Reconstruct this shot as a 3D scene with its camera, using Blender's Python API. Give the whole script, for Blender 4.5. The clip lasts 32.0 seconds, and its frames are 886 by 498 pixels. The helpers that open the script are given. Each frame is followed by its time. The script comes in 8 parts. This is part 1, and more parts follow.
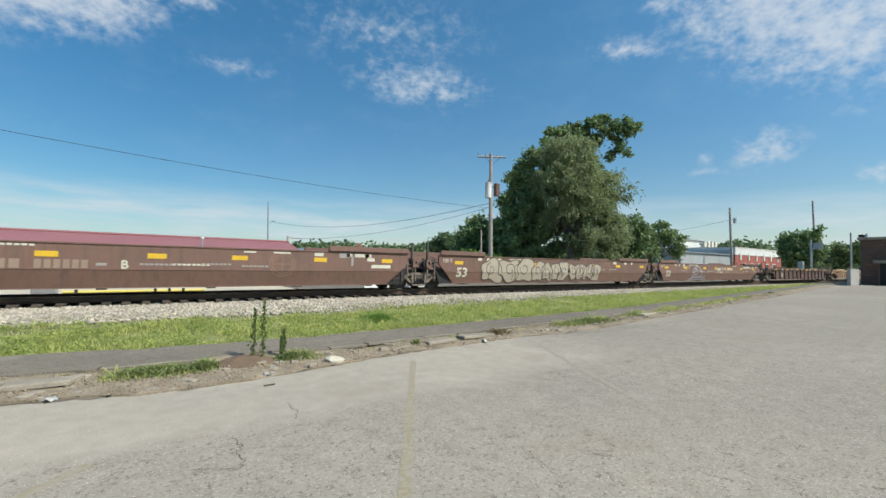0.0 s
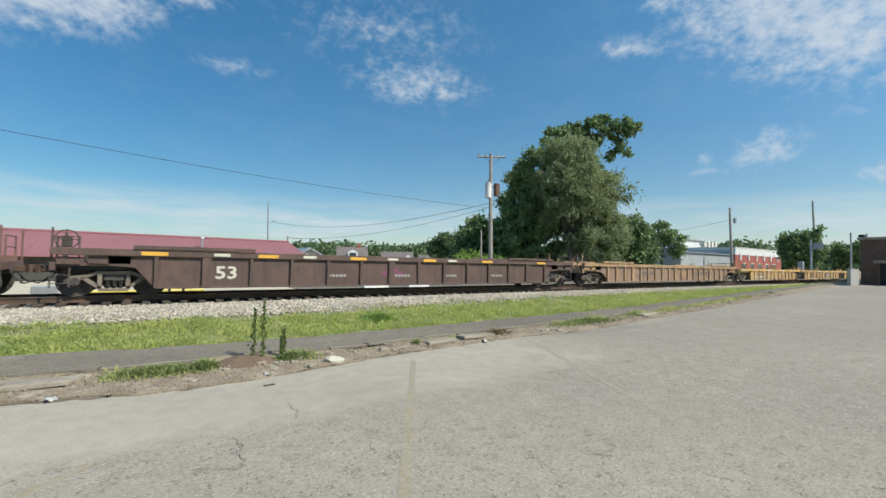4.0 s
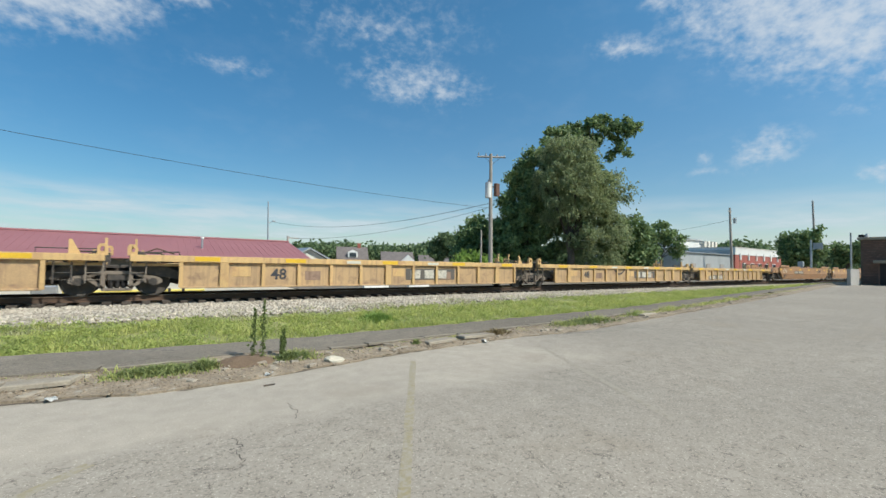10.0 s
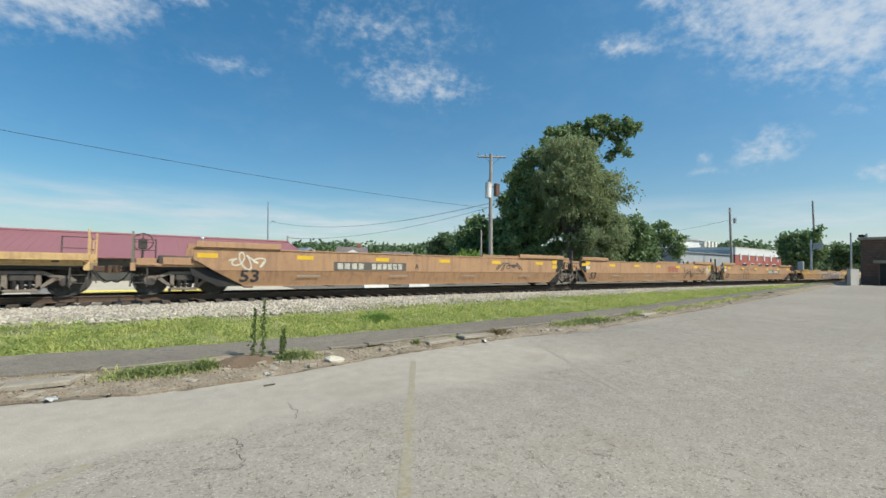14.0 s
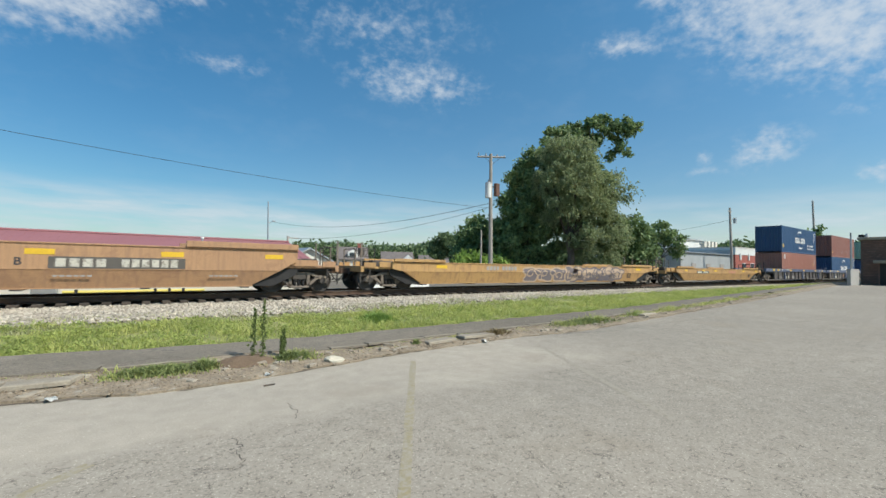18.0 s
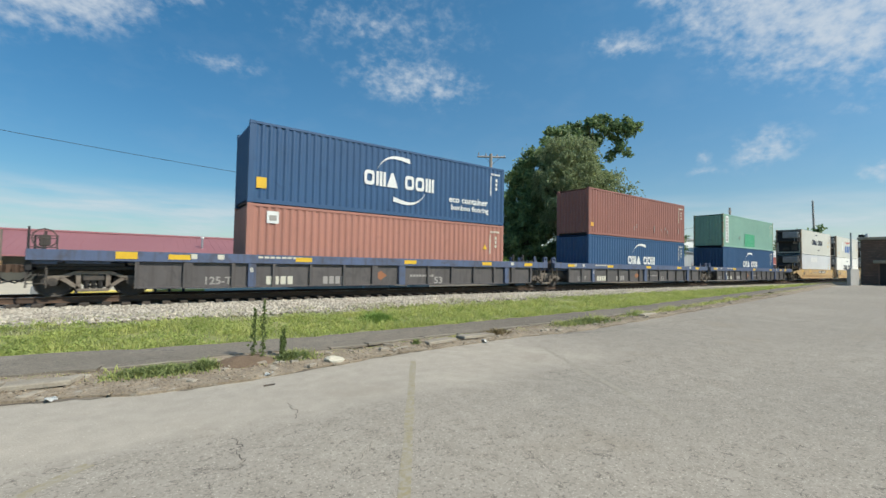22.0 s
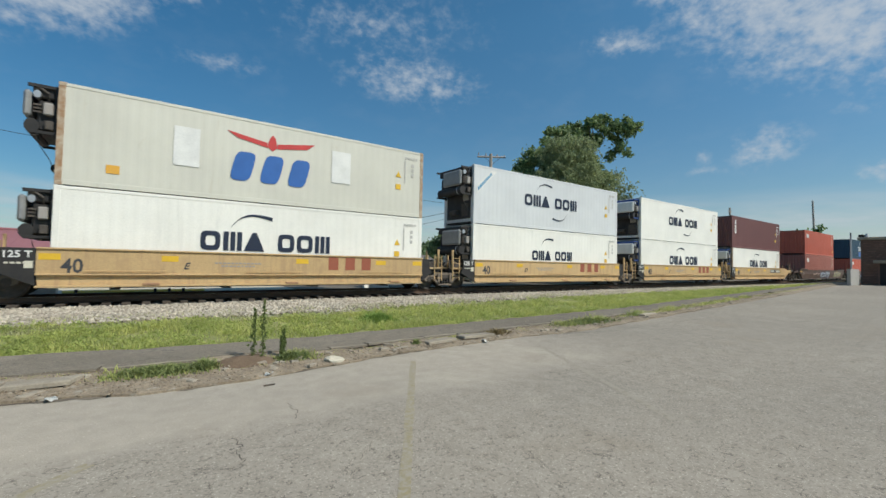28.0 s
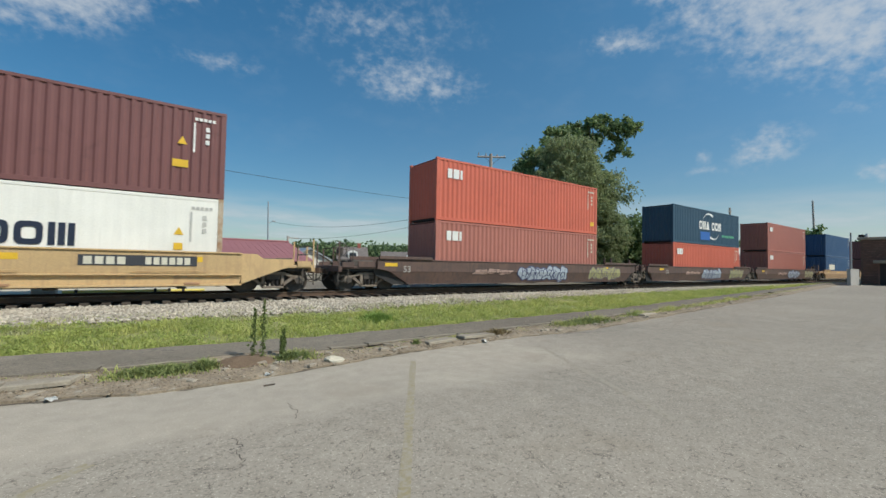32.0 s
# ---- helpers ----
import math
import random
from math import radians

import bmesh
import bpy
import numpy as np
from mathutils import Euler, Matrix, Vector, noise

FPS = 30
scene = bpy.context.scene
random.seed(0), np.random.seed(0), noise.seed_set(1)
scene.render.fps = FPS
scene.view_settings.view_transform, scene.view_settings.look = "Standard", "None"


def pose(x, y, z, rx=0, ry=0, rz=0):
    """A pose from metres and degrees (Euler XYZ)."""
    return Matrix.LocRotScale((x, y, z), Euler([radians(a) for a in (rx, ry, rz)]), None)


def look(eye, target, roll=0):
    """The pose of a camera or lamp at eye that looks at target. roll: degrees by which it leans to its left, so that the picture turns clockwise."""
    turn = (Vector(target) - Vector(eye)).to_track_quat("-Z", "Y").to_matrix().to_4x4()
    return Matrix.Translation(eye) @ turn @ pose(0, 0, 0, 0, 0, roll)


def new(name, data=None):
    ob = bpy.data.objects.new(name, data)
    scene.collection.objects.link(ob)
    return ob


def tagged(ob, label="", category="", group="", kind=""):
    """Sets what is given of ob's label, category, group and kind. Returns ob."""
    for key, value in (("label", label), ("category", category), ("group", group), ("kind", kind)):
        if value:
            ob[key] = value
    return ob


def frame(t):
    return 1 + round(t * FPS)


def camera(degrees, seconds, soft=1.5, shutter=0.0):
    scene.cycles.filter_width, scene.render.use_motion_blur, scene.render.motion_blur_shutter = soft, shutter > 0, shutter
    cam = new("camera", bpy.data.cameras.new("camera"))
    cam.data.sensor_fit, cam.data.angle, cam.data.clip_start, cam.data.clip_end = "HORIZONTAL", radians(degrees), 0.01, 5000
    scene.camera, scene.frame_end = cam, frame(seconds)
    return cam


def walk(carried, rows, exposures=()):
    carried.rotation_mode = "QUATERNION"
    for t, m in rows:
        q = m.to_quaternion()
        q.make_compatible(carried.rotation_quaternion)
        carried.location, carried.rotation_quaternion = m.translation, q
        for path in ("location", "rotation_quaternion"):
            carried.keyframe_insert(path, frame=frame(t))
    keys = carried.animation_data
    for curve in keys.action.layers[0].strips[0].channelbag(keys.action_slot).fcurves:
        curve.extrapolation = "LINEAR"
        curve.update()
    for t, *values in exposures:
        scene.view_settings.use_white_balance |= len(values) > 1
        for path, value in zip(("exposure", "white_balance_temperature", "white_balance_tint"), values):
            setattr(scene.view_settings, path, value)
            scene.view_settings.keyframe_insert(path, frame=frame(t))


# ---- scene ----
# World axes: x runs along the railway, y away from the camera across it, z up. z = 0 is the asphalt of the car park.
RAIL = 0.45        # top of rail
YC = 17.57         # centre of the track
SPEED = 13.755     # metres a second, towards -x
CLIP = 32.0

cam = camera(92.814, CLIP, soft=1.5, shutter=0.08)
EYE = pose(0, 0, 1.637, 90 + 2.0626, 0, -35.483) @ pose(0, 0, 0, 0, 0, 1.106)
walk(cam, [(0, EYE), (CLIP, EYE)], [(0, 0.0, 6500, 6), (20, 0.0, 6500, 6), (22, -0.05, 6500, 6), (24, -0.18, 6500, 6), (28, -0.35, 6500, 6), (30, -0.40, 6500, 6), (31, -0.38, 6500, 6), (CLIP, -0.31, 6500, 6)])

# ---- world and sun ----
SUN = Vector((0.42, -0.80, 0.98)).normalized()
world = bpy.data.worlds.new("sky")
scene.world = world
world.use_nodes = True
wn, wl = world.node_tree.nodes, world.node_tree.links
sky = wn.new("ShaderNodeTexSky")
sky.sky_type, sky.sun_disc = "NISHITA", False
sky.sun_elevation = math.asin(SUN.z)
sky.sun_rotation = math.atan2(SUN.x, SUN.y)
sky.air_density, sky.dust_density, sky.ozone_density = 1.0, 0.3, 0.7
clear = wn.new("ShaderNodeHueSaturation")
clear.inputs["Saturation"].default_value = 1.32
wl.new(sky.outputs[0], clear.inputs["Color"])
air = wn.new("ShaderNodeMix")
air.data_type, air.blend_type = "RGBA", "MULTIPLY"
air.inputs[0].default_value, air.inputs[7].default_value = 1.0, (0.91, 1.09, 1.02, 1)
wl.new(clear.outputs[0], air.inputs[6])
rise = wn.new("ShaderNodeTexCoord")
height = wn.new("ShaderNodeSeparateXYZ")
wl.new(rise.outputs["Generated"], height.inputs[0])
depth = wn.new("ShaderNodeValToRGB")
depth.color_ramp.elements[0].position, depth.color_ramp.elements[0].color = 0.0, (0.66, 0.63, 0.74, 1)
depth.color_ramp.elements[1].position, depth.color_ramp.elements[1].color = 0.5, (1.17, 1.15, 1.12, 1)
wl.new(height.outputs["Z"], depth.inputs[0])
across = wn.new("ShaderNodeValToRGB")      # the sky opposite the sun is a little deeper
across.color_ramp.elements[0].position, across.color_ramp.elements[0].color = 0.0, (0.71, 0.79, 0.83, 1)
across.color_ramp.elements[1].position, across.color_ramp.elements[1].color = 0.75, (1.08, 0.965, 0.93, 1)
wl.new(height.outputs["X"], across.inputs[0])
wide = wn.new("ShaderNodeMix")
wide.data_type, wide.blend_type = "RGBA", "MULTIPLY"
wide.inputs[0].default_value = 1.0
wl.new(depth.outputs[0], wide.inputs[6])
wl.new(across.outputs[0], wide.inputs[7])
deep = wn.new("ShaderNodeMix")
deep.data_type, deep.blend_type = "RGBA", "MULTIPLY"
deep.inputs[0].default_value = 1.0
wl.new(air.outputs[2], deep.inputs[6])
wl.new(wide.outputs[2], deep.inputs[7])
wl.new(deep.outputs[2], wn["Background"].inputs[0])
wn["Background"].inputs[1].default_value = 0.14
sun = new("sun", bpy.data.lights.new("sun", "SUN"))
sun.data.energy, sun.data.angle, sun.data.color = 4.9, radians(0.53), (1.0, 0.95, 0.87)
sun.matrix_world = look(SUN * 60, (0, 0, 0))


# ---- materials ----
def node_tree(name):
    m = bpy.data.materials.new(name)
    m.use_nodes = True
    return m, m.node_tree.nodes, m.node_tree.links


def ramp(nt, a, b, ca=(0, 0, 0, 1), cb=(1, 1, 1, 1)):
    r = nt.new("ShaderNodeValToRGB")
    r.color_ramp.elements[0].position, r.color_ramp.elements[1].position = a, b
    r.color_ramp.elements[0].color, r.color_ramp.elements[1].color = ca, cb
    return r


def c4(c):
    return (*c, 1)


def mat(name, c1, c2=None, scale=1.5, rough=0.6, metal=0.0, bump=0.15, fine=40, wear=None, wear_at=(0.55, 0.75), streak=None,
        streak_at=(0.52, 0.8), per_object=0.0, island=0.0, stretch=(1, 1, 1), spec=0.5, grain=0.18):
    """A weathered surface: two tones in large patches, fine grain, stains of colour wear, and streaks that run down."""
    m, nt, ln = node_tree(name)
    b = nt["Principled BSDF"]
    co, info, add = nt.new("ShaderNodeTexCoord"), nt.new("ShaderNodeObjectInfo"), nt.new("ShaderNodeVectorMath")
    rnd = nt.new("ShaderNodeVectorMath")
    rnd.operation = "SCALE"
    rnd.inputs[0].default_value = (31.0, 17.0, 23.0)
    ln.new(info.outputs["Random"], rnd.inputs["Scale"])
    add.operation = "ADD"
    ln.new(co.outputs["Object"], add.inputs[0])
    ln.new(rnd.outputs[0], add.inputs[1])
    mp = nt.new("ShaderNodeMapping")
    mp.inputs["Scale"].default_value = stretch
    ln.new(add.outputs[0], mp.inputs[0])

    def noise_node(s, detail=4, vec=mp.outputs[0], distort=0.0):
        n = nt.new("ShaderNodeTexNoise")
        n.inputs["Scale"].default_value, n.inputs["Detail"].default_value, n.inputs["Distortion"].default_value = s, detail, distort
        n.inputs["Roughness"].default_value = 0.62
        ln.new(vec, n.inputs["Vector"])
        return n

    def mix(fac, a, bb, kind="MIX"):
        x = nt.new("ShaderNodeMix")
        x.data_type, x.blend_type = "RGBA", kind
        if isinstance(fac, float):
            x.inputs[0].default_value = fac
        else:
            ln.new(fac, x.inputs[0])
        for i, v in ((6, a), (7, bb)):
            if isinstance(v, tuple):
                x.inputs[i].default_value = v
            else:
                ln.new(v, x.inputs[i])
        return x.outputs[2]

    r = ramp(nt, 0.35, 0.65)
    ln.new(noise_node(scale, 5).outputs["Fac"], r.inputs[0])
    col = mix(r.outputs[0], c4(c1), c4(c2 or tuple(v * 0.8 for v in c1)))
    fn = noise_node(fine, 6)
    g = ramp(nt, 0.3, 0.7, c4((1 - grain,) * 3), c4((1 + grain * 0.6,) * 3))
    ln.new(fn.outputs["Fac"], g.inputs[0])
    col = mix(1.0, col, g.outputs[0], "MULTIPLY")
    if wear:
        w = ramp(nt, *wear_at)
        ln.new(noise_node(scale * 3.3, 8, distort=0.6).outputs["Fac"], w.inputs[0])
        col = mix(w.outputs[0], col, c4(wear))
    if streak:
        sm = nt.new("ShaderNodeMapping")
        sm.inputs["Scale"].default_value = (5.0, 5.0, 0.35)
        ln.new(add.outputs[0], sm.inputs[0])
        s = ramp(nt, *streak_at)
        ln.new(noise_node(1.3, 6, sm.outputs[0]).outputs["Fac"], s.inputs[0])
        col = mix(s.outputs[0], col, c4(streak))
    for amount, src in ((per_object, info.outputs["Random"]), (island, None)):
        if amount:
            if src is None:
                src = nt.new("ShaderNodeNewGeometry").outputs["Random Per Island"]
            o = ramp(nt, 0, 1, c4((1 - amount,) * 3), c4((1 + amount,) * 3))
            ln.new(src, o.inputs[0])
            col = mix(1.0, col, o.outputs[0], "MULTIPLY")
    ln.new(col, b.inputs["Base Color"])
    rr = ramp(nt, 0.3, 0.7, c4((max(rough - 0.12, 0.02),) * 3), c4((min(rough + 0.12, 1),) * 3))
    ln.new(fn.outputs["Fac"], rr.inputs[0])
    ln.new(rr.outputs[0], b.inputs["Roughness"])
    b.inputs["Metallic"].default_value = metal
    b.inputs["Specular IOR Level"].default_value = spec
    if bump:
        bp = nt.new("ShaderNodeBump")
        bp.inputs["Strength"].default_value, bp.inputs["Distance"].default_value = bump, 0.02
        ln.new(fn.outputs["Fac"], bp.inputs["Height"])
        ln.new(bp.outputs[0], b.inputs["Normal"])
    return m


def leaf_mat(name, c1, c2, thin=0.35, patches=0.35, single_=0.6):
    m, nt, ln = node_tree(name)
    b, out = nt["Principled BSDF"], nt["Material Output"]
    geo, co, n = nt.new("ShaderNodeNewGeometry"), nt.new("ShaderNodeTexCoord"), nt.new("ShaderNodeTexNoise")
    n.inputs["Scale"].default_value = patches
    ln.new(co.outputs["Object"], n.inputs["Vector"])
    ad = nt.new("ShaderNodeMath")
    ad.operation = "MULTIPLY_ADD"
    ad.inputs[1].default_value, ad.inputs[2].default_value = single_, 0.3 - single_ / 2
    ln.new(geo.outputs["Random Per Island"], ad.inputs[0])
    sm = nt.new("ShaderNodeMath")
    ln.new(ad.outputs[0], sm.inputs[0])
    ln.new(n.outputs["Fac"], sm.inputs[1])
    r = ramp(nt, 0.3, 1.1, c4(c1), c4(c2))
    ln.new(sm.outputs[0], r.inputs[0])
    ln.new(r.outputs[0], b.inputs["Base Color"])
    b.inputs["Roughness"].default_value = 0.55
    b.inputs["Specular IOR Level"].default_value = 0.3
    tr, mx = nt.new("ShaderNodeBsdfTranslucent"), nt.new("ShaderNodeMixShader")
    ln.new(r.outputs[0], tr.inputs[0])
    mx.inputs[0].default_value = thin
    ln.new(b.outputs[0], mx.inputs[1])
    ln.new(tr.outputs[0], mx.inputs[2])
    ln.new(mx.outputs[0], out.inputs[0])
    return m


def asphalt_mat(name, c1, c2, crack, crack_scale, width, patch, bare=4.4):
    """Worn asphalt: aggregate speckle, pale patches and a net of fine cracks that is denser in places."""
    m, nt, ln = node_tree(name)
    b = nt["Principled BSDF"]
    co = nt.new("ShaderNodeTexCoord")

    def tex(kind, s, detail=4, vec=None):
        n = nt.new(kind)
        n.inputs["Scale"].default_value = s
        if "Detail" in n.inputs:
            n.inputs["Detail"].default_value = detail
        ln.new(vec or co.outputs["Object"], n.inputs["Vector"])
        return n

    def mix(fac, a, bb, kind="MIX"):
        x = nt.new("ShaderNodeMix")
        x.data_type, x.blend_type = "RGBA", kind
        ln.new(fac, x.inputs[0])
        for i, v in ((6, a), (7, bb)):
            if isinstance(v, tuple):
                x.inputs[i].default_value = v
            else:
                ln.new(v, x.inputs[i])
        return x.outputs[2]

    big = ramp(nt, 0.35, 0.68)
    ln.new(tex("ShaderNodeTexNoise", 0.22, 5).outputs["Fac"], big.inputs[0])
    col = mix(big.outputs[0], c4(c1), c4(c2))
    pt = ramp(nt, 0.55, 0.7)
    ln.new(tex("ShaderNodeTexNoise", 0.9, 6).outputs["Fac"], pt.inputs[0])
    half = nt.new("ShaderNodeMath")
    half.operation = "MULTIPLY"
    half.inputs[1].default_value = 0.5
    ln.new(pt.outputs[0], half.inputs[0])
    col = mix(half.outputs[0], col, c4(patch))
    # the fine top layer survives along the kerb; nearer the middle of the lot the coarse aggregate lies bare
    sep = nt.new("ShaderNodeSeparateXYZ")
    ln.new(co.outputs["Object"], sep.inputs[0])
    band = nt.new("ShaderNodeMapRange")
    for i, v_ in ((1, bare + 0.55), (2, bare - 0.75), (3, -0.28), (4, 1.0)):
        band.inputs[i].default_value = v_
    ln.new(sep.outputs["Y"], band.inputs[0])
    side = nt.new("ShaderNodeMapRange")
    for i, v_ in ((1, bare + 0.8), (2, bare + 5.0), (3, -0.28), (4, 0.55)):
        side.inputs[i].default_value = v_
    ln.new(sep.outputs["X"], side.inputs[0])
    worn = nt.new("ShaderNodeMath")
    worn.operation = "MAXIMUM"
    ln.new(band.outputs[0], worn.inputs[0])
    ln.new(side.outputs[0], worn.inputs[1])
    rough_edge = nt.new("ShaderNodeMath")
    rough_edge.operation, rough_edge.use_clamp = "MULTIPLY_ADD", True
    rough_edge.inputs[1].default_value = 0.75
    ln.new(tex("ShaderNodeTexNoise", 1.1, 5).outputs["Fac"], rough_edge.inputs[0])
    ln.new(worn.outputs[0], rough_edge.inputs[2])
    coarse = ramp(nt, 0.3, 0.72)
    ln.new(rough_edge.outputs[0], coarse.inputs[0])
    spn = tex("ShaderNodeTexNoise", 110, 5)
    one = nt.new("ShaderNodeValue")
    one.outputs[0].default_value = 1.0
    fine_ = ramp(nt, 0.34, 0.66, c4((0.82,) * 3), c4((1.15,) * 3))
    ln.new(spn.outputs["Fac"], fine_.inputs[0])
    # bare aggregate: each stone has its own tone, with dark grit in the gaps
    stones = tex("ShaderNodeTexVoronoi", 44)
    tone_ = nt.new("ShaderNodeSeparateColor")
    ln.new(stones.outputs["Color"], tone_.inputs[0])
    sp = ramp(nt, 0.05, 0.95, c4((1.04,) * 3), c4((1.56,) * 3))
    ln.new(tone_.outputs[0], sp.inputs[0])
    gaps = ramp(nt, 0.42, 0.72, c4((1.08,) * 3), c4((0.56,) * 3))
    ln.new(stones.outputs["Distance"], gaps.inputs[0])
    aggregate = mix(one.outputs[0], sp.outputs[0], gaps.outputs[0], "MULTIPLY")
    grit = mix(coarse.outputs[0], fine_.outputs[0], aggregate)
    col = mix(one.outputs[0], col, grit, "MULTIPLY")
    # the top layer is bleached at the kerb end of the lot and darker with bitumen towards the far end
    bleach = nt.new("ShaderNodeMapRange")
    for i, v_ in ((1, -1.0), (2, 8.0), (3, 1.12), (4, 0.99)):
        bleach.inputs[i].default_value = v_
    ln.new(sep.outputs["X"], bleach.inputs[0])
    col = mix(one.outputs[0], col, bleach.outputs[0], "MULTIPLY")
    # brown stains of washed-down soil
    soil_ = ramp(nt, 0.57, 0.72, (0, 0, 0, 1), (0.42, 0.42, 0.42, 1))
    ln.new(tex("ShaderNodeTexNoise", 0.62, 7).outputs["Fac"], soil_.inputs[0])
    col = mix(soil_.outputs[0], col, c4(tuple(v_ * k_ for v_, k_ in zip(c2, (0.86, 0.80, 0.72)))))
    mottle = ramp(nt, 0.34, 0.66, c4((0.93, 0.93, 0.92)), c4((1.05, 1.05, 1.05)))
    ln.new(tex("ShaderNodeTexNoise", 4.5, 8).outputs["Fac"], mottle.inputs[0])
    col = mix(one.outputs[0], col, mottle.outputs[0], "MULTIPLY")
    flecks = ramp(nt, 0.655, 0.69, (0, 0, 0, 1), (0.6, 0.6, 0.6, 1))
    ln.new(tex("ShaderNodeTexNoise", 36, 2).outputs["Fac"], flecks.inputs[0])
    col = mix(flecks.outputs[0], col, c4(tuple(min(v_ * 1.6, 0.7) for v_ in c1)))
    pits = ramp(nt, 0.61, 0.66, (0, 0, 0, 1), (0.7, 0.7, 0.7, 1))
    ln.new(tex("ShaderNodeTexNoise", 27, 3).outputs["Fac"], pits.inputs[0])
    pit = nt.new("ShaderNodeMath")
    pit.operation = "MULTIPLY"
    ln.new(pits.outputs[0], pit.inputs[0])
    ln.new(coarse.outputs[0], pit.inputs[1])
    col = mix(pit.outputs[0], col, c4(crack))
    warp = nt.new("ShaderNodeMix")
    warp.data_type, warp.blend_type = "RGBA", "ADD"
    warp.inputs[0].default_value = 0.3
    ln.new(co.outputs["Object"], warp.inputs[6])
    ln.new(tex("ShaderNodeTexNoise", 3.5, 6).outputs["Color"], warp.inputs[7])
    ridge = nt.new("ShaderNodeMath")
    ridge.operation = "COMPARE"
    ridge.inputs[1].default_value, ridge.inputs[2].default_value = 0.5, width
    ln.new(tex("ShaderNodeTexNoise", crack_scale, 5, vec=warp.outputs[2]).outputs["Fac"], ridge.inputs[0])
    torn = ramp(nt, 0.50, 0.55)
    ln.new(tex("ShaderNodeTexNoise", crack_scale * 0.8, 3).outputs["Fac"], torn.inputs[0])
    line = nt.new("ShaderNodeMath")
    line.operation = "MULTIPLY"
    ln.new(ridge.outputs[0], line.inputs[0])
    ln.new(torn.outputs[0], line.inputs[1])
    where = ramp(nt, 0.38, 0.52, (0, 0, 0, 1), (0.85, 0.85, 0.85, 1))
    ln.new(tex("ShaderNodeTexNoise", 0.33, 3).outputs["Fac"], where.inputs[0])
    cm = nt.new("ShaderNodeMath")
    cm.operation = "MULTIPLY"
    ln.new(line.outputs[0], cm.inputs[0])
    wc = nt.new("ShaderNodeMath")
    wc.operation = "MULTIPLY"
    ln.new(where.outputs[0], wc.inputs[0])
    ln.new(coarse.outputs[0], wc.inputs[1])
    ln.new(wc.outputs[0], cm.inputs[1])
    col = mix(cm.outputs[0], col, c4(crack))
    ln.new(col, b.inputs["Base Color"])
    b.inputs["Roughness"].default_value = 0.88
    b.inputs["Specular IOR Level"].default_value = 0.25
    bp = nt.new("ShaderNodeBump")
    bp.inputs["Strength"].default_value, bp.inputs["Distance"].default_value = 0.3, 0.012
    ln.new(spn.outputs["Fac"], bp.inputs["Height"])
    ln.new(bp.outputs[0], b.inputs["Normal"])
    return m


def plain(name, c, rough=0.5, metal=0.0, grain=0.12):
    return mat(name, c, tuple(v * 0.88 for v in c), scale=2.0, rough=rough, metal=metal, bump=0.05, grain=grain)


M_LOT = asphalt_mat("worn_asphalt", (0.41, 0.356, 0.286), (0.345, 0.304, 0.248), (0.15, 0.13, 0.105), 6.5, 0.010, (0.46, 0.405, 0.325))
M_PATH = asphalt_mat("dark_asphalt", (0.26, 0.222, 0.172), (0.20, 0.172, 0.135), (0.10, 0.09, 0.075), 2.5, 0.008, (0.33, 0.285, 0.225), -90)
M_EARTH = mat("dry_earth", (0.30, 0.255, 0.19), (0.21, 0.18, 0.135), scale=0.6, rough=0.95, bump=0.5, fine=25, wear=(0.11, 0.14, 0.05))
M_SOIL = mat("brown_soil", (0.20, 0.135, 0.085), (0.14, 0.095, 0.06), scale=3, rough=1, bump=0.6, fine=30)
M_TURF = mat("turf", (0.20, 0.23, 0.075), (0.34, 0.32, 0.14), scale=1.6, rough=1, bump=0.6, fine=30, wear=(0.25, 0.22, 0.14), wear_at=(0.6, 0.75))
M_BALLAST = mat("ballast", (0.50, 0.455, 0.38), (0.38, 0.34, 0.275), scale=1.6, rough=0.95, bump=1.0, fine=16, grain=0.45)
M_DEBRIS = mat("kerb_debris", (0.37, 0.295, 0.205), (0.24, 0.185, 0.125), scale=2.6, rough=1, bump=0.9, fine=28, grain=0.4, wear=(0.40, 0.36, 0.29), wear_at=(0.56, 0.68))
M_STONE = mat("ballast_stone", (0.52, 0.46, 0.365), (0.37, 0.32, 0.25), scale=1.2, rough=0.9, island=0.36, bump=0.2)
M_CONC = mat("weathered_concrete", (0.40, 0.345, 0.265), (0.29, 0.245, 0.185), scale=2.0, rough=0.95, bump=0.45, fine=35, wear=(0.22, 0.20, 0.16), per_object=0.12)
M_ROCK = mat("pale_limestone", (0.62, 0.56, 0.44), (0.50, 0.45, 0.35), scale=4, rough=0.95, bump=0.4)
M_BLOCK = mat("pale_grey_blockwork", (0.42, 0.40, 0.37), (0.35, 0.335, 0.31), scale=1.5, rough=0.95, bump=0.3)
M_PALE = mat("pale_concrete", (0.62, 0.545, 0.40), (0.55, 0.48, 0.36), scale=0.5, rough=0.9, bump=0.2)
M_STRIPE = mat("faded_yellow_paint", (0.325, 0.27, 0.15), (0.33, 0.285, 0.19), scale=6, rough=0.9, bump=0.3, wear=(0.36, 0.315, 0.245), wear_at=(0.42, 0.58))
M_GHOST = mat("worn_off_paint", (0.29, 0.25, 0.185), (0.28, 0.243, 0.185), scale=4, rough=0.9, bump=0.3, fine=75, grain=0.4, wear=(0.345, 0.30, 0.235), wear_at=(0.35, 0.5))
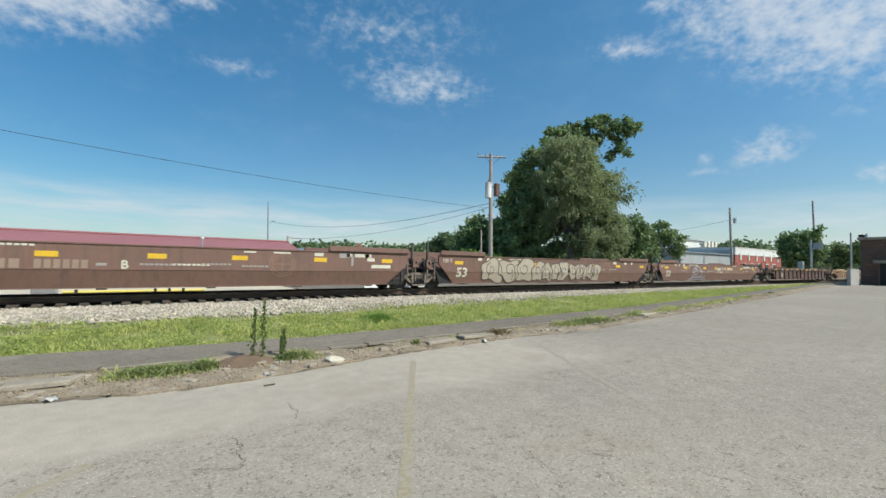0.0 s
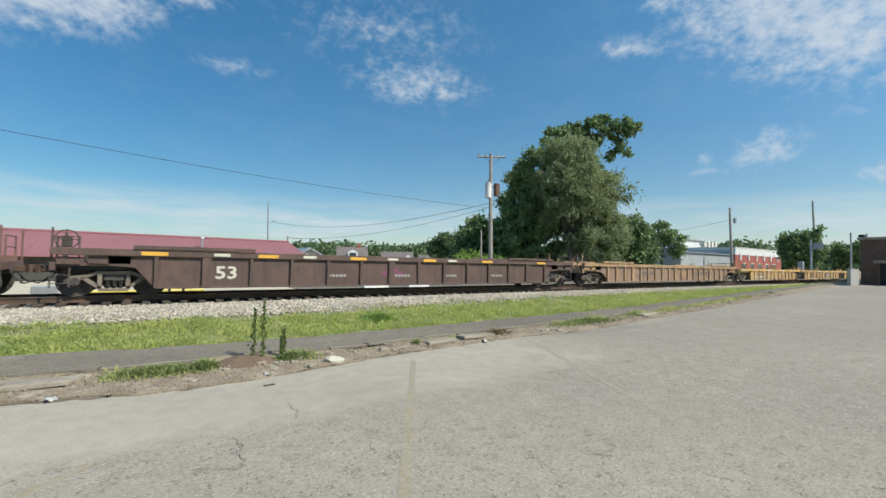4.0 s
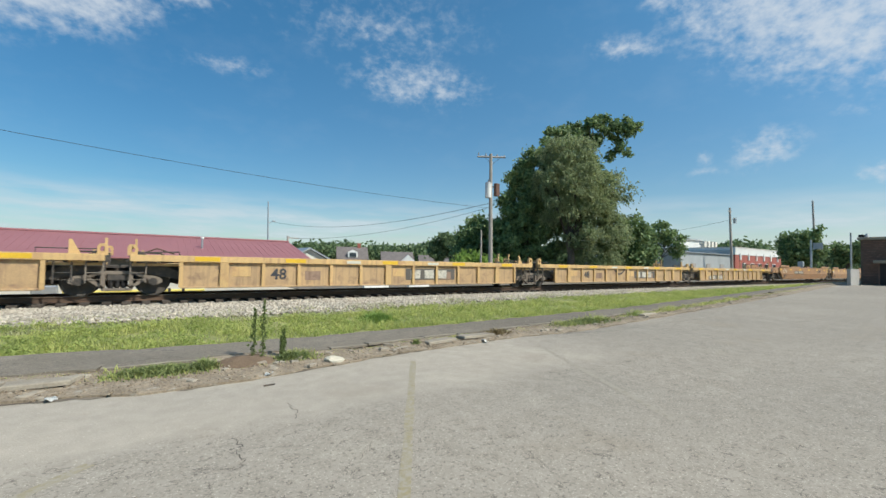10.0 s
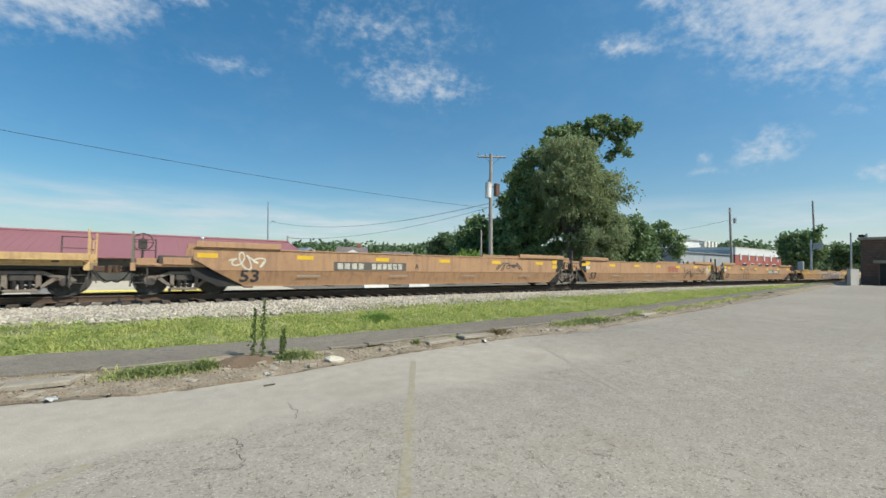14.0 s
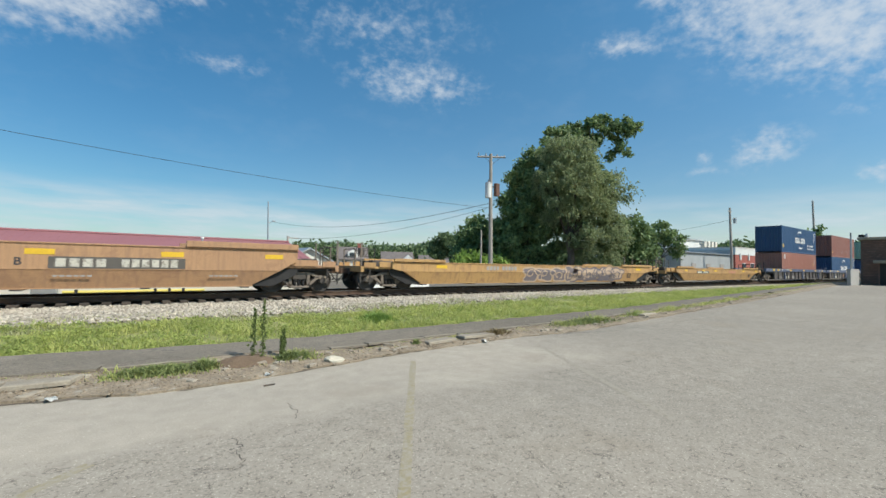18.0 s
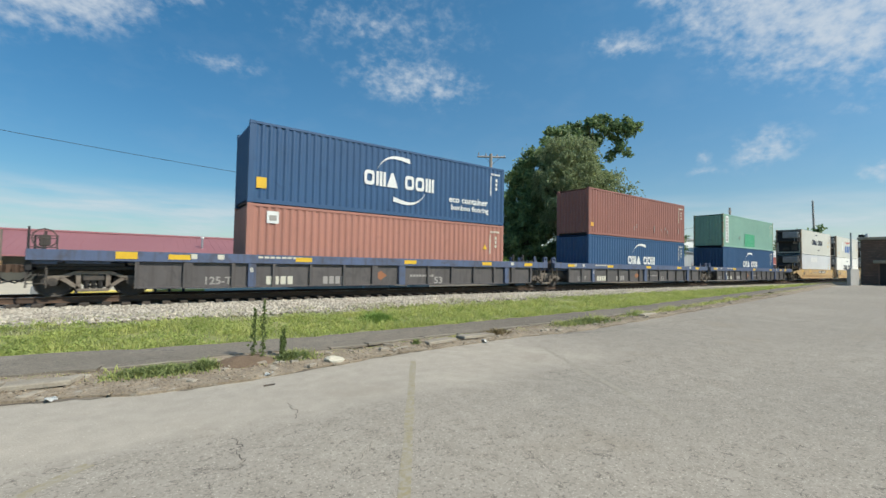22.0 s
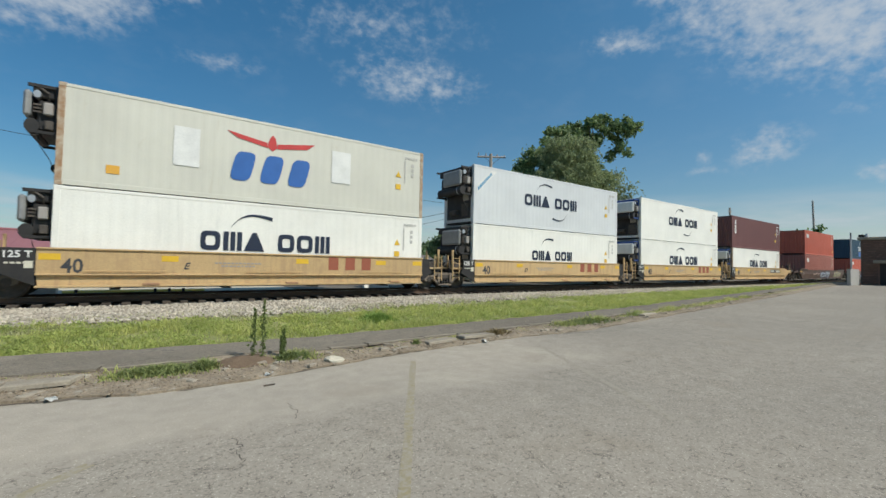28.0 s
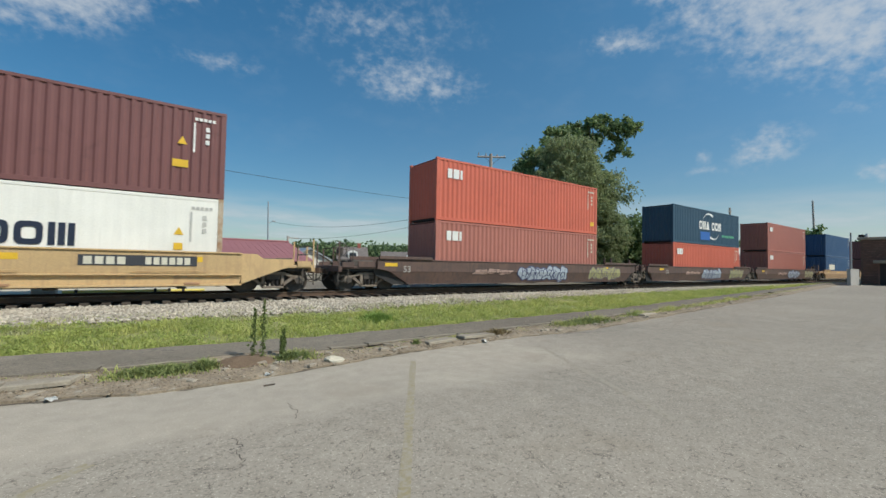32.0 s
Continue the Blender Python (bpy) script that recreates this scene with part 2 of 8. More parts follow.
M_TIE = mat("tie_wood", (0.055, 0.043, 0.033), (0.085, 0.068, 0.053), scale=3, rough=0.95, stretch=(6, 0.6, 6), per_object=0.25)
M_RAIL = mat("rail_steel", (0.14, 0.085, 0.055), (0.10, 0.065, 0.045), scale=2, rough=0.8, metal=0.2)
M_SHINE = mat("polished_steel", (0.55, 0.54, 0.52), scale=2, rough=0.3, metal=0.9, bump=0.02)
M_IRON = mat("dirty_cast_steel", (0.105, 0.09, 0.078), (0.065, 0.057, 0.05), scale=3, rough=0.85, metal=0.1, wear=(0.16, 0.12, 0.085))
M_FRAME = mat("dusty_cast_steel", (0.25, 0.205, 0.16), (0.18, 0.145, 0.115), scale=3, rough=0.9, wear=(0.10, 0.08, 0.07))
# Near-black steel; it also paints the shade under the car decks.
M_BLACK = mat("black_steel", (0.017, 0.016, 0.016), (0.030, 0.027, 0.025), scale=3, rough=0.7)
M_WHITE = plain("white_paint", (0.80, 0.79, 0.75), 0.55)
M_CREAM = plain("cream_marking", (0.66, 0.62, 0.50), 0.7)
M_YEL = plain("yellow_reflector", (0.78, 0.48, 0.035), 0.45)
M_ORNG = plain("orange_label", (0.80, 0.42, 0.06), 0.5)
M_INK = plain("dark_marking", (0.045, 0.047, 0.055), 0.6)
M_NAVY = plain("navy_marking", (0.012, 0.022, 0.05), 0.7)
M_GREYMK = plain("grey_marking", (0.36, 0.33, 0.30), 0.7)
M_BARK = mat("bark", (0.15, 0.115, 0.085), (0.09, 0.07, 0.055), scale=3, rough=0.95, bump=0.8, stretch=(3, 3, 0.5))
M_POLE = mat("weathered_pole_wood", (0.42, 0.38, 0.33), (0.32, 0.28, 0.24), scale=2, rough=0.95, stretch=(5, 5, 0.4), bump=0.4)
M_GALV = mat("galvanised_steel", (0.50, 0.51, 0.52), (0.42, 0.43, 0.44), scale=4, rough=0.45, metal=0.6)
M_REDROOF = mat("red_metal_roof", (0.345, 0.145, 0.145), (0.315, 0.13, 0.132), scale=0.3, rough=0.55, bump=0.05, grain=0.08)
M_BRICK = mat("brown_brick", (0.26, 0.15, 0.11), (0.19, 0.11, 0.085), scale=1.2, rough=0.95, per_object=0.3, bump=0.5)
M_MORTAR = mat("mortar", (0.16, 0.115, 0.09), (0.12, 0.09, 0.075), scale=1.5, rough=1, bump=0.4)
M_REDBRICK = mat("painted_red_brick", (0.40, 0.13, 0.095), (0.33, 0.10, 0.08), scale=0.8, rough=0.9, bump=0.3)
M_GREYWALL = mat("grey_metal_wall", (0.46, 0.475, 0.47), (0.39, 0.405, 0.40), scale=0.5, rough=0.7, stretch=(1, 1, 0.3))
M_OFFWHITE = mat("off_white_render", (0.74, 0.70, 0.61), (0.66, 0.62, 0.54), scale=0.4, rough=0.85, bump=0.1)
M_SHINGLE = mat("grey_shingle", (0.20, 0.17, 0.155), (0.15, 0.13, 0.12), scale=1.2, rough=0.95, bump=0.5)
M_GLASS = mat("dark_window_glass", (0.04, 0.05, 0.06), (0.06, 0.07, 0.08), scale=0.7, rough=0.12, bump=0.0)
L_WILLOW = leaf_mat("willow_leaves", (0.135, 0.175, 0.08), (0.43, 0.48, 0.25), 0.4, 0.45, 0.4)
L_DARK = leaf_mat("broad_leaves", (0.07, 0.115, 0.042), (0.27, 0.36, 0.15), 0.3, 0.5)
L_BRIGHT = leaf_mat("light_leaves", (0.16, 0.27, 0.05), (0.34, 0.46, 0.12), 0.5)
L_FAR = leaf_mat("far_leaves", (0.09, 0.14, 0.06), (0.19, 0.26, 0.12))
L_GRASS = leaf_mat("grass_blades", (0.11, 0.21, 0.04), (0.62, 0.62, 0.22), 0.5, 1.4, 0.32)
L_VERGE = leaf_mat("verge_leaves", (0.14, 0.235, 0.05), (0.58, 0.62, 0.20), 0.5, 1.1, 0.25)
L_STALK = leaf_mat("stalk_leaves", (0.07, 0.10, 0.03), (0.20, 0.25, 0.08), 0.3)
L_STRAW = leaf_mat("straw_blades", (0.24, 0.27, 0.11), (0.56, 0.53, 0.32), 0.4, 1.2, 0.4)
L_DRY = leaf_mat("dry_weeds", (0.16, 0.11, 0.06), (0.34, 0.27, 0.13), 0.3)
L_WEED = leaf_mat("weed_leaves", (0.12, 0.16, 0.05), (0.35, 0.39, 0.15), 0.4)


# ---- mesh helpers ----
def box(bm, x0, x1, y0, y1, z0, z1, bevel=0.0):
    vs = [bm.verts.new((x, y, z)) for z in (z0, z1) for y in (y0, y1) for x in (x0, x1)]
    fs = [bm.faces.new([vs[i] for i in q]) for q in ((0, 2, 3, 1), (4, 5, 7, 6), (0, 1, 5, 4), (2, 6, 7, 3), (0, 4, 6, 2), (1, 3, 7, 5))]
    if bevel:
        bmesh.ops.bevel(bm, geom=list({e for f in fs for e in f.edges}), offset=bevel, segments=1, affect="EDGES", clamp_overlap=True)
    return bm


def prism(bm, pts, a0, a1, axis="y"):
    """A flat outline, pushed from a0 to a1 along an axis: (x, z) along y, (y, z) along x, (x, y) along z."""
    def at(p, a):
        return {"y": (p[0], a, p[1]), "x": (a, p[0], p[1]), "z": (p[0], p[1], a)}[axis]
    lo, hi = [bm.verts.new(at(p, a0)) for p in pts], [bm.verts.new(at(p, a1)) for p in pts]
    n = len(pts)
    fs = [bm.faces.new(lo), bm.faces.new(hi[::-1])]
    fs += [bm.faces.new((lo[i], hi[i], hi[(i + 1) % n], lo[(i + 1) % n])) for i in range(n)]
    bmesh.ops.recalc_face_normals(bm, faces=fs)
    return bm


def tube(bm, p0, p1, r0, r1=None, n=8, cap=True):
    p0, p1 = Vector(p0), Vector(p1)
    r1 = r0 if r1 is None else r1
    q = (p1 - p0).to_track_quat("Z", "Y")
    rings = [[bm.verts.new(p + q @ Vector((r * math.cos(6.28319 * i / n), r * math.sin(6.28319 * i / n), 0))) for i in range(n)]
             for p, r in ((p0, r0), (p1, r1))]
    for i in range(n):
        bm.faces.new((rings[0][i], rings[0][(i + 1) % n], rings[1][(i + 1) % n], rings[1][i]))
    if cap:
        bm.faces.new(rings[0][::-1])
        bm.faces.new(rings[1])
    return bm


def path_tube(bm, pts, r, n=6):
    """A round bar bent along points, in one piece."""
    pts = [Vector(p) for p in pts]
    rings = []
    for i, p in enumerate(pts):
        d = pts[min(i + 1, len(pts) - 1)] - pts[max(i - 1, 0)]
        q = d.to_track_quat("Z", "Y")
        rings.append([bm.verts.new(p + q @ Vector((r * math.cos(6.28319 * k / n), r * math.sin(6.28319 * k / n), 0))) for k in range(n)])
    for a, b in zip(rings, rings[1:]):
        for k in range(n):
            bm.faces.new((a[k], a[(k + 1) % n], b[(k + 1) % n], b[k]))
    bm.faces.new(rings[0][::-1])
    bm.faces.new(rings[-1])
    return bm


def B():
    return bmesh.new()


def mesh_of(name, bm, material, smooth=False):
    me = bpy.data.meshes.new(name)
    bm.to_mesh(me)
    bm.free()
    me.materials.append(material)
    if smooth:
        me.polygons.foreach_set("use_smooth", [True] * len(me.polygons))
    return me


def part(name, bm, material, parent, label="", smooth=False):
    ob = new(name, bm if isinstance(bm, bpy.types.Mesh) else mesh_of(name, bm, material, smooth))
    ob.parent = parent
    return tagged(ob, label)


def at(ob, x, y, z, rz=0, rx=0, ry=0):
    ob.matrix_basis = pose(x, y, z, rx, ry, rz)
    return ob


def thing(name, label, category, where=(0, 0, 0), group="", kind="", rz=0):
    ob = new(name)
    ob.empty_display_size = 0.3
    ob.matrix_basis = pose(*where, 0, 0, rz)
    return tagged(ob, label, category, group, kind)


def single(name, bm, material, label, category, where=(0, 0, 0), group="", kind="", rz=0, smooth=False):
    ob = new(name, mesh_of(name, bm, material, smooth))
    ob.matrix_basis = pose(*where, 0, 0, rz)
    return tagged(ob, label, category, group, kind)


def soup(name, verts, faces, material, smooth=False):
    me = bpy.data.meshes.new(name)
    verts, faces = np.asarray(verts, dtype=np.float32), np.asarray(faces, dtype=np.int32)
    k = faces.shape[1]
    me.vertices.add(len(verts))
    me.vertices.foreach_set("co", verts.ravel())
    me.loops.add(faces.size)
    me.loops.foreach_set("vertex_index", faces.ravel())
    me.polygons.add(len(faces))
    me.polygons.foreach_set("loop_start", np.arange(0, faces.size, k, dtype=np.int32))
    me.polygons.foreach_set("loop_total", np.full(len(faces), k, dtype=np.int32))
    me.update(calc_edges=True)
    me.materials.append(material)
    return me


LETTERS = {}


def lettering(text, size, material, parent, x, y, z, rz=0, width=1.0, label="", slant=0.0):
    """Readable words or figures, as a thin mesh that faces -y."""
    key = (text, size, material.name, slant)
    if key not in LETTERS:
        cu = bpy.data.curves.new("letters", "FONT")
        cu.body, cu.size, cu.extrude, cu.shear, cu.align_x, cu.resolution_u, cu.offset = text, size, 0.002, slant, "LEFT", 2, size * 0.022
        tmp = new("letters", cu)
        me = bpy.data.meshes.new_from_object(tmp.evaluated_get(bpy.context.evaluated_depsgraph_get()))
        bpy.data.objects.remove(tmp)
        me.materials.clear()
        me.materials.append(material)
        LETTERS[key] = me
    ob = part("lettering", LETTERS[key], material, parent, label)
    ob.matrix_basis = pose(x, y, z, 90, 0, rz) @ Matrix.Diagonal((width, 1, 1, 1))
    return ob


def lay_letters(ob):
    """Lettering that crosses the crease of a smooth side leans inwards with it below."""
    me, z0 = ob.data.copy(), ob.matrix_basis.translation.z
    for v in me.vertices:
        if z0 + v.co.y < 0.83:
            v.co.z -= 0.010 + 0.158 * (0.83 - z0 - v.co.y) / 0.57
    ob.data = me


def bars(parent, x, y, z, w, h, n, material, name="marking", gap=0.25, label=""):
    """Writing that cannot be read or must not be kept: a row of plain bars, facing -y."""
    bm = B()
    step = w / n
    for i in range(n):
        box(bm, x + i * step, x + (i + 1 - gap) * step, y - 0.004, y, z, z + h)
    return part(name, bm, material, parent, label)


def plate(parent, x0, x1, y, z0, z1, material, name, label=""):
    return part(name, box(B(), x0, x1, y - 0.005, y, z0, z1), material, parent, label)


def interp(x, table):
    return float(np.interp(x, [p[0] for p in table], [p[1] for p in table]))


# ---- ground ----
def gz(x):
    """The car park rises a little towards the brick building."""
    return 0.0065 * min(max(0.0, x - 5), 65)


KERB = ((-60, 9.0), (-1.2, 6.62), (-0.6, 6.5), (-0.2, 6.32), (0.34, 6.22), (1.32, 6.27), (2.0, 6.42), (2.6, 6.45), (3.2, 6.62), (4.4, 6.74), (6.8, 6.88), (8.45, 6.68), (9.6, 6.68), (13.0, 7.0), (33.8, 9.0), (60, 11.6), (140, 13.5))
NEAR = ((-60, 9.9), (-1.5, 7.75), (-0.77, 7.55), (0.05, 7.44), (1.57, 7.42), (2.5, 7.28), (4.1, 7.36), (6.5, 7.48), (9.5, 7.53), (14.3, 7.75), (38.4, 10.25), (60, 12.1), (140, 13.9))
FARE = ((-60, 10.6), (-1.7, 9.25), (0, 8.85), (3, 8.62), (6, 8.74), (11, 8.78), (16.2, 8.95), (20, 9.44), (43, 11.5), (60, 12.8), (140, 14.2))
TOE = ((-60, 13.2), (5, 13.0), (10, 13.5), (18, 13.9), (29, 14.0), (54, 14.5), (140, 14.6))


def ground_height(x, y):
    base = gz(x) - 0.06
    bed = 0.05 + gz(x) * 0.3
    if y < 9:
        return base
    if y < 13:
        return base + (bed - base) * (y - 9) / 4
    return bed


def grid_sheet(name, xs, ys, height, material):
    verts = [(x, y, height(x, y)) for x in xs for y in ys]
    k = len(ys)
    faces = [(i * k + j, (i + 1) * k + j, (i + 1) * k + j + 1, i * k + j + 1) for i in range(len(xs) - 1) for j in range(len(ys) - 1)]
    return soup(name, verts, faces, material)


gx = [-4500, -1500, -500, -200, -80, -40, -20, -10] + list(range(-5, 90, 5)) + [100, 140, 200, 350, 700, 1500, 4500]
gy = [-4500, -1200, -300, -100, -40, -15, 0, 6, 9, 10, 11, 12, 13, 16, 20, 30, 50, 90, 160, 300, 700, 1500, 4500]
ground = tagged(new("ground", grid_sheet("ground", gx, gy, ground_height, M_EARTH)), "dry earth and thin grass round the railway", "ground", kind="structure")


def strip(name, xs, near, far, height, thick, material, label, category, rows=1):
    """A band of ground between two lines, with a real edge."""
    bm = B()
    top = []
    for x in xs:
        a, b = near(x), far(x)
        top.append([bm.verts.new((x, a + (b - a) * j / rows, height(x))) for j in range(rows + 1)])
    low = [[bm.verts.new((v.co.x, v.co.y, v.co.z - thick)) for v in (r[0], r[-1])] for r in top]
    for i in range(len(xs) - 1):
        for j in range(rows):
            bm.faces.new((top[i][j], top[i + 1][j], top[i + 1][j + 1], top[i][j + 1]))
        bm.faces.new((low[i][0], low[i + 1][0], top[i + 1][0], top[i][0]))
        bm.faces.new((top[i][-1], top[i + 1][-1], low[i + 1][1], low[i][1]))
    return single(name, bm, material, label, category, kind="structure")


wob = random.Random(4)
kx = [-60, -40, -25, -15, -10] + [-6 + 0.3 * i for i in range(160)] + [44, 48, 52, 56, 60, 75, 100, 140]
jag = {x: wob.uniform(-0.05, 0.05) for x in kx}
parking_lot = strip("parking_lot", kx, lambda x: -60, lambda x: interp(x, KERB) + jag[x], gz, 0.06, M_LOT,
                    "worn grey asphalt car park with cracks and faded paint", "car park", rows=1)
pavement = strip("pavement", kx, lambda x: interp(x, NEAR) + 0.2, lambda x: interp(x, FARE) + jag[x] * 1.5, lambda x: gz(x) + 0.1, 0.16, M_PATH,
                 "narrow dark asphalt footpath beside the grass verge", "footpath")
verge = strip("verge", kx, lambda x: interp(x, KERB) + jag[x] - 0.02, lambda x: interp(x, NEAR) + 0.24, lambda x: gz(x), 0.1, M_DEBRIS,
              "sloping strip of dirt and broken asphalt along the car park", "verge", rows=9)


def dirt_height(x, y):
    """The dirt bank rises unevenly from the car park to the footpath, washed out below its edge in places."""
    a, b = interp(x, KERB), interp(x, NEAR)
    k = min(max((y - a) / (b - a), 0), 1)
    h = 0.02 + 0.06 * k ** 0.7 + 0.022 * noise.noise(Vector((x * 2.3, y * 3.1, 4))) + 0.012 * noise.noise(Vector((x * 8, y * 9, 1)))
    hollow = max(0.0, noise.noise(Vector((x * 0.9 + 5.3, 0, 2))) + 0.15)
    if k > 0.8:
        h -= 0.09 * hollow
    return gz(x) + max(h, 0.004)


for v in verge.data.vertices:
    if v.co.z > gz(v.co.x) - 0.01:
        v.co.z = dirt_height(v.co.x, v.co.y)

# ballast bed with sloping shoulders
bm = B()
prof = []
bx = [-80, -30] + [-8 + 2 * i for i in range(60)] + [140, 220, 400]
for x in bx:
    t = interp(x, TOE)
    prof.append([bm.verts.new((x, y, z)) for y, z in ((t - 0.35, ground_height(x, t - 0.35) - 0.01), (t + 0.5, 0.15 + gz(x) * 0.2), (15.7, RAIL - 0.29), (16.2, RAIL - 0.27), (18.95, RAIL - 0.285), (19.5, RAIL - 0.33), (20.3, 0.15))])
for a, b in zip(prof, prof[1:]):
    for j in range(6):
        bm.faces.new((a[j], b[j], b[j + 1], a[j + 1]))
ballast_bed = single("ballast_bed", bm, M_BALLAST, "pale grey limestone ballast under the railway track", "ballast", kind="structure")


def scatter_stones(name, n, seed, area, size, material, label, category):
    """Loose stones, joined: squashed octahedra at random turns."""
    r = np.random.RandomState(seed)
    base = np.array([(1, 0, 0), (-1, 0, 0), (0, 1, 0), (0, -1, 0), (0, 0, 1), (0, 0, -1)], dtype=float)
    tri = np.array([(0, 2, 4), (2, 1, 4), (1, 3, 4), (3, 0, 4), (2, 0, 5), (1, 2, 5), (3, 1, 5), (0, 3, 5)])
    p = np.array([area(r) for _ in range(n)])
    s = r.uniform(size[0], size[1], (n, 1, 1)) * r.uniform(0.6, 1.25, (n, 6, 1))
    a = r.uniform(0, 6.28, n)
    tilt = r.uniform(-0.7, 0.7, n)
    v = base[None] * s * np.array([1, 0.85, 0.7])
    ca, sa, ct, st = np.cos(a)[:, None], np.sin(a)[:, None], np.cos(tilt)[:, None], np.sin(tilt)[:, None]
    x, y, z = v[..., 0], v[..., 1], v[..., 2]
    y, z = y * ct - z * st, y * st + z * ct
    x, y = x * ca - y * sa, x * sa + y * ca
    v = np.stack([x, y, z], -1) + p[:, None]
    f = (tri[None] + 6 * np.arange(n)[:, None, None]).reshape(-1, 3)
    return tagged(new(name, soup(name, v.reshape(-1, 3), f, material)), label, category, kind="stuff")


def stone_spot(r):
    x = -5 + 60 * r.rand() ** 1.7
    t = interp(x, TOE)
    y = t - 0.3 + (16.2 - t + 0.3) * r.rand() ** 0.8
    z = np.interp(y, [t - 0.35, t + 0.5, 15.7, 16.2], [0.10 + gz(x) * 0.35, 0.15 + gz(x) * 0.2, RAIL - 0.29, RAIL - 0.27])
    return x, y, z


scatter_stones("ballast_stones", 24000, 5, stone_spot, (0.028, 0.085), M_STONE, "loose pale limestone ballast stones on the track shoulder", "ballast")

# track: rails with a foot, a web and a polished head, and wooden ties
track = thing("railway_track", "single railway track with rusty rails on wooden ties", "railway track", (0, YC, RAIL), kind="structure")
rail_outline = ((-0.07, -0.18), (0.07, -0.18), (0.07, -0.165), (0.012, -0.14), (0.012, -0.045), (0.037, -0.035), (0.037, -0.006), (0.03, 0.0), (-0.03, 0.0), (-0.037, -0.006), (-0.037, -0.035), (-0.012, -0.045), (-0.012, -0.14), (-0.07, -0.165))
rail_me = mesh_of("rail", prism(B(), rail_outline, -80, 400, "x"), M_RAIL)
for s in (-1, 1):
    r_ = part("rail", rail_me, M_RAIL, track)
    at(r_, 0, s * 0.755, 0)
    h_ = part("rail_head", box(B(), -80, 400, s * 0.755 - 0.026, s * 0.755 + 0.026, 0.0, 0.003), M_SHINE, track)
tie_me = mesh_of("tie", box(B(), -0.11, 0.11, -1.3, 1.3, -0.33, -0.172, 0.008), M_TIE)
tr = random.Random(2)
for i in range(225):
    t_ = part("tie", tie_me, M_TIE, track)
    at(t_, -8 + 0.51 * i + tr.uniform(-0.02, 0.02), tr.uniform(-0.06, 0.06), tr.uniform(-0.01, 0.004), tr.uniform(-1, 1))


# ---- the train ----
# Each well unit is built with x from its left end, y from the track's centre and z from the top of rail. HALF is its half width.
HALF = 1.50
MOVING = []       # (thing, x at the clip's start, y, z)
WHEELS = []       # (wheelset, x on the track at the clip's start, x on its truck)


def rolls(ob, x, y=YC, z=RAIL):
    MOVING.append((ob, x, y, z))
    ob.matrix_basis = pose(x, y, z)
    return ob


def steel(name, c1, c2, dirt, streak):
    return mat(name, c1, c2, scale=0.7, rough=0.68, bump=0.08, fine=30, wear=dirt, wear_at=(0.52, 0.66), streak=streak, streak_at=(0.50, 0.72), grain=0.16, per_object=0.07)


P_BROWN = steel("oxide_brown_paint", (0.215, 0.118, 0.086), (0.185, 0.102, 0.077), (0.165, 0.10, 0.078), (0.14, 0.088, 0.07))
P_DKBROWN = steel("dark_brown_paint", (0.14, 0.085, 0.065), (0.10, 0.062, 0.052), (0.085, 0.058, 0.05), (0.075, 0.05, 0.043))
P_TAN = steel("dusty_yellow_paint", (0.66, 0.435, 0.19), (0.60, 0.39, 0.17), (0.48, 0.29, 0.14), (0.42, 0.26, 0.13))
P_TANPANEL = steel("soiled_yellow_panel", (0.54, 0.36, 0.185), (0.46, 0.305, 0.16), (0.31, 0.20, 0.12), (0.24, 0.155, 0.10))
P_MUD = steel("rusty_yellow_paint", (0.47, 0.30, 0.155), (0.41, 0.26, 0.14), (0.29, 0.175, 0.10), (0.20, 0.115, 0.07))
P_MUDPANEL = steel("rusty_brown_panel", (0.32, 0.21, 0.145), (0.275, 0.18, 0.125), (0.21, 0.13, 0.095), (0.16, 0.09, 0.06))
P_FADED = steel("faded_tan_paint", (0.46, 0.265, 0.135), (0.41, 0.235, 0.125), (0.34, 0.19, 0.105), (0.29, 0.165, 0.10))
P_GOLD = steel("golden_yellow_paint", (0.50, 0.30, 0.115), (0.45, 0.265, 0.105), (0.34, 0.19, 0.085), (0.28, 0.155, 0.08))
P_FRESH = steel("clean_yellow_paint", (0.585, 0.40, 0.195), (0.54, 0.37, 0.185), (0.48, 0.32, 0.16), (0.43, 0.285, 0.15))
P_BLUE = steel("faded_blue_paint", (0.095, 0.125, 0.215), (0.085, 0.11, 0.18), (0.075, 0.08, 0.11), (0.07, 0.068, 0.08))
DARK_ENDS = (P_FADED, P_GOLD, P_BLUE)
P_GREY = steel("sooty_grey_panel", (0.115, 0.10, 0.095), (0.095, 0.085, 0.082), (0.075, 0.068, 0.066), (0.07, 0.06, 0.055))


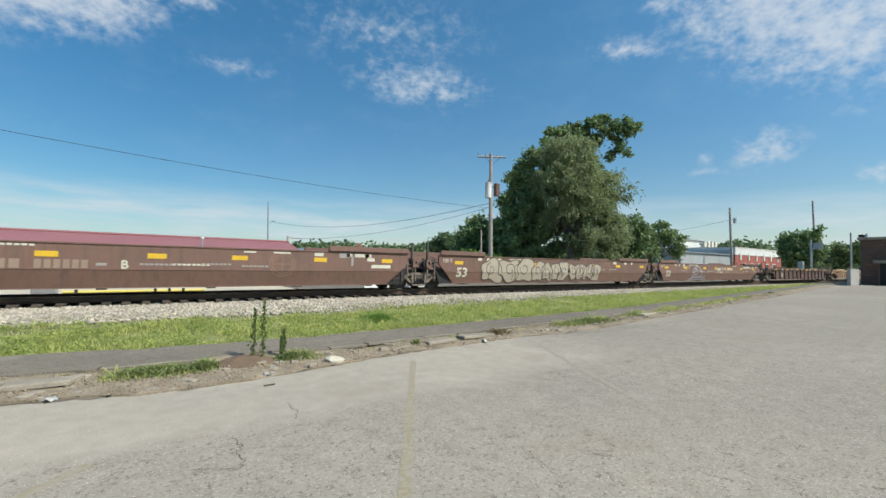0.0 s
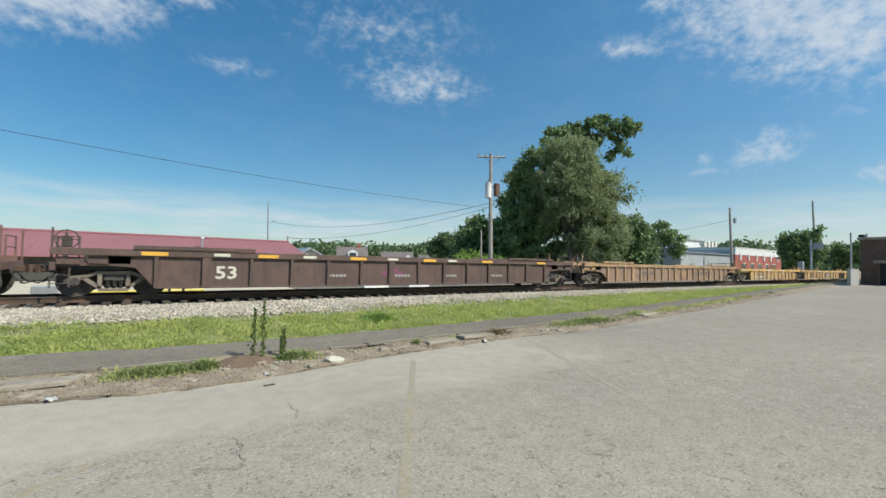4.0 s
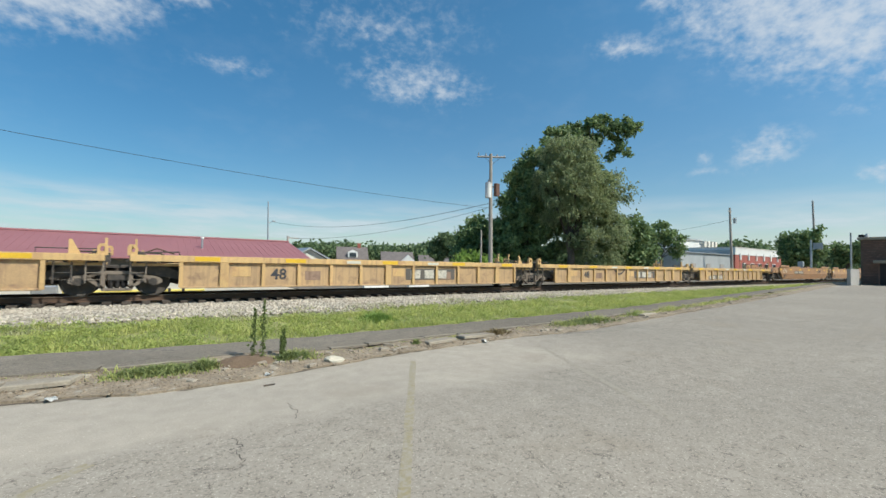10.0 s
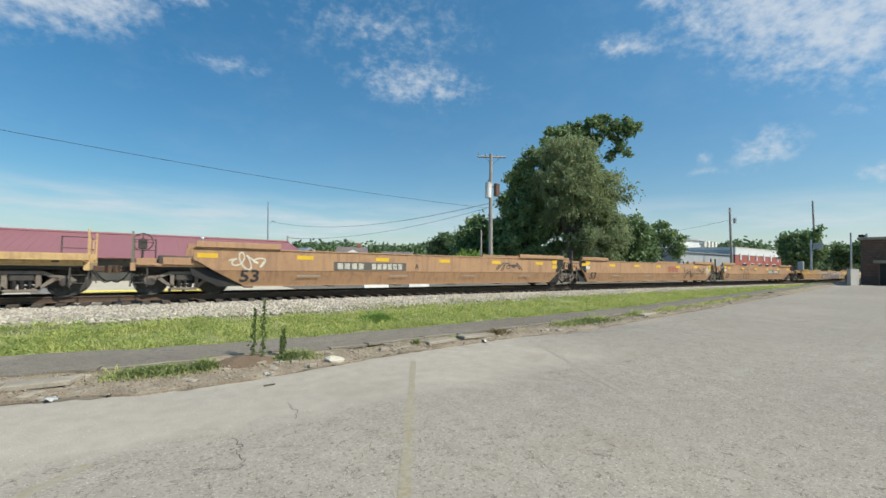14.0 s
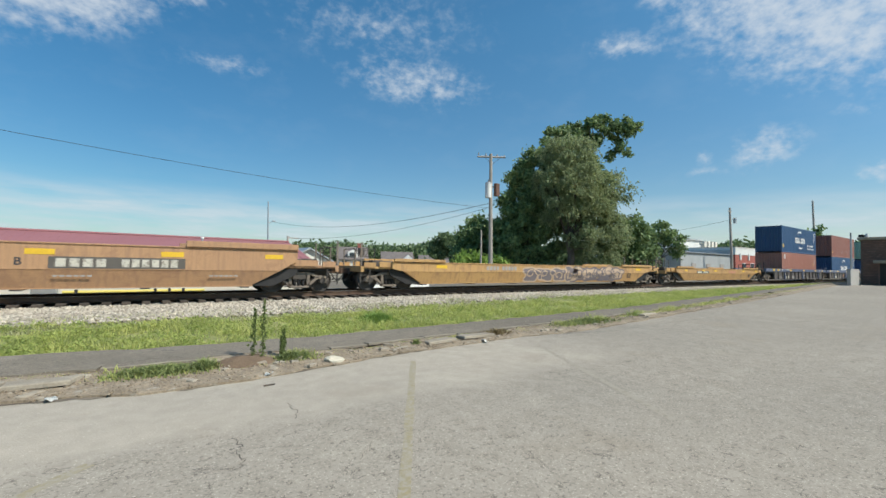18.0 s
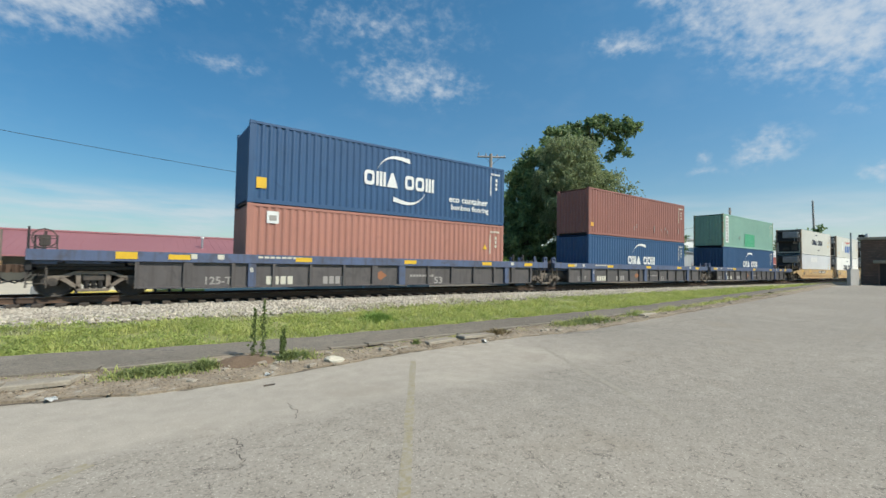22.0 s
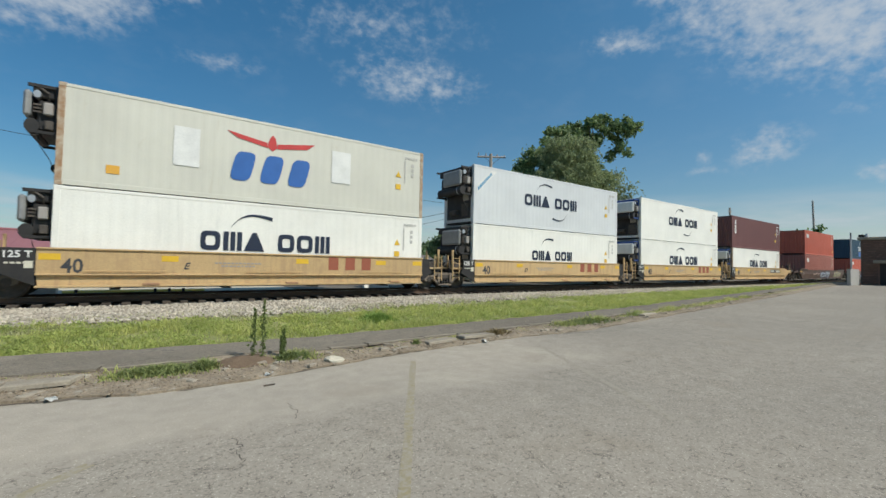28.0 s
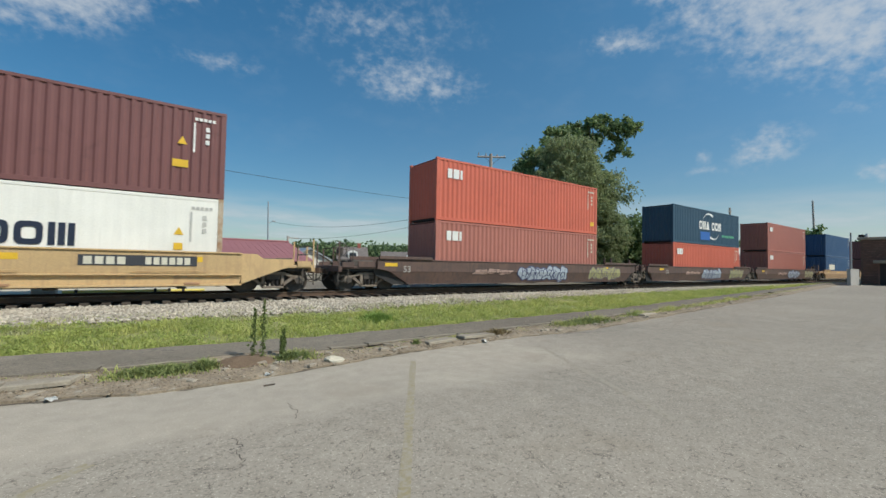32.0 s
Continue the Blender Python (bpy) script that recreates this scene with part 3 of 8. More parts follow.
# -- truck: built once, with its frames, bolster, springs and two wheelsets
def side_frame_mesh(y0, y1):
    bm = B()
    prism(bm, ((-1.16, 0.52), (-1.02, 0.63), (-0.7, 0.66), (-0.42, 0.78), (0.42, 0.78), (0.7, 0.66), (1.02, 0.63), (1.16, 0.52), (1.16, 0.42), (1.02, 0.36),
               (0.93, 0.5), (0.78, 0.5), (0.72, 0.56), (0.45, 0.66), (0.3, 0.68), (-0.3, 0.68), (-0.45, 0.66), (-0.72, 0.56), (-0.78, 0.5), (-0.93, 0.5), (-1.02, 0.36), (-1.16, 0.42)), y0, y1)
    for s in (-1, 1):
        prism(bm, ((s * 0.80, 0.56), (s * 0.66, 0.60), (s * 0.28, 0.26), (s * 0.33, 0.2)), y0, y1)
        prism(bm, ((s * 0.40, 0.68), (s * 0.29, 0.68), (s * 0.29, 0.22), (s * 0.40, 0.22)), y0, y1)
    box(bm, -0.37, 0.37, y0 - 0.03, y1 + 0.03, 0.17, 0.25, 0.015)
    return mesh_of("side_frame", bm, M_FRAME)


def wheelset_mesh():
    """Two flanged wheels with a dished plate on an axle with bearing caps; the axle is the local y axis."""
    bm = B()
    n = 28
    outline = ((0.0, 0.10), (0.0, 0.10), (0.08, 0.12), (0.11, 0.40), (0.155, 0.415), (0.155, 0.452), (0.06, 0.460), (0.045, 0.485), (0.02, 0.485), (0.02, 0.40), (0.045, 0.13), (-0.03, 0.10))
    for s in (-1, 1):
        rings = []
        for dy, r in outline[1:]:
            y = s * (0.70 + dy)
            rings.append([bm.verts.new((r * math.cos(6.28319 * i / n), y, r * math.sin(6.28319 * i / n))) for i in range(n)])
        for a, b in zip(rings, rings[1:]):
            for i in range(n):
                bm.faces.new((a[i], a[(i + 1) % n], b[(i + 1) % n], b[i]))
        tube(bm, (0, s * 0.95, 0), (0, s * 1.16, 0), 0.12, n=12)
        for k in range(3):
            a = k * 2.0944
            tube(bm, (0.06 * math.cos(a), s * 1.16, 0.06 * math.sin(a)), (0.06 * math.cos(a), s * 1.185, 0.06 * math.sin(a)), 0.022, n=6)
    tube(bm, (0, -0.96, 0), (0, 0.96, 0), 0.085, n=12)
    bmesh.ops.recalc_face_normals(bm, faces=bm.faces)
    return mesh_of("wheelset", bm, M_IRON)


ME_FRAME_N, ME_FRAME_F, ME_WHEELS = side_frame_mesh(-1.13, -0.98), side_frame_mesh(0.98, 1.13), wheelset_mesh()
bm = box(B(), -0.26, 0.26, -1.12, 1.12, 0.48, 0.70, 0.03)
tube(bm, (0, 0, 0.68), (0, 0, 0.86), 0.33, n=16)
ME_BOLSTER = mesh_of("bolster", bm, M_IRON)
coil = [(0.055 * math.cos(k * 0.7854), 0.055 * math.sin(k * 0.7854), 0.25 + k * 0.0048) for k in range(49)]
ME_SPRING = mesh_of("spring", path_tube(B(), coil, 0.018, 4), M_BLACK)


def truck(unit, x, unit_x):
    base = part("truck", box(B(), x - 0.12, x + 0.12, -0.9, 0.9, 0.42, 0.50), M_IRON, unit, "dirty cast steel freight truck")
    for me in (ME_FRAME_N, ME_FRAME_F):
        at(part("side_frame", me, M_IRON, base), x, 0, 0)
    at(part("bolster", ME_BOLSTER, M_IRON, base), x, 0, 0)
    for yy in (-1.06, 1.06):
        for dx in (-0.16, 0, 0.16):
            at(part("spring", ME_SPRING, M_BLACK, base), x + dx, yy, 0)
    for dx in (-0.915, 0.915):
        w = part("wheelset", ME_WHEELS, M_IRON, base)
        at(w, x + dx, 0, 0.457)
        WHEELS.append((w, unit_x + x + dx, x + dx))


def ladder(bm, x, y, z0, z1, w=0.42, steps=4):
    for dx in (0, w):
        box(bm, x + dx - 0.02, x + dx + 0.02, y - 0.02, y + 0.02, z0, z1)
    for i in range(steps):
        z = z0 + (z1 - z0) * (i + 0.5) / steps
        tube(bm, (x, y, z), (x + w, y, z), 0.014, n=6)


def coupler_end(unit, x, s, paint, top, brake):
    """The end of a car beyond its truck: draft sill, deck with railings, steps, cut lever, air hose and coupler. s = -1: left end."""
    def X(d):
        return x - s * d
    side_paint = paint
    if paint is P_BLUE:
        paint = M_BLACK
    body = part("end_platform", box(B(), min(X(0.55), X(2.7)), max(X(0.55), X(2.7)), -1.35, 1.35, 0.93, 1.03, 0.01), paint, unit)
    for s_ in (-1, 1):
        for d0, d1, z0, z1 in ((0.62, 1.15, 0.98, 1.20), (1.32, 2.35, 1.0, 1.24)):
            part("deck_side", box(B(), min(X(d0), X(d1)), max(X(d0), X(d1)), min(s_ * 1.34, s_ * 1.40), max(s_ * 1.34, s_ * 1.40), z0, z1, 0.008), side_paint, body)
    # Sill made deeper and black to fill in the shade behind the truck.
    part("draft_sill", box(B(), min(X(0.9), X(4.1)), max(X(0.9), X(4.1)), -0.34, 0.34, 0.36, 0.95, 0.015), M_BLACK, body)
    # Black box added as the shade between deck and truck.
    part("underframe", box(B(), min(X(0.7), X(3.6)), max(X(0.7), X(3.6)), -1.24, 1.24, 0.82, 0.925, 0.01), M_BLACK, body)
    part("striker", box(B(), min(X(0.45), X(0.9)), max(X(0.45), X(0.9)), -0.24, 0.24, 0.68, 0.93, 0.015), M_IRON, body)
    part("end_sill", box(B(), min(X(0.48), X(0.62)), max(X(0.48), X(0.62)), -1.38, 1.38, 0.80, 1.04, 0.01), paint, body)
    bm = box(B(), min(X(0.12), X(0.5)), max(X(0.12), X(0.5)), -0.10, 0.10, 0.72, 0.92, 0.02)
    prism(bm, [(X(d), yy) for d, yy in ((-0.06, 0.02), (-0.02, 0.17), (0.12, 0.19), (0.2, 0.1), (0.2, -0.1), (0.1, -0.2), (0.02, -0.16), (0.06, 0.0))], 0.70, 0.94, "z")
    part("coupler", bm, M_RAIL, unit, "rusty knuckle coupler")
    for yy in (-0.45, 0.35):
        part("air_hose", path_tube(B(), [(X(0.5), yy, 0.82), (X(0.32), yy, 0.52), (X(0.15), yy, 0.40), (X(0.02), yy * 0.9, 0.45)], 0.022), M_BLACK, unit, "black rubber air hose")
    for yy in (-1.3, 1.3):
        bm = B()
        ladder(bm, min(X(0.5), X(0.92)), yy, 0.30, 1.02, 0.42, 3)
        part("sill_step", bm, M_IRON, unit)
    for d, yy, h in ((0.52, -1.3, 1.0), (0.52, 1.3, 1.0), (0.55, -0.6, 0.75), (0.55, 0.6, 0.75)):
        part("end_post", box(B(), X(d) - 0.025, X(d) + 0.025, yy - 0.025, yy + 0.025, 1.03, 1.03 + h), M_FRAME if paint in DARK_ENDS else paint, unit)
    bm = B()
    for z in (0.42, 0.75):
        tube(bm, (X(0.55), -0.6, 1.03 + z), (X(0.55), 0.6, 1.03 + z), 0.016, n=6)
        tube(bm, (X(0.52), -1.3, 1.03 + z), (X(1.12), -1.3, 1.03 + z), 0.014, n=6)
    tube(bm, (X(1.12), -1.3, 1.03), (X(1.12), -1.3, 1.80), 0.02, n=6)
    part("hand_rail", bm, M_IRON, unit)
    if brake:
        bm = B()
        c = Vector((X(0.78), -0.75, 1.72))
        tube(bm, (c.x, c.y, 1.03), (c.x, c.y, 1.85), 0.035, n=6)
        ring = [c + Vector((0.28 * math.cos(a * 0.5236), -0.06, 0.28 * math.sin(a * 0.5236))) for a in range(13)]
        path_tube(bm, ring, 0.018, 5)
        for a in range(4):
            tube(bm, c + Vector((0, -0.06, 0)), ring[a * 3], 0.012, n=5)
        box(bm, c.x - 0.12, c.x + 0.12, c.y - 0.05, c.y + 0.12, 1.5, 1.82, 0.02)
        part("hand_brake", bm, M_IRON, unit, "rusty hand brake wheel on its post")
    # brake rigging over the truck
    part("brake_reservoir", box(B(), min(X(1.2), X(1.75)), max(X(1.2), X(1.75)), -0.95, -0.55, 1.03, 1.30, 0.03), M_IRON, unit)
    part("brake_cylinder", tube(B(), (X(1.75), -0.75, 1.18), (X(2.25), -0.75, 1.18), 0.11, n=10), M_IRON, unit)
    box_ = box(B(), min(X(1.45), X(2.3)), max(X(1.45), X(2.3)), 0.3, 0.9, 1.03, 1.28, 0.02)
    part("brake_valve", box_, M_BLACK, unit)


def shared_end(unit, x, s, paint, dark, tall=False, rise=0.0):
    """The end of a unit over a truck that it shares with the next: a stub sill, a bearing arm, ladder and guide posts."""
    def X(d):
        return x - s * d
    body = part("end_platform", box(B(), min(X(0.35), X(1.7)), max(X(0.35), X(1.7)), -1.28, 1.28, 0.95, 1.03, 0.01), paint, unit)
    # Stub sill, deepened in black to stand for shade round the truck.
    part("stub_sill", box(B(), min(X(0.35), X(2.6)), max(X(0.35), X(2.6)), -0.32, 0.32, 0.36, 0.97, 0.015), M_BLACK, body)
    # Added black box: the shade below the platform, put into colour.
    part("underframe", box(B(), min(X(0.4), X(2.2)), max(X(0.4), X(2.2)), -0.9, 0.9, 0.84, 0.945, 0.01), M_BLACK, body)
    part("bearing_plate", box(B(), min(X(0.03), X(0.6)), max(X(0.03), X(0.6)), -0.4, 0.4, 0.86, 0.95, 0.01), M_IRON, body)
    for yy in (-1.0, 1.0):
        bm = prism(B(), [(X(d), z) for d, z in ((0.30, 0.80), (0.30, 1.02), (1.1, 1.02), (1.9, 0.62), (1.9, 0.45))], yy - 0.08, yy + 0.08)
        part("bearing_arm", bm, M_BLACK if dark else M_IRON, unit)
    bm = B()
    ladder(bm, min(X(0.32), X(0.74)), -1.32, 0.42, 1.6 if dark else 1.25, 0.40, 5 if dark else 4)
    part("ladder", bm, paint if dark else M_FRAME, unit)
    for d, yy, h in ((0.42, -1.15, 0.85 if dark else 1.1 if tall else 0.36), (0.42, 1.15, 0.85), (0.62, -0.5, 0.6 if dark else 0.42)):
        part("guide_post", box(B(), X(d) - 0.035, X(d) + 0.035, yy - 0.05, yy + 0.05, 1.03, 1.03 + h), M_IRON if tall or paint in DARK_ENDS else paint, unit)
    part("brake_valve", box(B(), min(X(0.6), X(1.1)), max(X(0.6), X(1.1)), -0.9, -0.4, 1.03, 1.28, 0.03), M_IRON, unit)
    part("brake_reservoir", tube(B(), (X(0.55), -0.35, 1.16), (X(1.35), -0.35, 1.16), 0.13, n=12), M_IRON, unit)
    part("gusset_plate", prism(B(), [(X(d), z) for d, z in ((0.28, 1.03), (0.28, 1.34), (0.5, 1.42), (0.95, 1.18), (1.0, 1.03))], -1.08, -1.02), M_IRON, unit)
    part("gusset_plate", prism(B(), [(X(d), z) for d, z in ((0.28, 1.03), (0.28, 1.34), (0.5, 1.42), (0.95, 1.18), (1.0, 1.03))], 1.02, 1.08), M_IRON, unit)
    part("brake_pipe", path_tube(B(), [(X(0.2), -0.7, 1.08), (X(0.5), -0.7, 1.38), (X(1.1), -0.68, 1.36), (X(1.6), -0.68, 1.08)], 0.03, 6), M_IRON, unit)
    part("brake_cylinder", tube(B(), (X(0.4), 0.3, 1.2), (X(1.2), 0.3, 1.2), 0.09, n=8), M_IRON, unit)
    if not dark:
        for yy in (-1.40, 1.28):
            outer = [(-0.13, 0), (0.13, 0), (0.13, 0.26), (0.08, 0.34), (-0.08, 0.34), (-0.13, 0.26)]
            bm = B()
            loops_ = [[bm.verts.new((X(0.36) + px * k, y_, 1.03 + (pz - 0.2) * k + 0.2 + rise)) for px, pz in outer] for y_ in (yy, yy + 0.12) for k in (1.0, 0.42)]
            n_ = len(outer)
            for p, q in ((0, 1), (1, 3), (3, 2), (2, 0)):
                for i in range(n_):
                    bm.faces.new((loops_[p][i], loops_[p][(i + 1) % n_], loops_[q][(i + 1) % n_], loops_[q][i]))
            bmesh.ops.recalc_face_normals(bm, faces=bm.faces)
            part("lift_bracket", bm, paint, unit)
        if s > 0:
            part("raking_post", prism(B(), [(X(d), z) for d, z in ((0.75, 1.03), (1.15, 1.03), (1.15, 1.72), (1.08, 1.72))], -1.26, -1.18), paint, unit)
            part("hand_rail", path_tube(B(), [(X(0.5), -0.95, 1.03), (X(0.5), -0.95, 1.45), (X(1.9), -0.95, 1.45), (X(1.9), -0.95, 1.03)], 0.018, 5), M_IRON, unit)
            bm = B()
            ladder(bm, min(X(1.05), X(1.45)), -1.36, 0.42, 1.05, 0.40, 3)
            part("side_ladder", bm, M_IRON, unit)
        else:
            part("hand_rail", path_tube(B(), [(X(0.6), -0.95, 1.03), (X(0.7), -0.95, 1.38), (X(1.6), -0.95, 1.42), (X(1.75), -0.95, 1.03)], 0.02, 5), M_IRON, unit)
            part("brake_lever", path_tube(B(), [(X(0.5), -0.6, 1.3), (X(1.0), -0.62, 1.52), (X(1.5), -0.6, 1.35)], 0.025, 5), M_RAIL, unit)


def stripes(unit, spots, y, z0, z1, w=0.75, material=None, name="reflector"):
    for x in spots:
        plate(unit, x, x + w, y, z0, z1, material or M_YEL, name)


def well_unit(label, x0, length, style, left, right, top=1.6, paint=None, panel=None, group="", wl=None, wr=None, truck_left=True, rib_paint=None, chord=0.21, ribs=None):
    """A well unit. style: smooth, ribbed, arch (ribbed with round ends), low or fresh. left and right: coupler or shared."""
    u = rolls(thing("well_car", label, "freight car", group=group), x0)
    L = length
    wl = wl or (2.15 if left == "coupler" else 0.85)
    wr = L - (wr or (2.15 if right == "coupler" else 0.85))
    inner = 1.30
    dark = style == "fresh"
    if style in ("smooth", "low"):
        SMOOTH.add(u.name)
        crease = 0.83
        dl, dr = (1.6 if left == "coupler" else 0.95), (1.6 if right == "coupler" else 0.95)
        low_z = 0.28
        outline = ((wl, top), (wl, 1.2 if style == "smooth" else 0.95), (wl + dl * 0.38, crease), (wr - dr * 0.38, crease), (wr, 1.2 if style == "smooth" else 0.95), (wr, top))
        lower = ((wl + dl * 0.38, crease), (wl + dl, low_z), (wr - dr, low_z), (wr - dr * 0.38, crease))
        for s in (-1, 1):
            bm = prism(B(), outline, s * HALF, s * (HALF - 0.10))
            part("side_wall", bm, paint, u)
            bm = B()
            a = [bm.verts.new((x, s * (HALF - 0.012 if z > 0.5 else HALF - 0.17), z)) for x, z in lower]
            b = [bm.verts.new((x, s * (HALF - 0.13 if z > 0.5 else HALF - 0.27), z)) for x, z in lower]
            for i in range(4):
                bm.faces.new((a[i], a[(i + 1) % 4], b[(i + 1) % 4], b[i]))
            bm.faces.new(a)
            bm.faces.new(b[::-1])
            bmesh.ops.recalc_face_normals(bm, faces=bm.faces)
            part("lower_side", bm, paint, u)
            part("top_flange", box(B(), wl, wr, s * HALF - 0.03, s * HALF + 0.03, top - 0.03, top + 0.02, 0.008), paint, u)
            part("bottom_flange", box(B(), wl + dl - 0.1, wr - dr + 0.1, s * (HALF - 0.22) - 0.07, s * (HALF - 0.22) + 0.07, 0.265, 0.295, 0.005), paint, u)
            for a0, a1 in ((wl + 0.05, wl + 2.75), (wr - 3.6, wr)):
                part("raised_lip", box(B(), a0, a1, s * HALF - 0.09 if s < 0 else s * HALF - 0.02, s * HALF + 0.02 if s < 0 else s * HALF + 0.09, top + 0.02, top + 0.22 if style == "smooth" else top + 0.15, 0.01), paint, u)
    elif style == "fresh":
        b0, b1 = wl, wr
        for s in (-1, 1):
            part("side_wall", prism(B(), ((b0, top), (b0, 0.68), (b1, 0.68), (b1, top)), s * HALF, s * (HALF - 0.08)), paint, u)
            part("lower_side", prism(B(), ((b0, 0.68), (b0 + 0.05, 0.34), (b1 - 0.05, 0.34), (b1, 0.68)), s * (HALF - 0.05), s * (HALF - 0.13)), paint, u)
            part("middle_flange", box(B(), b0, b1, s * HALF - 0.06, s * HALF + 0.06, 0.66, 0.71, 0.008), paint, u)
            part("bottom_flange", box(B(), b0, b1, s * HALF - 0.07, s * HALF + 0.05, 0.31, 0.37, 0.008), paint, u)
            part("top_flange", box(B(), b0, b1, s * HALF - 0.05, s * HALF + 0.03, top - 0.04, top + 0.01, 0.008), paint, u)
            for e0, sg, kind_ in ((b0, -1, left), (b1, 1, right)):
                if kind_ == "coupler":
                    pts = [(e0 + sg * d, z) for d, z in ((0.003, 1.42), (0.5, 1.42), (0.72, 1.26), (1.75, 1.26), (1.75, 0.98), (1.35, 0.88), (0.003, 0.36))]
                    part("end_panel", prism(B(), pts, s * (HALF - 0.02), s * (HALF - 0.09)), paint, u)
            if left != "coupler":
                part("end_panel", prism(B(), ((b0 - 0.72, 1.42), (b0 - 0.72, 1.05), (b0 - 0.85, 0.78), (b0 - 0.003, 0.36), (b0 - 0.003, 1.42)), s * (HALF - 0.02), s * (HALF - 0.09)), M_BLACK, u, "black end panel")
            if right != "coupler":
                part("end_panel", prism(B(), ((b1 + 0.40, 1.38), (b1 + 0.42, 1.05), (b1 + 0.55, 0.8), (b1 + 0.003, 0.40), (b1 + 0.003, 1.42)), s * (HALF - 0.02), s * (HALF - 0.09)), M_BLACK, u, "black end panel")
            for a in (0.16, 0.5, 0.84):
                xx = b0 + (b1 - b0) * a
                part("grab_iron", path_tube(B(), [(xx - 1.0, s * (HALF + 0.06), 0.80), (xx + 1.0, s * (HALF + 0.06), 0.80)], 0.015, 5), paint, u)
                part("lift_pad", box(B(), xx + 0.4, xx + 0.85, s * HALF - 0.07, s * HALF + 0.09, 0.33, 0.43, 0.01), P_FADED, u)
    else:
        c0, c1 = (0.5 if left == "coupler" else 0.3), L - (0.5 if right == "coupler" else 0.3)
        p0, p1 = (3.0 if left == "coupler" else 1.65), L - (3.0 if right == "coupler" else 1.65)
        zt = top - chord
        for s in (-1, 1):
            part("top_chord", box(B(), c0, c1, min(s * HALF, s * (HALF - 0.24)), max(s * HALF, s * (HALF - 0.24)), zt, top, 0.012), paint, u)
            if style == "arch":
                lo = [(p0 - 1.25, zt)] + [(p0 - 1.25 + 1.25 * math.sin(a * 0.314), 0.25 + 0.68 * math.cos(a * 0.314)) for a in range(0, 6)]
                hi = [(p0 + p1 - x, z) for x, z in reversed(lo)]
                bm = prism(B(), lo + hi, s * (HALF - 0.10), s * (HALF - 0.16))
            elif style == "slant":
                bm = prism(B(), ((p0 - 1.2, zt), (p0 - 1.2, 0.95), (p0 - 0.55, 0.9), (p0, 0.25), (p1, 0.25), (p1 + 0.55, 0.9), (p1 + 1.2, 0.95), (p1 + 1.2, zt)), s * (HALF - 0.10), s * (HALF - 0.16))
            else:
                bm = prism(B(), ((p0, zt), (p0, 0.25), (p1, 0.25), (p1, zt)), s * (HALF - 0.10), s * (HALF - 0.16))
            part("side_panel", bm, panel, u)
            part("bottom_chord", box(B(), p0, p1, min(s * (HALF - 0.17), s * (HALF - 0.02)), max(s * (HALF - 0.17), s * (HALF - 0.02)), 0.235, 0.29, 0.01), panel, u)
            n = ribs or (12 if L < 20 else 13)
            for i in range(n + 1):
                x = p0 + (p1 - p0) * i / n
                w = 0.13 if (i in (1, n - 1, n // 2) if ribs is None else i % 6 == 3) else 0.055
                y0, y1 = sorted((s * (HALF - 0.105), s * (HALF - 0.01)))
                me = "rib_%s_%d_%d_%d" % ((rib_paint or paint).name, w * 1000, s, zt * 100)
                if me not in LETTERS:
                    LETTERS[me] = mesh_of("rib", box(B(), -w, w, y0, y1, 0.262, zt - 0.003), rib_paint or paint)
                at(part("rib", LETTERS[me], paint, u), x, 0, 0)
        if style != "ribbed":
            for s in (-1, 1):
                for a0, a1 in ((c0 + 1.9, c0 + 5.4), (c1 - 5.4, c1 - 1.9)):
                    part("raised_lip", box(B(), a0, a1, s * HALF - 0.05, s * HALF + 0.05, top + 0.012, top + 0.13, 0.01), paint, u)
    # floor of the well: cross bearers and a sheet, and bulkheads at both ends of the well
    f0, f1 = wl + 1.75, wr - 1.75
    part("well_floor", box(B(), f0, f1, -inner, inner, 0.27, 0.30), M_IRON, u)
    nb = int((f1 - f0) / 2.6)
    for i in range(nb + 1):
        x = f0 + (f1 - f0) * i / nb
        part("cross_bearer", box(B(), x - 0.13, x + 0.13, -inner - 0.05, inner + 0.05, 0.22, 0.27, 0.01), M_IRON, u)
    for x in (f0, f1):
        part("bulkhead", box(B(), x - 0.05, x + 0.05, -inner, inner, 0.29, 1.05, 0.01), panel or paint, u)
    if style in ("smooth", "low"):
        for e0, sgn, dd in ((wl, 1, dl), (wr, -1, dr)):
            pts = [(e0 + sgn * d, z) for d, z in ((-0.12, 1.0), (dd * 0.3, 0.86), (dd, 0.275), (dd - 0.8, 0.275), (0.0, 0.66))]
            for s in (-1, 1):
                part("end_casting", prism(B(), pts, s * 1.22, s * 1.30), M_BLACK, u)
    for kind_, s, x in ((left, -1, 0.0), (right, 1, L)):
        if kind_ == "coupler":
            coupler_end(u, x, s, paint, top, s < 0)
            truck(u, 1.95 if s < 0 else L - 1.95, x0)
            d0, d1 = sorted((x - s * 1.6, x - s * 3.7))
            part("hood", box(B(), d0, d1, -1.15, 1.15, 1.03, 1.12, 0.02), paint, u)
        else:
            shared_end(u, x, s, paint, dark, style == "smooth", max(top - 1.06, 0) if style == "ribbed" else 0.0)
            if s < 0 and truck_left:
                truck(u, 0.0, x0)
    return u


SMOOTH = set()


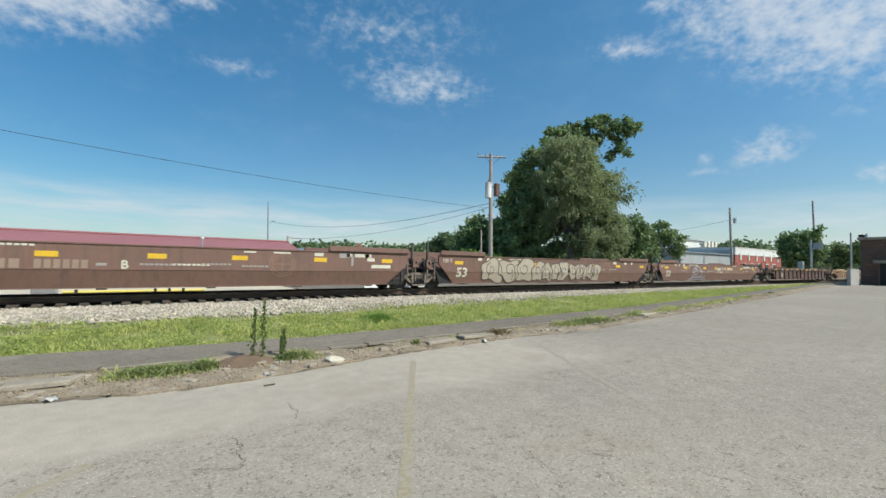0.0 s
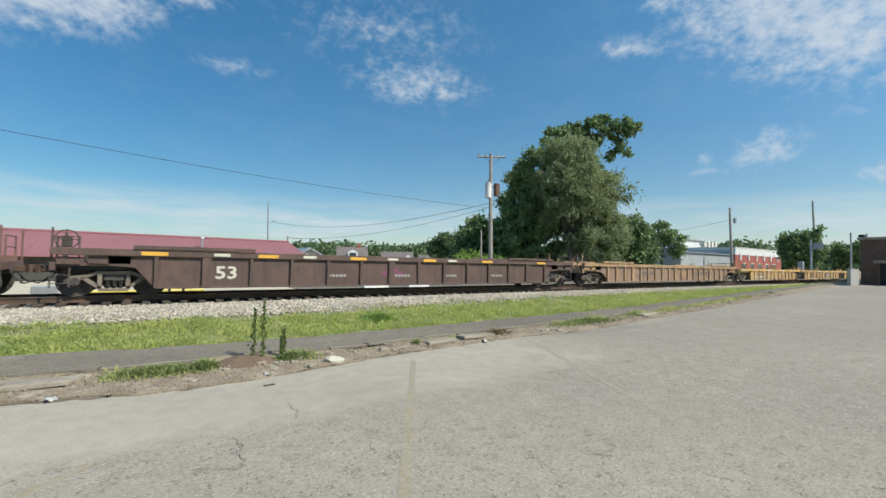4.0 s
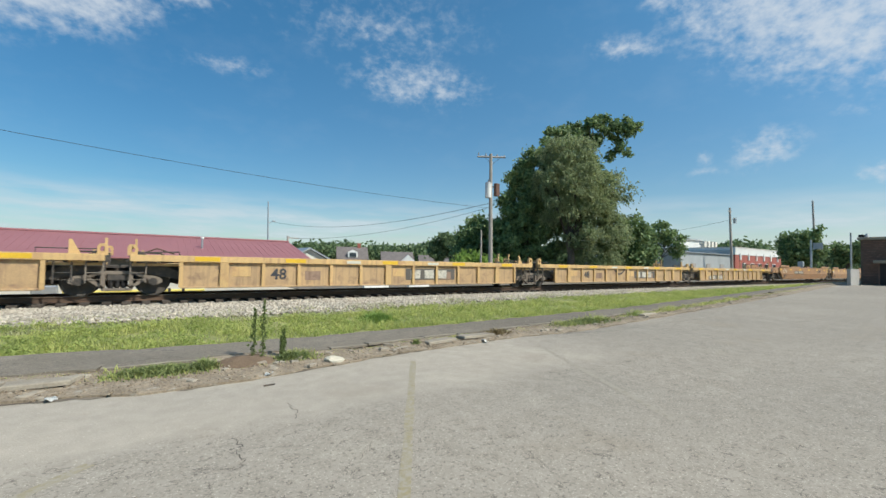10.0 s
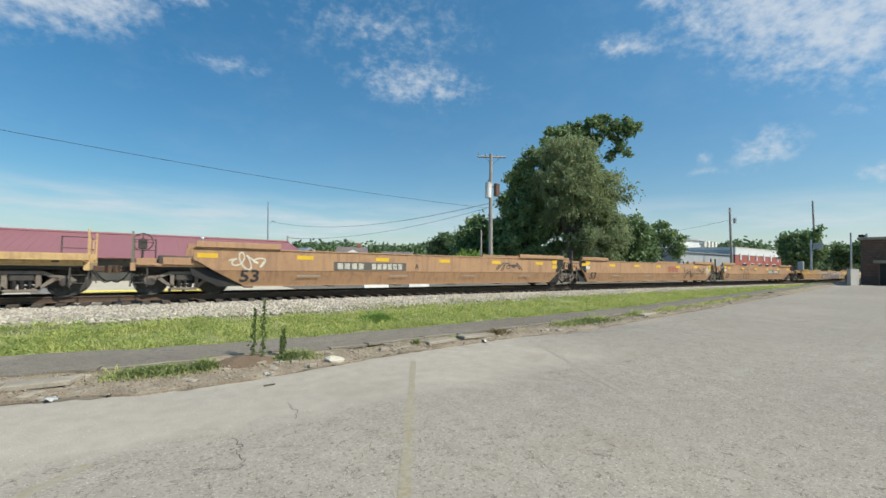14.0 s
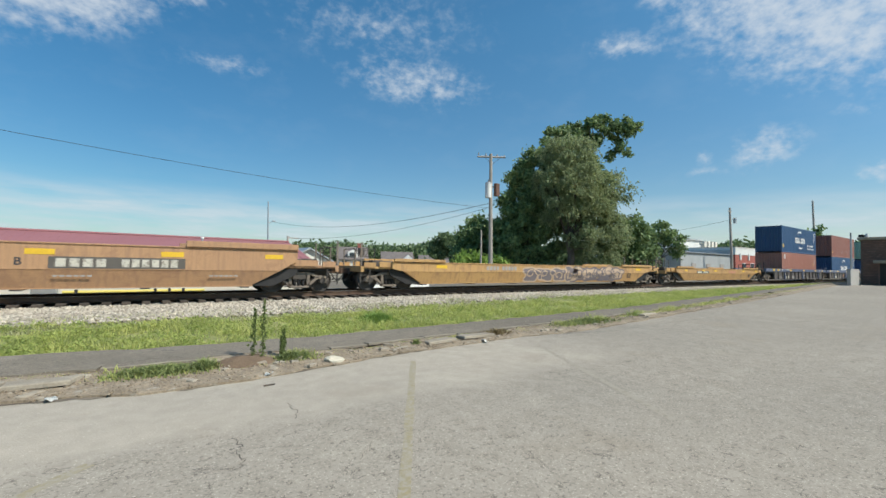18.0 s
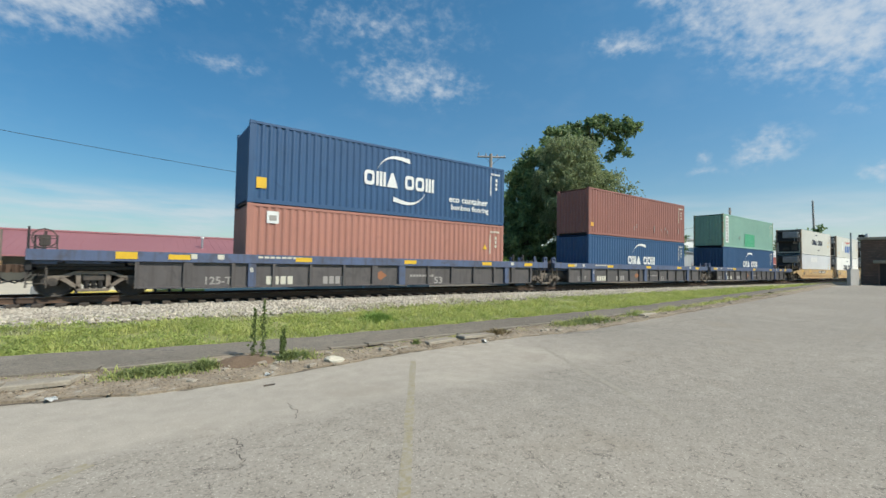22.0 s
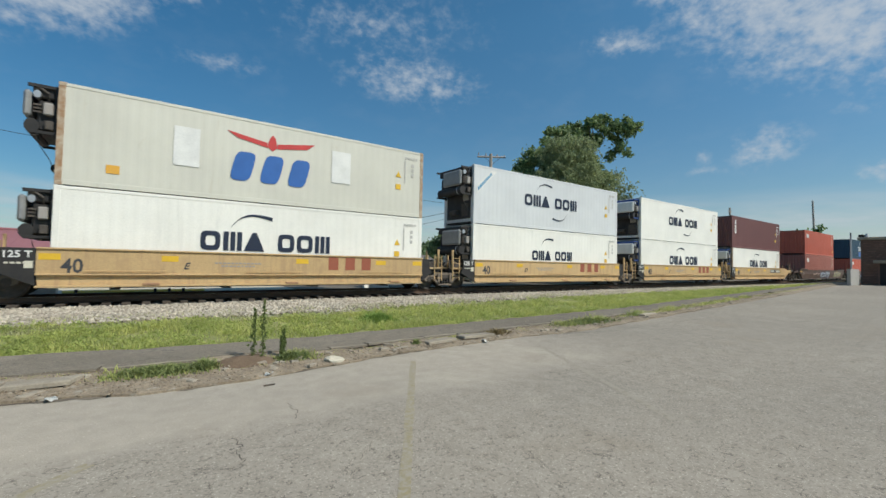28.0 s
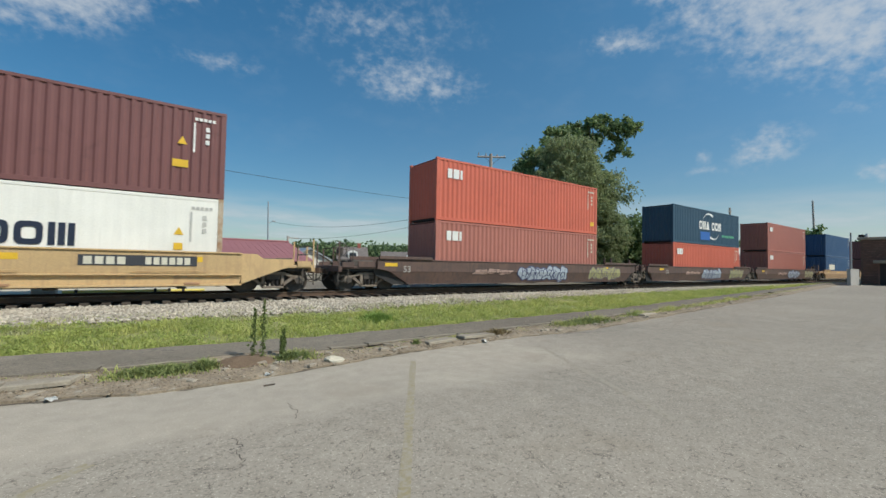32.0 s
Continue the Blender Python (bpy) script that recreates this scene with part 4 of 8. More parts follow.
def lay_on(bm, unit):
    """Paint follows the side: below the crease the smooth sides lean inwards, and ribbed sides lie deeper."""
    if unit.name in SMOOTH:
        bmesh.ops.bisect_plane(bm, geom=bm.verts[:] + bm.edges[:] + bm.faces[:], plane_co=(0, 0, 0.83), plane_no=(0, 0, 1))
        for v in bm.verts:
            if v.co.z < 0.829:
                v.co.y += 0.010 + 0.158 * (0.83 - v.co.z) / 0.57
    else:
        for v in bm.verts:
            v.co.y += 0.097
    return bm


def ribbon(bm, pts, w, y):
    """A brush stroke of width w along (x, z) points, standing 4 mm proud of the side."""
    n = len(pts)
    rows_ = []
    for i, (x, z) in enumerate(pts):
        a, b = pts[max(i - 1, 0)], pts[min(i + 1, n - 1)]
        dx, dz = b[0] - a[0], b[1] - a[1]
        k = math.hypot(dx, dz) or 1
        rows_.append([bm.verts.new((x - dz / k * w / 2 * s, y, z + dx / k * w / 2 * s)) for s in (-1, 1)])
    for a, b in zip(rows_, rows_[1:]):
        bm.faces.new((a[0], b[0], b[1], a[1]))


def blob(bm, cx, cz, rx, rz_, y, rnd, n=22, rough_=0.12):
    ph = [rnd.uniform(0, 6.28) for _ in range(3)]
    pts = []
    for i in range(n):
        a = 6.28319 * i / n
        k = (abs(math.cos(a)) ** 4 + abs(math.sin(a)) ** 4) ** -0.25 * (0.9 + rough_ * (0.5 * math.sin(2 * a + ph[0]) + 0.6 * math.sin(3 * a + ph[1]) + 0.5 * math.sin(5 * a + ph[2])))
        pts.append((cx + rx * k * math.cos(a), cz + rz_ * k * math.sin(a)))
    bm.faces.new([bm.verts.new((x, y, z)) for x, z in pts])
    return pts


def throw_up(unit, x0, x1, z0, z1, count, fill, line, seed, name="graffiti", label="", lw=0.05):
    """A spray-painted piece: fat rounded forms with an outline and inner curls, in plain shapes."""
    rnd = random.Random(seed)
    step = (x1 - x0) / count
    for i in range(count):
        f, o = B(), B()
        y = -HALF - 0.008 - 0.0012 * (i % 3)
        cx, cz = x0 + (i + 0.5) * step, (z0 + z1) / 2 + rnd.uniform(-0.04, 0.04)
        pts = blob(f, cx, cz, step * rnd.uniform(0.58, 0.78), (z1 - z0) * rnd.uniform(0.44, 0.52), y, rnd, 30, 0.2)
        ribbon(o, pts + pts[:1], lw, y - 0.006)
        kx_, kz = cx + rnd.uniform(-0.1, 0.1) * step, cz + rnd.uniform(-0.1, 0.1)
        turn = rnd.uniform(0, 6.28)
        curl = [(kx_ + step * 0.3 * (1 - k / 26) * math.cos(turn + k * 0.4), kz + (z1 - z0) * 0.28 * (1 - k / 26) * math.sin(turn + k * 0.4)) for k in range(16)]
        ribbon(o, curl, lw * 0.8, y - 0.006)
        for k in (-0.22, 0.26):
            if rnd.random() < 0.6:
                ribbon(o, [(cx + k * step, z0 + 0.1 * (z1 - z0)), (cx + (k + rnd.uniform(-0.12, 0.12)) * step, z0 + rnd.uniform(0.5, 0.9) * (z1 - z0))], lw * 0.7, y - 0.005)
        g = part(name, lay_on(f, unit), fill, unit, label or "spray-painted graffiti in plain rounded shapes")
        part("outline", lay_on(o, unit), line, g)


def scrawl(unit, x0, x1, z0, z1, material, seed, loops=6, w=0.05, label=""):
    rnd = random.Random(seed)
    bm = B()
    pts = []
    n = loops * 10
    p1, p2 = rnd.uniform(0.7, 1.3), rnd.uniform(0, 6.28)
    for i in range(n + 1):
        a = i / n
        pts.append((x0 + (x1 - x0) * a + 0.12 * (x1 - x0) * math.cos(a * loops * 6.28 + p2), (z0 + z1) / 2 + (z1 - z0) / 2 * math.sin(a * loops * 6.28 * p1) * (0.6 + 0.4 * math.sin(a * 9 + p2))))
    ribbon(bm, pts, w, -HALF - 0.006)
    lay_on(bm, unit)
    part("graffiti_tag", bm, material, unit, label or "spray-painted scrawl")


FACE = -HALF - 0.002      # the near side of the train


def brown_marks(u, L, big, seed, top=1.6, spots=None):
    """Yellow reflectors, small white stencils and patches of the brown wells."""
    rnd = random.Random(seed)
    stripes(u, spots or [2.3 + i * (L - 5.2) / 5 for i in range(6)], FACE, top - 0.41, top - 0.25, 0.5)
    for x, w in ((3.2, 0.5), (3.8, 0.35), (4.5, 0.6), (L - 5.0, 0.7), (L - 3.7, 0.5), (L - 2.9, 0.35)):
        plate(u, x, x + w * 0.5, FACE, top - 0.2, top - 0.07, M_CREAM, "stencil_patch")
    bars(u, 5.4, FACE, top - 0.12, 1.6, 0.06, 11, M_CREAM)
    for k in range(5):
        x = 4 + rnd.uniform(0, L - 9)
        bars(u, x, FACE, top - 0.62 + rnd.uniform(-0.05, 0.05), 0.9, 0.06, 7, M_GREYMK)
    if big:
        lay_letters(lettering(big, 0.62, M_CREAM, u, 1.86, FACE - 0.004, 0.60, width=1.15))


# car of three brown wells
U1 = well_unit("oxide brown smooth-sided well car with faded white stencils", -9.4, 19.8, "smooth", "shared", "shared", 1.6, P_BROWN, group="brown well cars")
brown_marks(U1, 19.8, "", 1, spots=[1.77, 4.4, 6.97, 9.54, 11.93, 14.79, 17.68])
M_PALEMK = plain("worn_tan_stencil", (0.33, 0.235, 0.175), 0.8)
bars(U1, 5.65, FACE, 0.86, 1.1, 0.26, 4, M_PALEMK, label="faded stencilled initials")
bars(U1, 6.97, FACE, 0.87, 1.2, 0.25, 6, M_PALEMK, label="faded stencilled number")
lettering("B", 0.36, M_CREAM, U1, 8.88, FACE, 0.87)
bars(U1, 10.2, FACE, 0.98, 1.1, 0.06, 8, M_CREAM)
plate(U1, 8.3, 8.55, FACE, 0.95, 1.03, M_GREYMK, "stencil_patch")
for a_, b_, z_, h_ in ((15.8, 16.25, 1.36, 0.2), (16.3, 16.4, 1.05, 0.4), (16.45, 17.2, 1.4, 0.14), (17.0, 17.35, 1.24, 0.14), (17.2, 18.1, 0.96, 0.14), (13.3, 13.9, 1.46, 0.06), (12.3, 12.7, 1.46, 0.06)):
    plate(U1, a_, b_, FACE, z_, z_ + h_, M_CREAM if h_ < 0.2 else M_GREYMK, "stencil_patch")
well2 = well_unit("oxide brown well car covered in pale rounded graffiti", 10.4, 19.8, "smooth", "shared", "shared", 1.6, P_BROWN, group="brown well cars")
brown_marks(well2, 19.8, "53", 2, spots=[1.77, 4.5, 7.2, 9.8, 12.4, 15.1, 18.0])
lettering("125 T", 0.24, M_CREAM, well2, 1.05, FACE, 1.28)
P_GRAF = plain("pale_spray_paint", (0.45, 0.385, 0.295), 0.7)
P_GRAFL = plain("dark_spray_line", (0.09, 0.065, 0.055), 0.7)
P_GRAFW = plain("pale_blue_spray_paint", (0.42, 0.47, 0.52), 0.7)
P_GRAFG = plain("grey_violet_spray_paint", (0.19, 0.16, 0.17), 0.7)
P_GRAFT = plain("tan_spray_paint", (0.55, 0.40, 0.28), 0.7)
throw_up(well2, 3.6, 7.1, 0.3, 1.55, 3, P_GRAF, P_GRAFL, 3)
throw_up(well2, 7.25, 10.2, 0.34, 1.42, 4, P_GRAF, P_GRAFL, 5)
throw_up(well2, 10.4, 13.3, 0.34, 1.4, 4, P_GRAF, P_GRAFL, 6)
U3 = well_unit("oxide brown well car with a pale blue snail drawing", 30.2, 22.2, "smooth", "shared", "coupler", 1.6, P_BROWN, group="brown well cars")
brown_marks(U3, 22.2, "53", 3, spots=[1.7, 4.65, 8.0, 10.15, 12.95, 15.6, 18.45])
lettering("125 T", 0.24, M_CREAM, U3, 1.05, FACE, 1.28)
bm = B()
spiral = [(6.6 + (0.08 + 0.022 * k) * math.cos(k * 0.5), 0.92 + (0.06 + 0.016 * k) * math.sin(k * 0.5)) for k in range(22)]
ribbon(bm, spiral, 0.07, -HALF - 0.036)
ribbon(bm, [(5.9, 0.40), (6.2, 0.52), (7.6, 0.55), (8.1, 0.5), (8.4, 0.62), (8.35, 0.82)], 0.07, -HALF - 0.037)
ribbon(bm, [(6.05, 0.62), (6.2, 1.1), (6.6, 1.42), (7.2, 1.35), (7.6, 1.0), (7.7, 0.58)], 0.07, -HALF - 0.038)
ribbon(bm, [(5.5, 0.36), (8.6, 0.36)], 0.05, -HALF - 0.037)
part("snail_drawing", lay_on(bm, U3), P_GRAFW, U3, "snail drawn in pale blue spray paint")
LX = 10.66
M_FADE = plain("faded_tan_stencil", (0.26, 0.17, 0.12), 0.8)
scrawl(U3, 4.5, 5.6, 1.15, 1.45, M_CREAM, 4, 4, 0.03)
lettering("Light", 0.42, M_CREAM, U3, LX, FACE, 1.12, width=0.85, slant=0.25)
bm = B()
for side in ((-0.06, 0.0), (0.06, 0.0)):
    ribbon(bm, [(LX + 1.12 + side[0], 1.08), (LX + 1.12 + side[0], 1.36)], 0.03, FACE - 0.003)
ribbon(bm, [(LX + 0.94, 1.28), (LX + 1.12, 1.48), (LX + 1.30, 1.28)], 0.035, FACE - 0.004)
part("graffiti_arrow", bm, M_CREAM, U3, "upward arrow drawn in cream spray paint")
lettering("the", 0.34, M_CREAM, U3, LX + 1.42, FACE, 1.14, width=0.8)
lettering("Darkness", 0.40, M_CREAM, U3, LX + 1.95, FACE, 1.12, width=0.85, slant=0.1)
bars(U3, LX + 1.5, FACE, 0.9, 1.3, 0.24, 4, M_FADE, label="faded stencilled initials")
bars(U3, LX + 3.0, FACE, 0.9, 1.9, 0.24, 7, M_FADE, label="faded stencilled number")
lettering("A", 0.28, M_CREAM, U3, LX + 0.5, FACE, 0.89)
lettering("2", 0.36, M_GREYMK, U3, 8.72, FACE, 0.9, slant=0.4)
bars(U3, 9.1, FACE, 1.0, 1.1, 0.05, 10, M_GREYMK)
plate(U3, LX + 0.05, LX + 0.3, FACE, 0.92, 1.0, M_GREYMK, "stencil_patch")
plate(U3, LX + 0.85, LX + 1.1, FACE, 0.92, 1.0, M_CREAM, "stencil_patch")
for a_, b_, z_, h_ in ((16.17, 16.42, 1.3, 0.2), (16.5, 16.88, 1.32, 0.16), (17.0, 17.22, 1.3, 0.16), (17.5, 17.68, 1.3, 0.16), (17.78, 18.22, 1.24, 0.22), (16.2, 16.36, 1.0, 0.08), (17.0, 17.25, 1.0, 0.07), (18.95, 19.15, 1.0, 0.2)):
    plate(U3, a_, b_, FACE, z_, z_ + h_, M_CREAM if h_ < 0.2 else M_GREYMK, "stencil_patch")
plate(U3, 13.87, 14.65, FACE, 1.49, 1.53, M_CREAM, "stencil_patch")
for u, x, big_ in ((U1, 13.62, 0.45), (well2, 14.1, 0.42), (U3, 10.45, 0.2)):
    bm = B()
    for r in (big_, big_ * 0.78):
        ribbon(bm, [(x + r * math.cos(a * 0.2618), 1.08 + r * math.sin(a * 0.2618)) for a in range(25)], 0.05, FACE - 0.004)
    ribbon(bm, [(x - big_ * 0.7, 1.08), (x + big_ * 0.7, 1.08)], 0.04, FACE - 0.004)
    ribbon(bm, [(x, 1.08 - big_ * 0.7), (x, 1.08 + big_ * 0.7)], 0.04, FACE - 0.005)
    part("round_emblem", lay_on(bm, u), mat("faded_tan_marking", (0.26, 0.16, 0.11), (0.22, 0.13, 0.09)), u, "faded round emblem")

# dark ribbed single well
U4 = well_unit("dark brown ribbed well car with worn stencils", 52.4, 24.2, "slant", "coupler", "coupler", 1.46, P_DKBROWN, P_DKBROWN)
lettering("53", 0.6, M_CREAM, U4, 4.65, FACE + 0.095, 0.55, width=1.2)
stripes(U4, [2.6, 6.0, 9.5, 13, 16.5, 20.5], FACE, 1.28, 1.40, 0.7, M_ORNG)
stripes(U4, [4.6, 7.6, 11.2, 14.4], FACE, 1.30, 1.40, 0.5, M_CREAM, "stencil_patch")
for x in (8.6, 11.6, 14.2, 17.2):
    bars(U4, x, FACE + 0.095, 0.6, 0.8, 0.1, 5, M_GREYMK)
scrawl(U4, 11.0, 12.0, 0.5, 1.0, plain("dull_magenta_spray", (0.22, 0.07, 0.12)), 12, 4, 0.12)
M_BOARD = plain("soiled_grey_board", (0.12, 0.105, 0.09), 0.8)
M_WORNW = mat("worn_white_paint", (0.62, 0.58, 0.49), (0.52, 0.48, 0.40), scale=3, rough=0.8, wear=(0.28, 0.25, 0.21), wear_at=(0.5, 0.6))
M_SOOT = plain("sooty_marking", (0.17, 0.14, 0.115), 0.8)
# rusty yellow ribbed single well with round ends
U5 = well_unit("rusty yellow ribbed well car with arched ends", 76.7, 23.8, "arch", "coupler", "coupler", 1.44, P_MUD, P_MUDPANEL, ribs=18)
lettering("53", 0.42, M_INK, U5, 17.08, FACE + 0.095, 0.68, width=1.0)
for x in (7.1, 8.1, 15.0, 16.0):
    bars(U5, x, FACE + 0.095, 0.70, 0.72, 0.24, 3, M_SOOT)
plate(U5, 13.12, 13.76, FACE + 0.095, 0.68, 1.0, P_MUD, "repaint_patch", "rectangular tan repainted patch")

# car of five yellow ribbed wells
ABOUND = (100.5, 118.5, 136.95, 155.4, 173.65, 191.8)
for i in range(5):
    a, b = ABOUND[i], ABOUND[i + 1]
    L = b - a
    u = well_unit("dusty yellow ribbed well car with soiled side panels", a, L, "ribbed", "coupler" if i == 0 else "shared", "coupler" if i == 4 else "shared", 1.30, P_TAN, P_TANPANEL, "yellow ribbed well cars")
    c = L / 2 + (0.6 if i == 0 else -0.6 if i == 4 else 0)
    stripes(u, [c - 7.2, c - 4.3, c - 0.3, c + 3.4, c + 6.6], FACE, 1.13, 1.27, 0.75)
    stripes(u, [c - 1.9, c + 2.0], FACE, 1.13, 1.25, 0.6, M_CREAM, "stencil_patch")
    if i in (0, 4):
        x = (4.1 if i == 0 else 3.5)
        plate(u, x - 0.1, x + 3.0, FACE + 0.098, 0.32, 0.70, M_BOARD, "number_board", "sooty board for a stencilled number")
        bars(u, x, FACE + 0.09, 0.37, 1.15, 0.27, 4, M_WORNW)
        bars(u, x + 1.4, FACE + 0.09, 0.37, 1.45, 0.27, 5, M_WORNW)
    else:
        lettering("48", 0.56, M_INK, u, 1.65 + 2.5 * (L - 3.3) / 12 - 0.36, FACE + 0.095, 0.52)
        plate(u, c + 0.9, c + 3.6, FACE + 0.098, 0.46, 0.96, M_BOARD, "logo_board", "soiled grey board with a white emblem")
        bars(u, c + 1.15, FACE + 0.09, 0.52, 2.2, 0.38, 3, M_WORNW, gap=0.3, label="plain worn white blocks of an emblem")
    if i in (1, 3):
        hose = [(c - 1.5 + 0.15 * k, 1.05 - 0.3 * math.sin(k / 8 * 3.14159)) for k in range(9)]
        bm = B()
        ribbon(bm, hose, 0.09, FACE + 0.08)
        part("dark_scuff", bm, M_INK, u)
    for k in range(4):
        bars(u, 1.65 + (1.2 + 2 * k + k // 2) * (L - 3.3) / 12, FACE + 0.095, 0.62 - 0.14 * (k % 2), 0.8, 0.34, 1, P_MUDPANEL if k % 2 else P_TAN, "repaint_patch")

# car of three faded tan smooth wells
for i, (a, b) in enumerate(((191.8, 213.5), (213.5, 233.5), (233.5, 254.5))):
    L = b - a
    u = well_unit("faded tan smooth-sided well car with black graffiti tags", a, L, "smooth", "coupler" if i == 0 else "shared", "coupler" if i == 2 else "shared", 1.58, P_FADED, group="tan well cars")
    o = 2.15 if i == 0 else 0.85
    stripes(u, [o + (1.25 if i == 2 else 0.1) + k * (L - 5.4) / 5 for k in range(6)], FACE, 1.25, 1.41, 0.62)
    lay_letters(lettering("53", 0.60, M_INK, u, 3.55 if i == 0 else 1.84, FACE - 0.004, 0.44, width=1.15))
    ends = ([0.85] if i else []) + ([L - 0.85] if i < 2 else [])
    for e in ends:
        k = 1 if e < 5 else -1
        pts = [(e, 1.23), (e, 1.55), (e + k * 0.47, 1.55), (e + k * 0.60, 0.85), (e + k * 0.37, 0.85)]
        part("end_panel", prism(B(), pts, FACE - 0.002, FACE + 0.002), M_BLACK, u, "black painted end of the side")
        for z in (1.33, 1.05):
            plate(u, min(e + k * 0.52, e + k * 0.92), max(e + k * 0.52, e + k * 0.92), FACE - 0.006, z, z + 0.2, M_YEL if z > 1.2 or k < 0 else M_CREAM, "reflector")
    if i != 1:
        x = 6.95 if i == 0 else 11.95
        plate(u, x, x + 3.3, FACE, 0.86, 1.20, M_BOARD, "number_board", "sooty board for a stencilled number")
        bars(u, x + 0.15, FACE - 0.005, 0.91, 1.2, 0.24, 4, M_WORNW)
        bars(u, x + 1.65, FACE - 0.005, 0.91, 1.5, 0.24, 6, M_WORNW)
        lettering("A" if i == 0 else "B", 0.3, M_INK, u, x + (3.75 if i == 0 else -0.7), FACE, 0.95)
    else:
        bars(u, 11.4, FACE, 0.9, 1.6, 0.45, 3, plain("faded_red_marking", (0.36, 0.13, 0.08)), gap=0.12)
        scrawl(u, 14.0, 15.6, 0.45, 1.3, M_INK, 22, 5, 0.06)
        scrawl(u, 16.0, 17.4, 0.7, 1.3, M_INK, 23, 5, 0.04)
        scrawl(u, 17.7, 18.5, 0.6, 1.45, M_CREAM, 27, 5, 0.05)
    if i == 0:
        scrawl(u, 3.25, 4.4, 0.85, 1.5, M_CREAM, 21, 5, 0.05)
        scrawl(u, 15.6, 17.4, 0.9, 1.35, M_INK, 24, 5, 0.05)
    if i == 2:
        lettering("125 T", 0.26, M_CREAM, u, 0.62, FACE - 0.006, 1.30)
        for cx in (5.6, 6.25, 6.9):
            bm = B()
            ribbon(bm, [(cx + 0.36 * math.cos(k * 0.35), 0.56 + 0.28 * math.sin(k * 0.35)) for k in range(19)], 0.045, FACE - 0.004)
            part("graffiti_tag", lay_on(bm, u), M_INK, u)
        bm = B()
        for k, x in enumerate((5.35, 5.7, 6.05, 6.4, 6.75)):
            ribbon(bm, [(x, 0.85), (x + (0.12 if k % 2 else -0.1), 1.42)], 0.045, FACE - 0.004)
        part("graffiti_tag", bm, M_INK, u)
        scrawl(u, 7.2, 8.4, 1.08, 1.42, M_INK, 28, 5, 0.04)
        scrawl(u, 4.85, 5.3, 1.1, 1.35, M_INK, 29, 3, 0.04)
    for k in range(4):
        bars(u, o + 3.4 + 3.9 * k, FACE, 0.62, 0.9, 0.05, 6, M_GREYMK)

# single golden wells
UC = well_unit("golden yellow smooth well car with grey violet graffiti", 254.5, 24.7, "low", "coupler", "coupler", 1.24, P_GOLD, wl=1.9, wr=1.9)
bars(UC, 7.28, FACE, 0.93, 0.9, 0.2, 4, M_GREYMK)
bars(UC, 8.35, FACE, 0.93, 1.1, 0.2, 5, M_GREYMK)
throw_up(UC, 10.0, 14.6, 0.35, 1.16, 4, P_GRAFG, P_GRAFT, 31, lw=0.08)
throw_up(UC, 14.2, 19.3, 0.35, 1.18, 5, P_GRAFT, P_GRAFG, 35, lw=0.09)
throw_up(UC, 14.8, 18.6, 0.35, 0.72, 4, P_GRAFG, P_GRAFG, 33, lw=0.05)
lay_letters(lettering("53", 0.44, M_INK, UC, 20.0, FACE - 0.004, 0.5))
stripes(UC, [4.2, 21.0], FACE, 1.0, 1.14, 0.6)
UD = well_unit("golden yellow smooth forty foot well car", 279.3, 20.2, "low", "coupler", "coupler", 1.24, P_GOLD, wl=1.9, wr=1.9)
plate(UD, 5.35, 7.55, FACE, 0.845, 1.03, M_INK, "number_board", "black board for a stencilled number")
bars(UD, 5.45, FACE - 0.005, 0.87, 0.85, 0.13, 4, M_CREAM)
bars(UD, 6.5, FACE - 0.005, 0.87, 0.95, 0.13, 5, M_CREAM)
bars(UD, 11.6, FACE, 0.85, 1.5, 0.26, 3, plain("washed_red_marking", (0.46, 0.20, 0.13)), gap=0.3, label="plain washed-out red blocks of an emblem")
lay_letters(lettering("40", 0.48, M_INK, UD, 16.05, FACE - 0.004, 0.5))
stripes(UD, [3.3, 6.3, 8.6, 14.6, 17.7], FACE, 1.0, 1.13, 0.46)

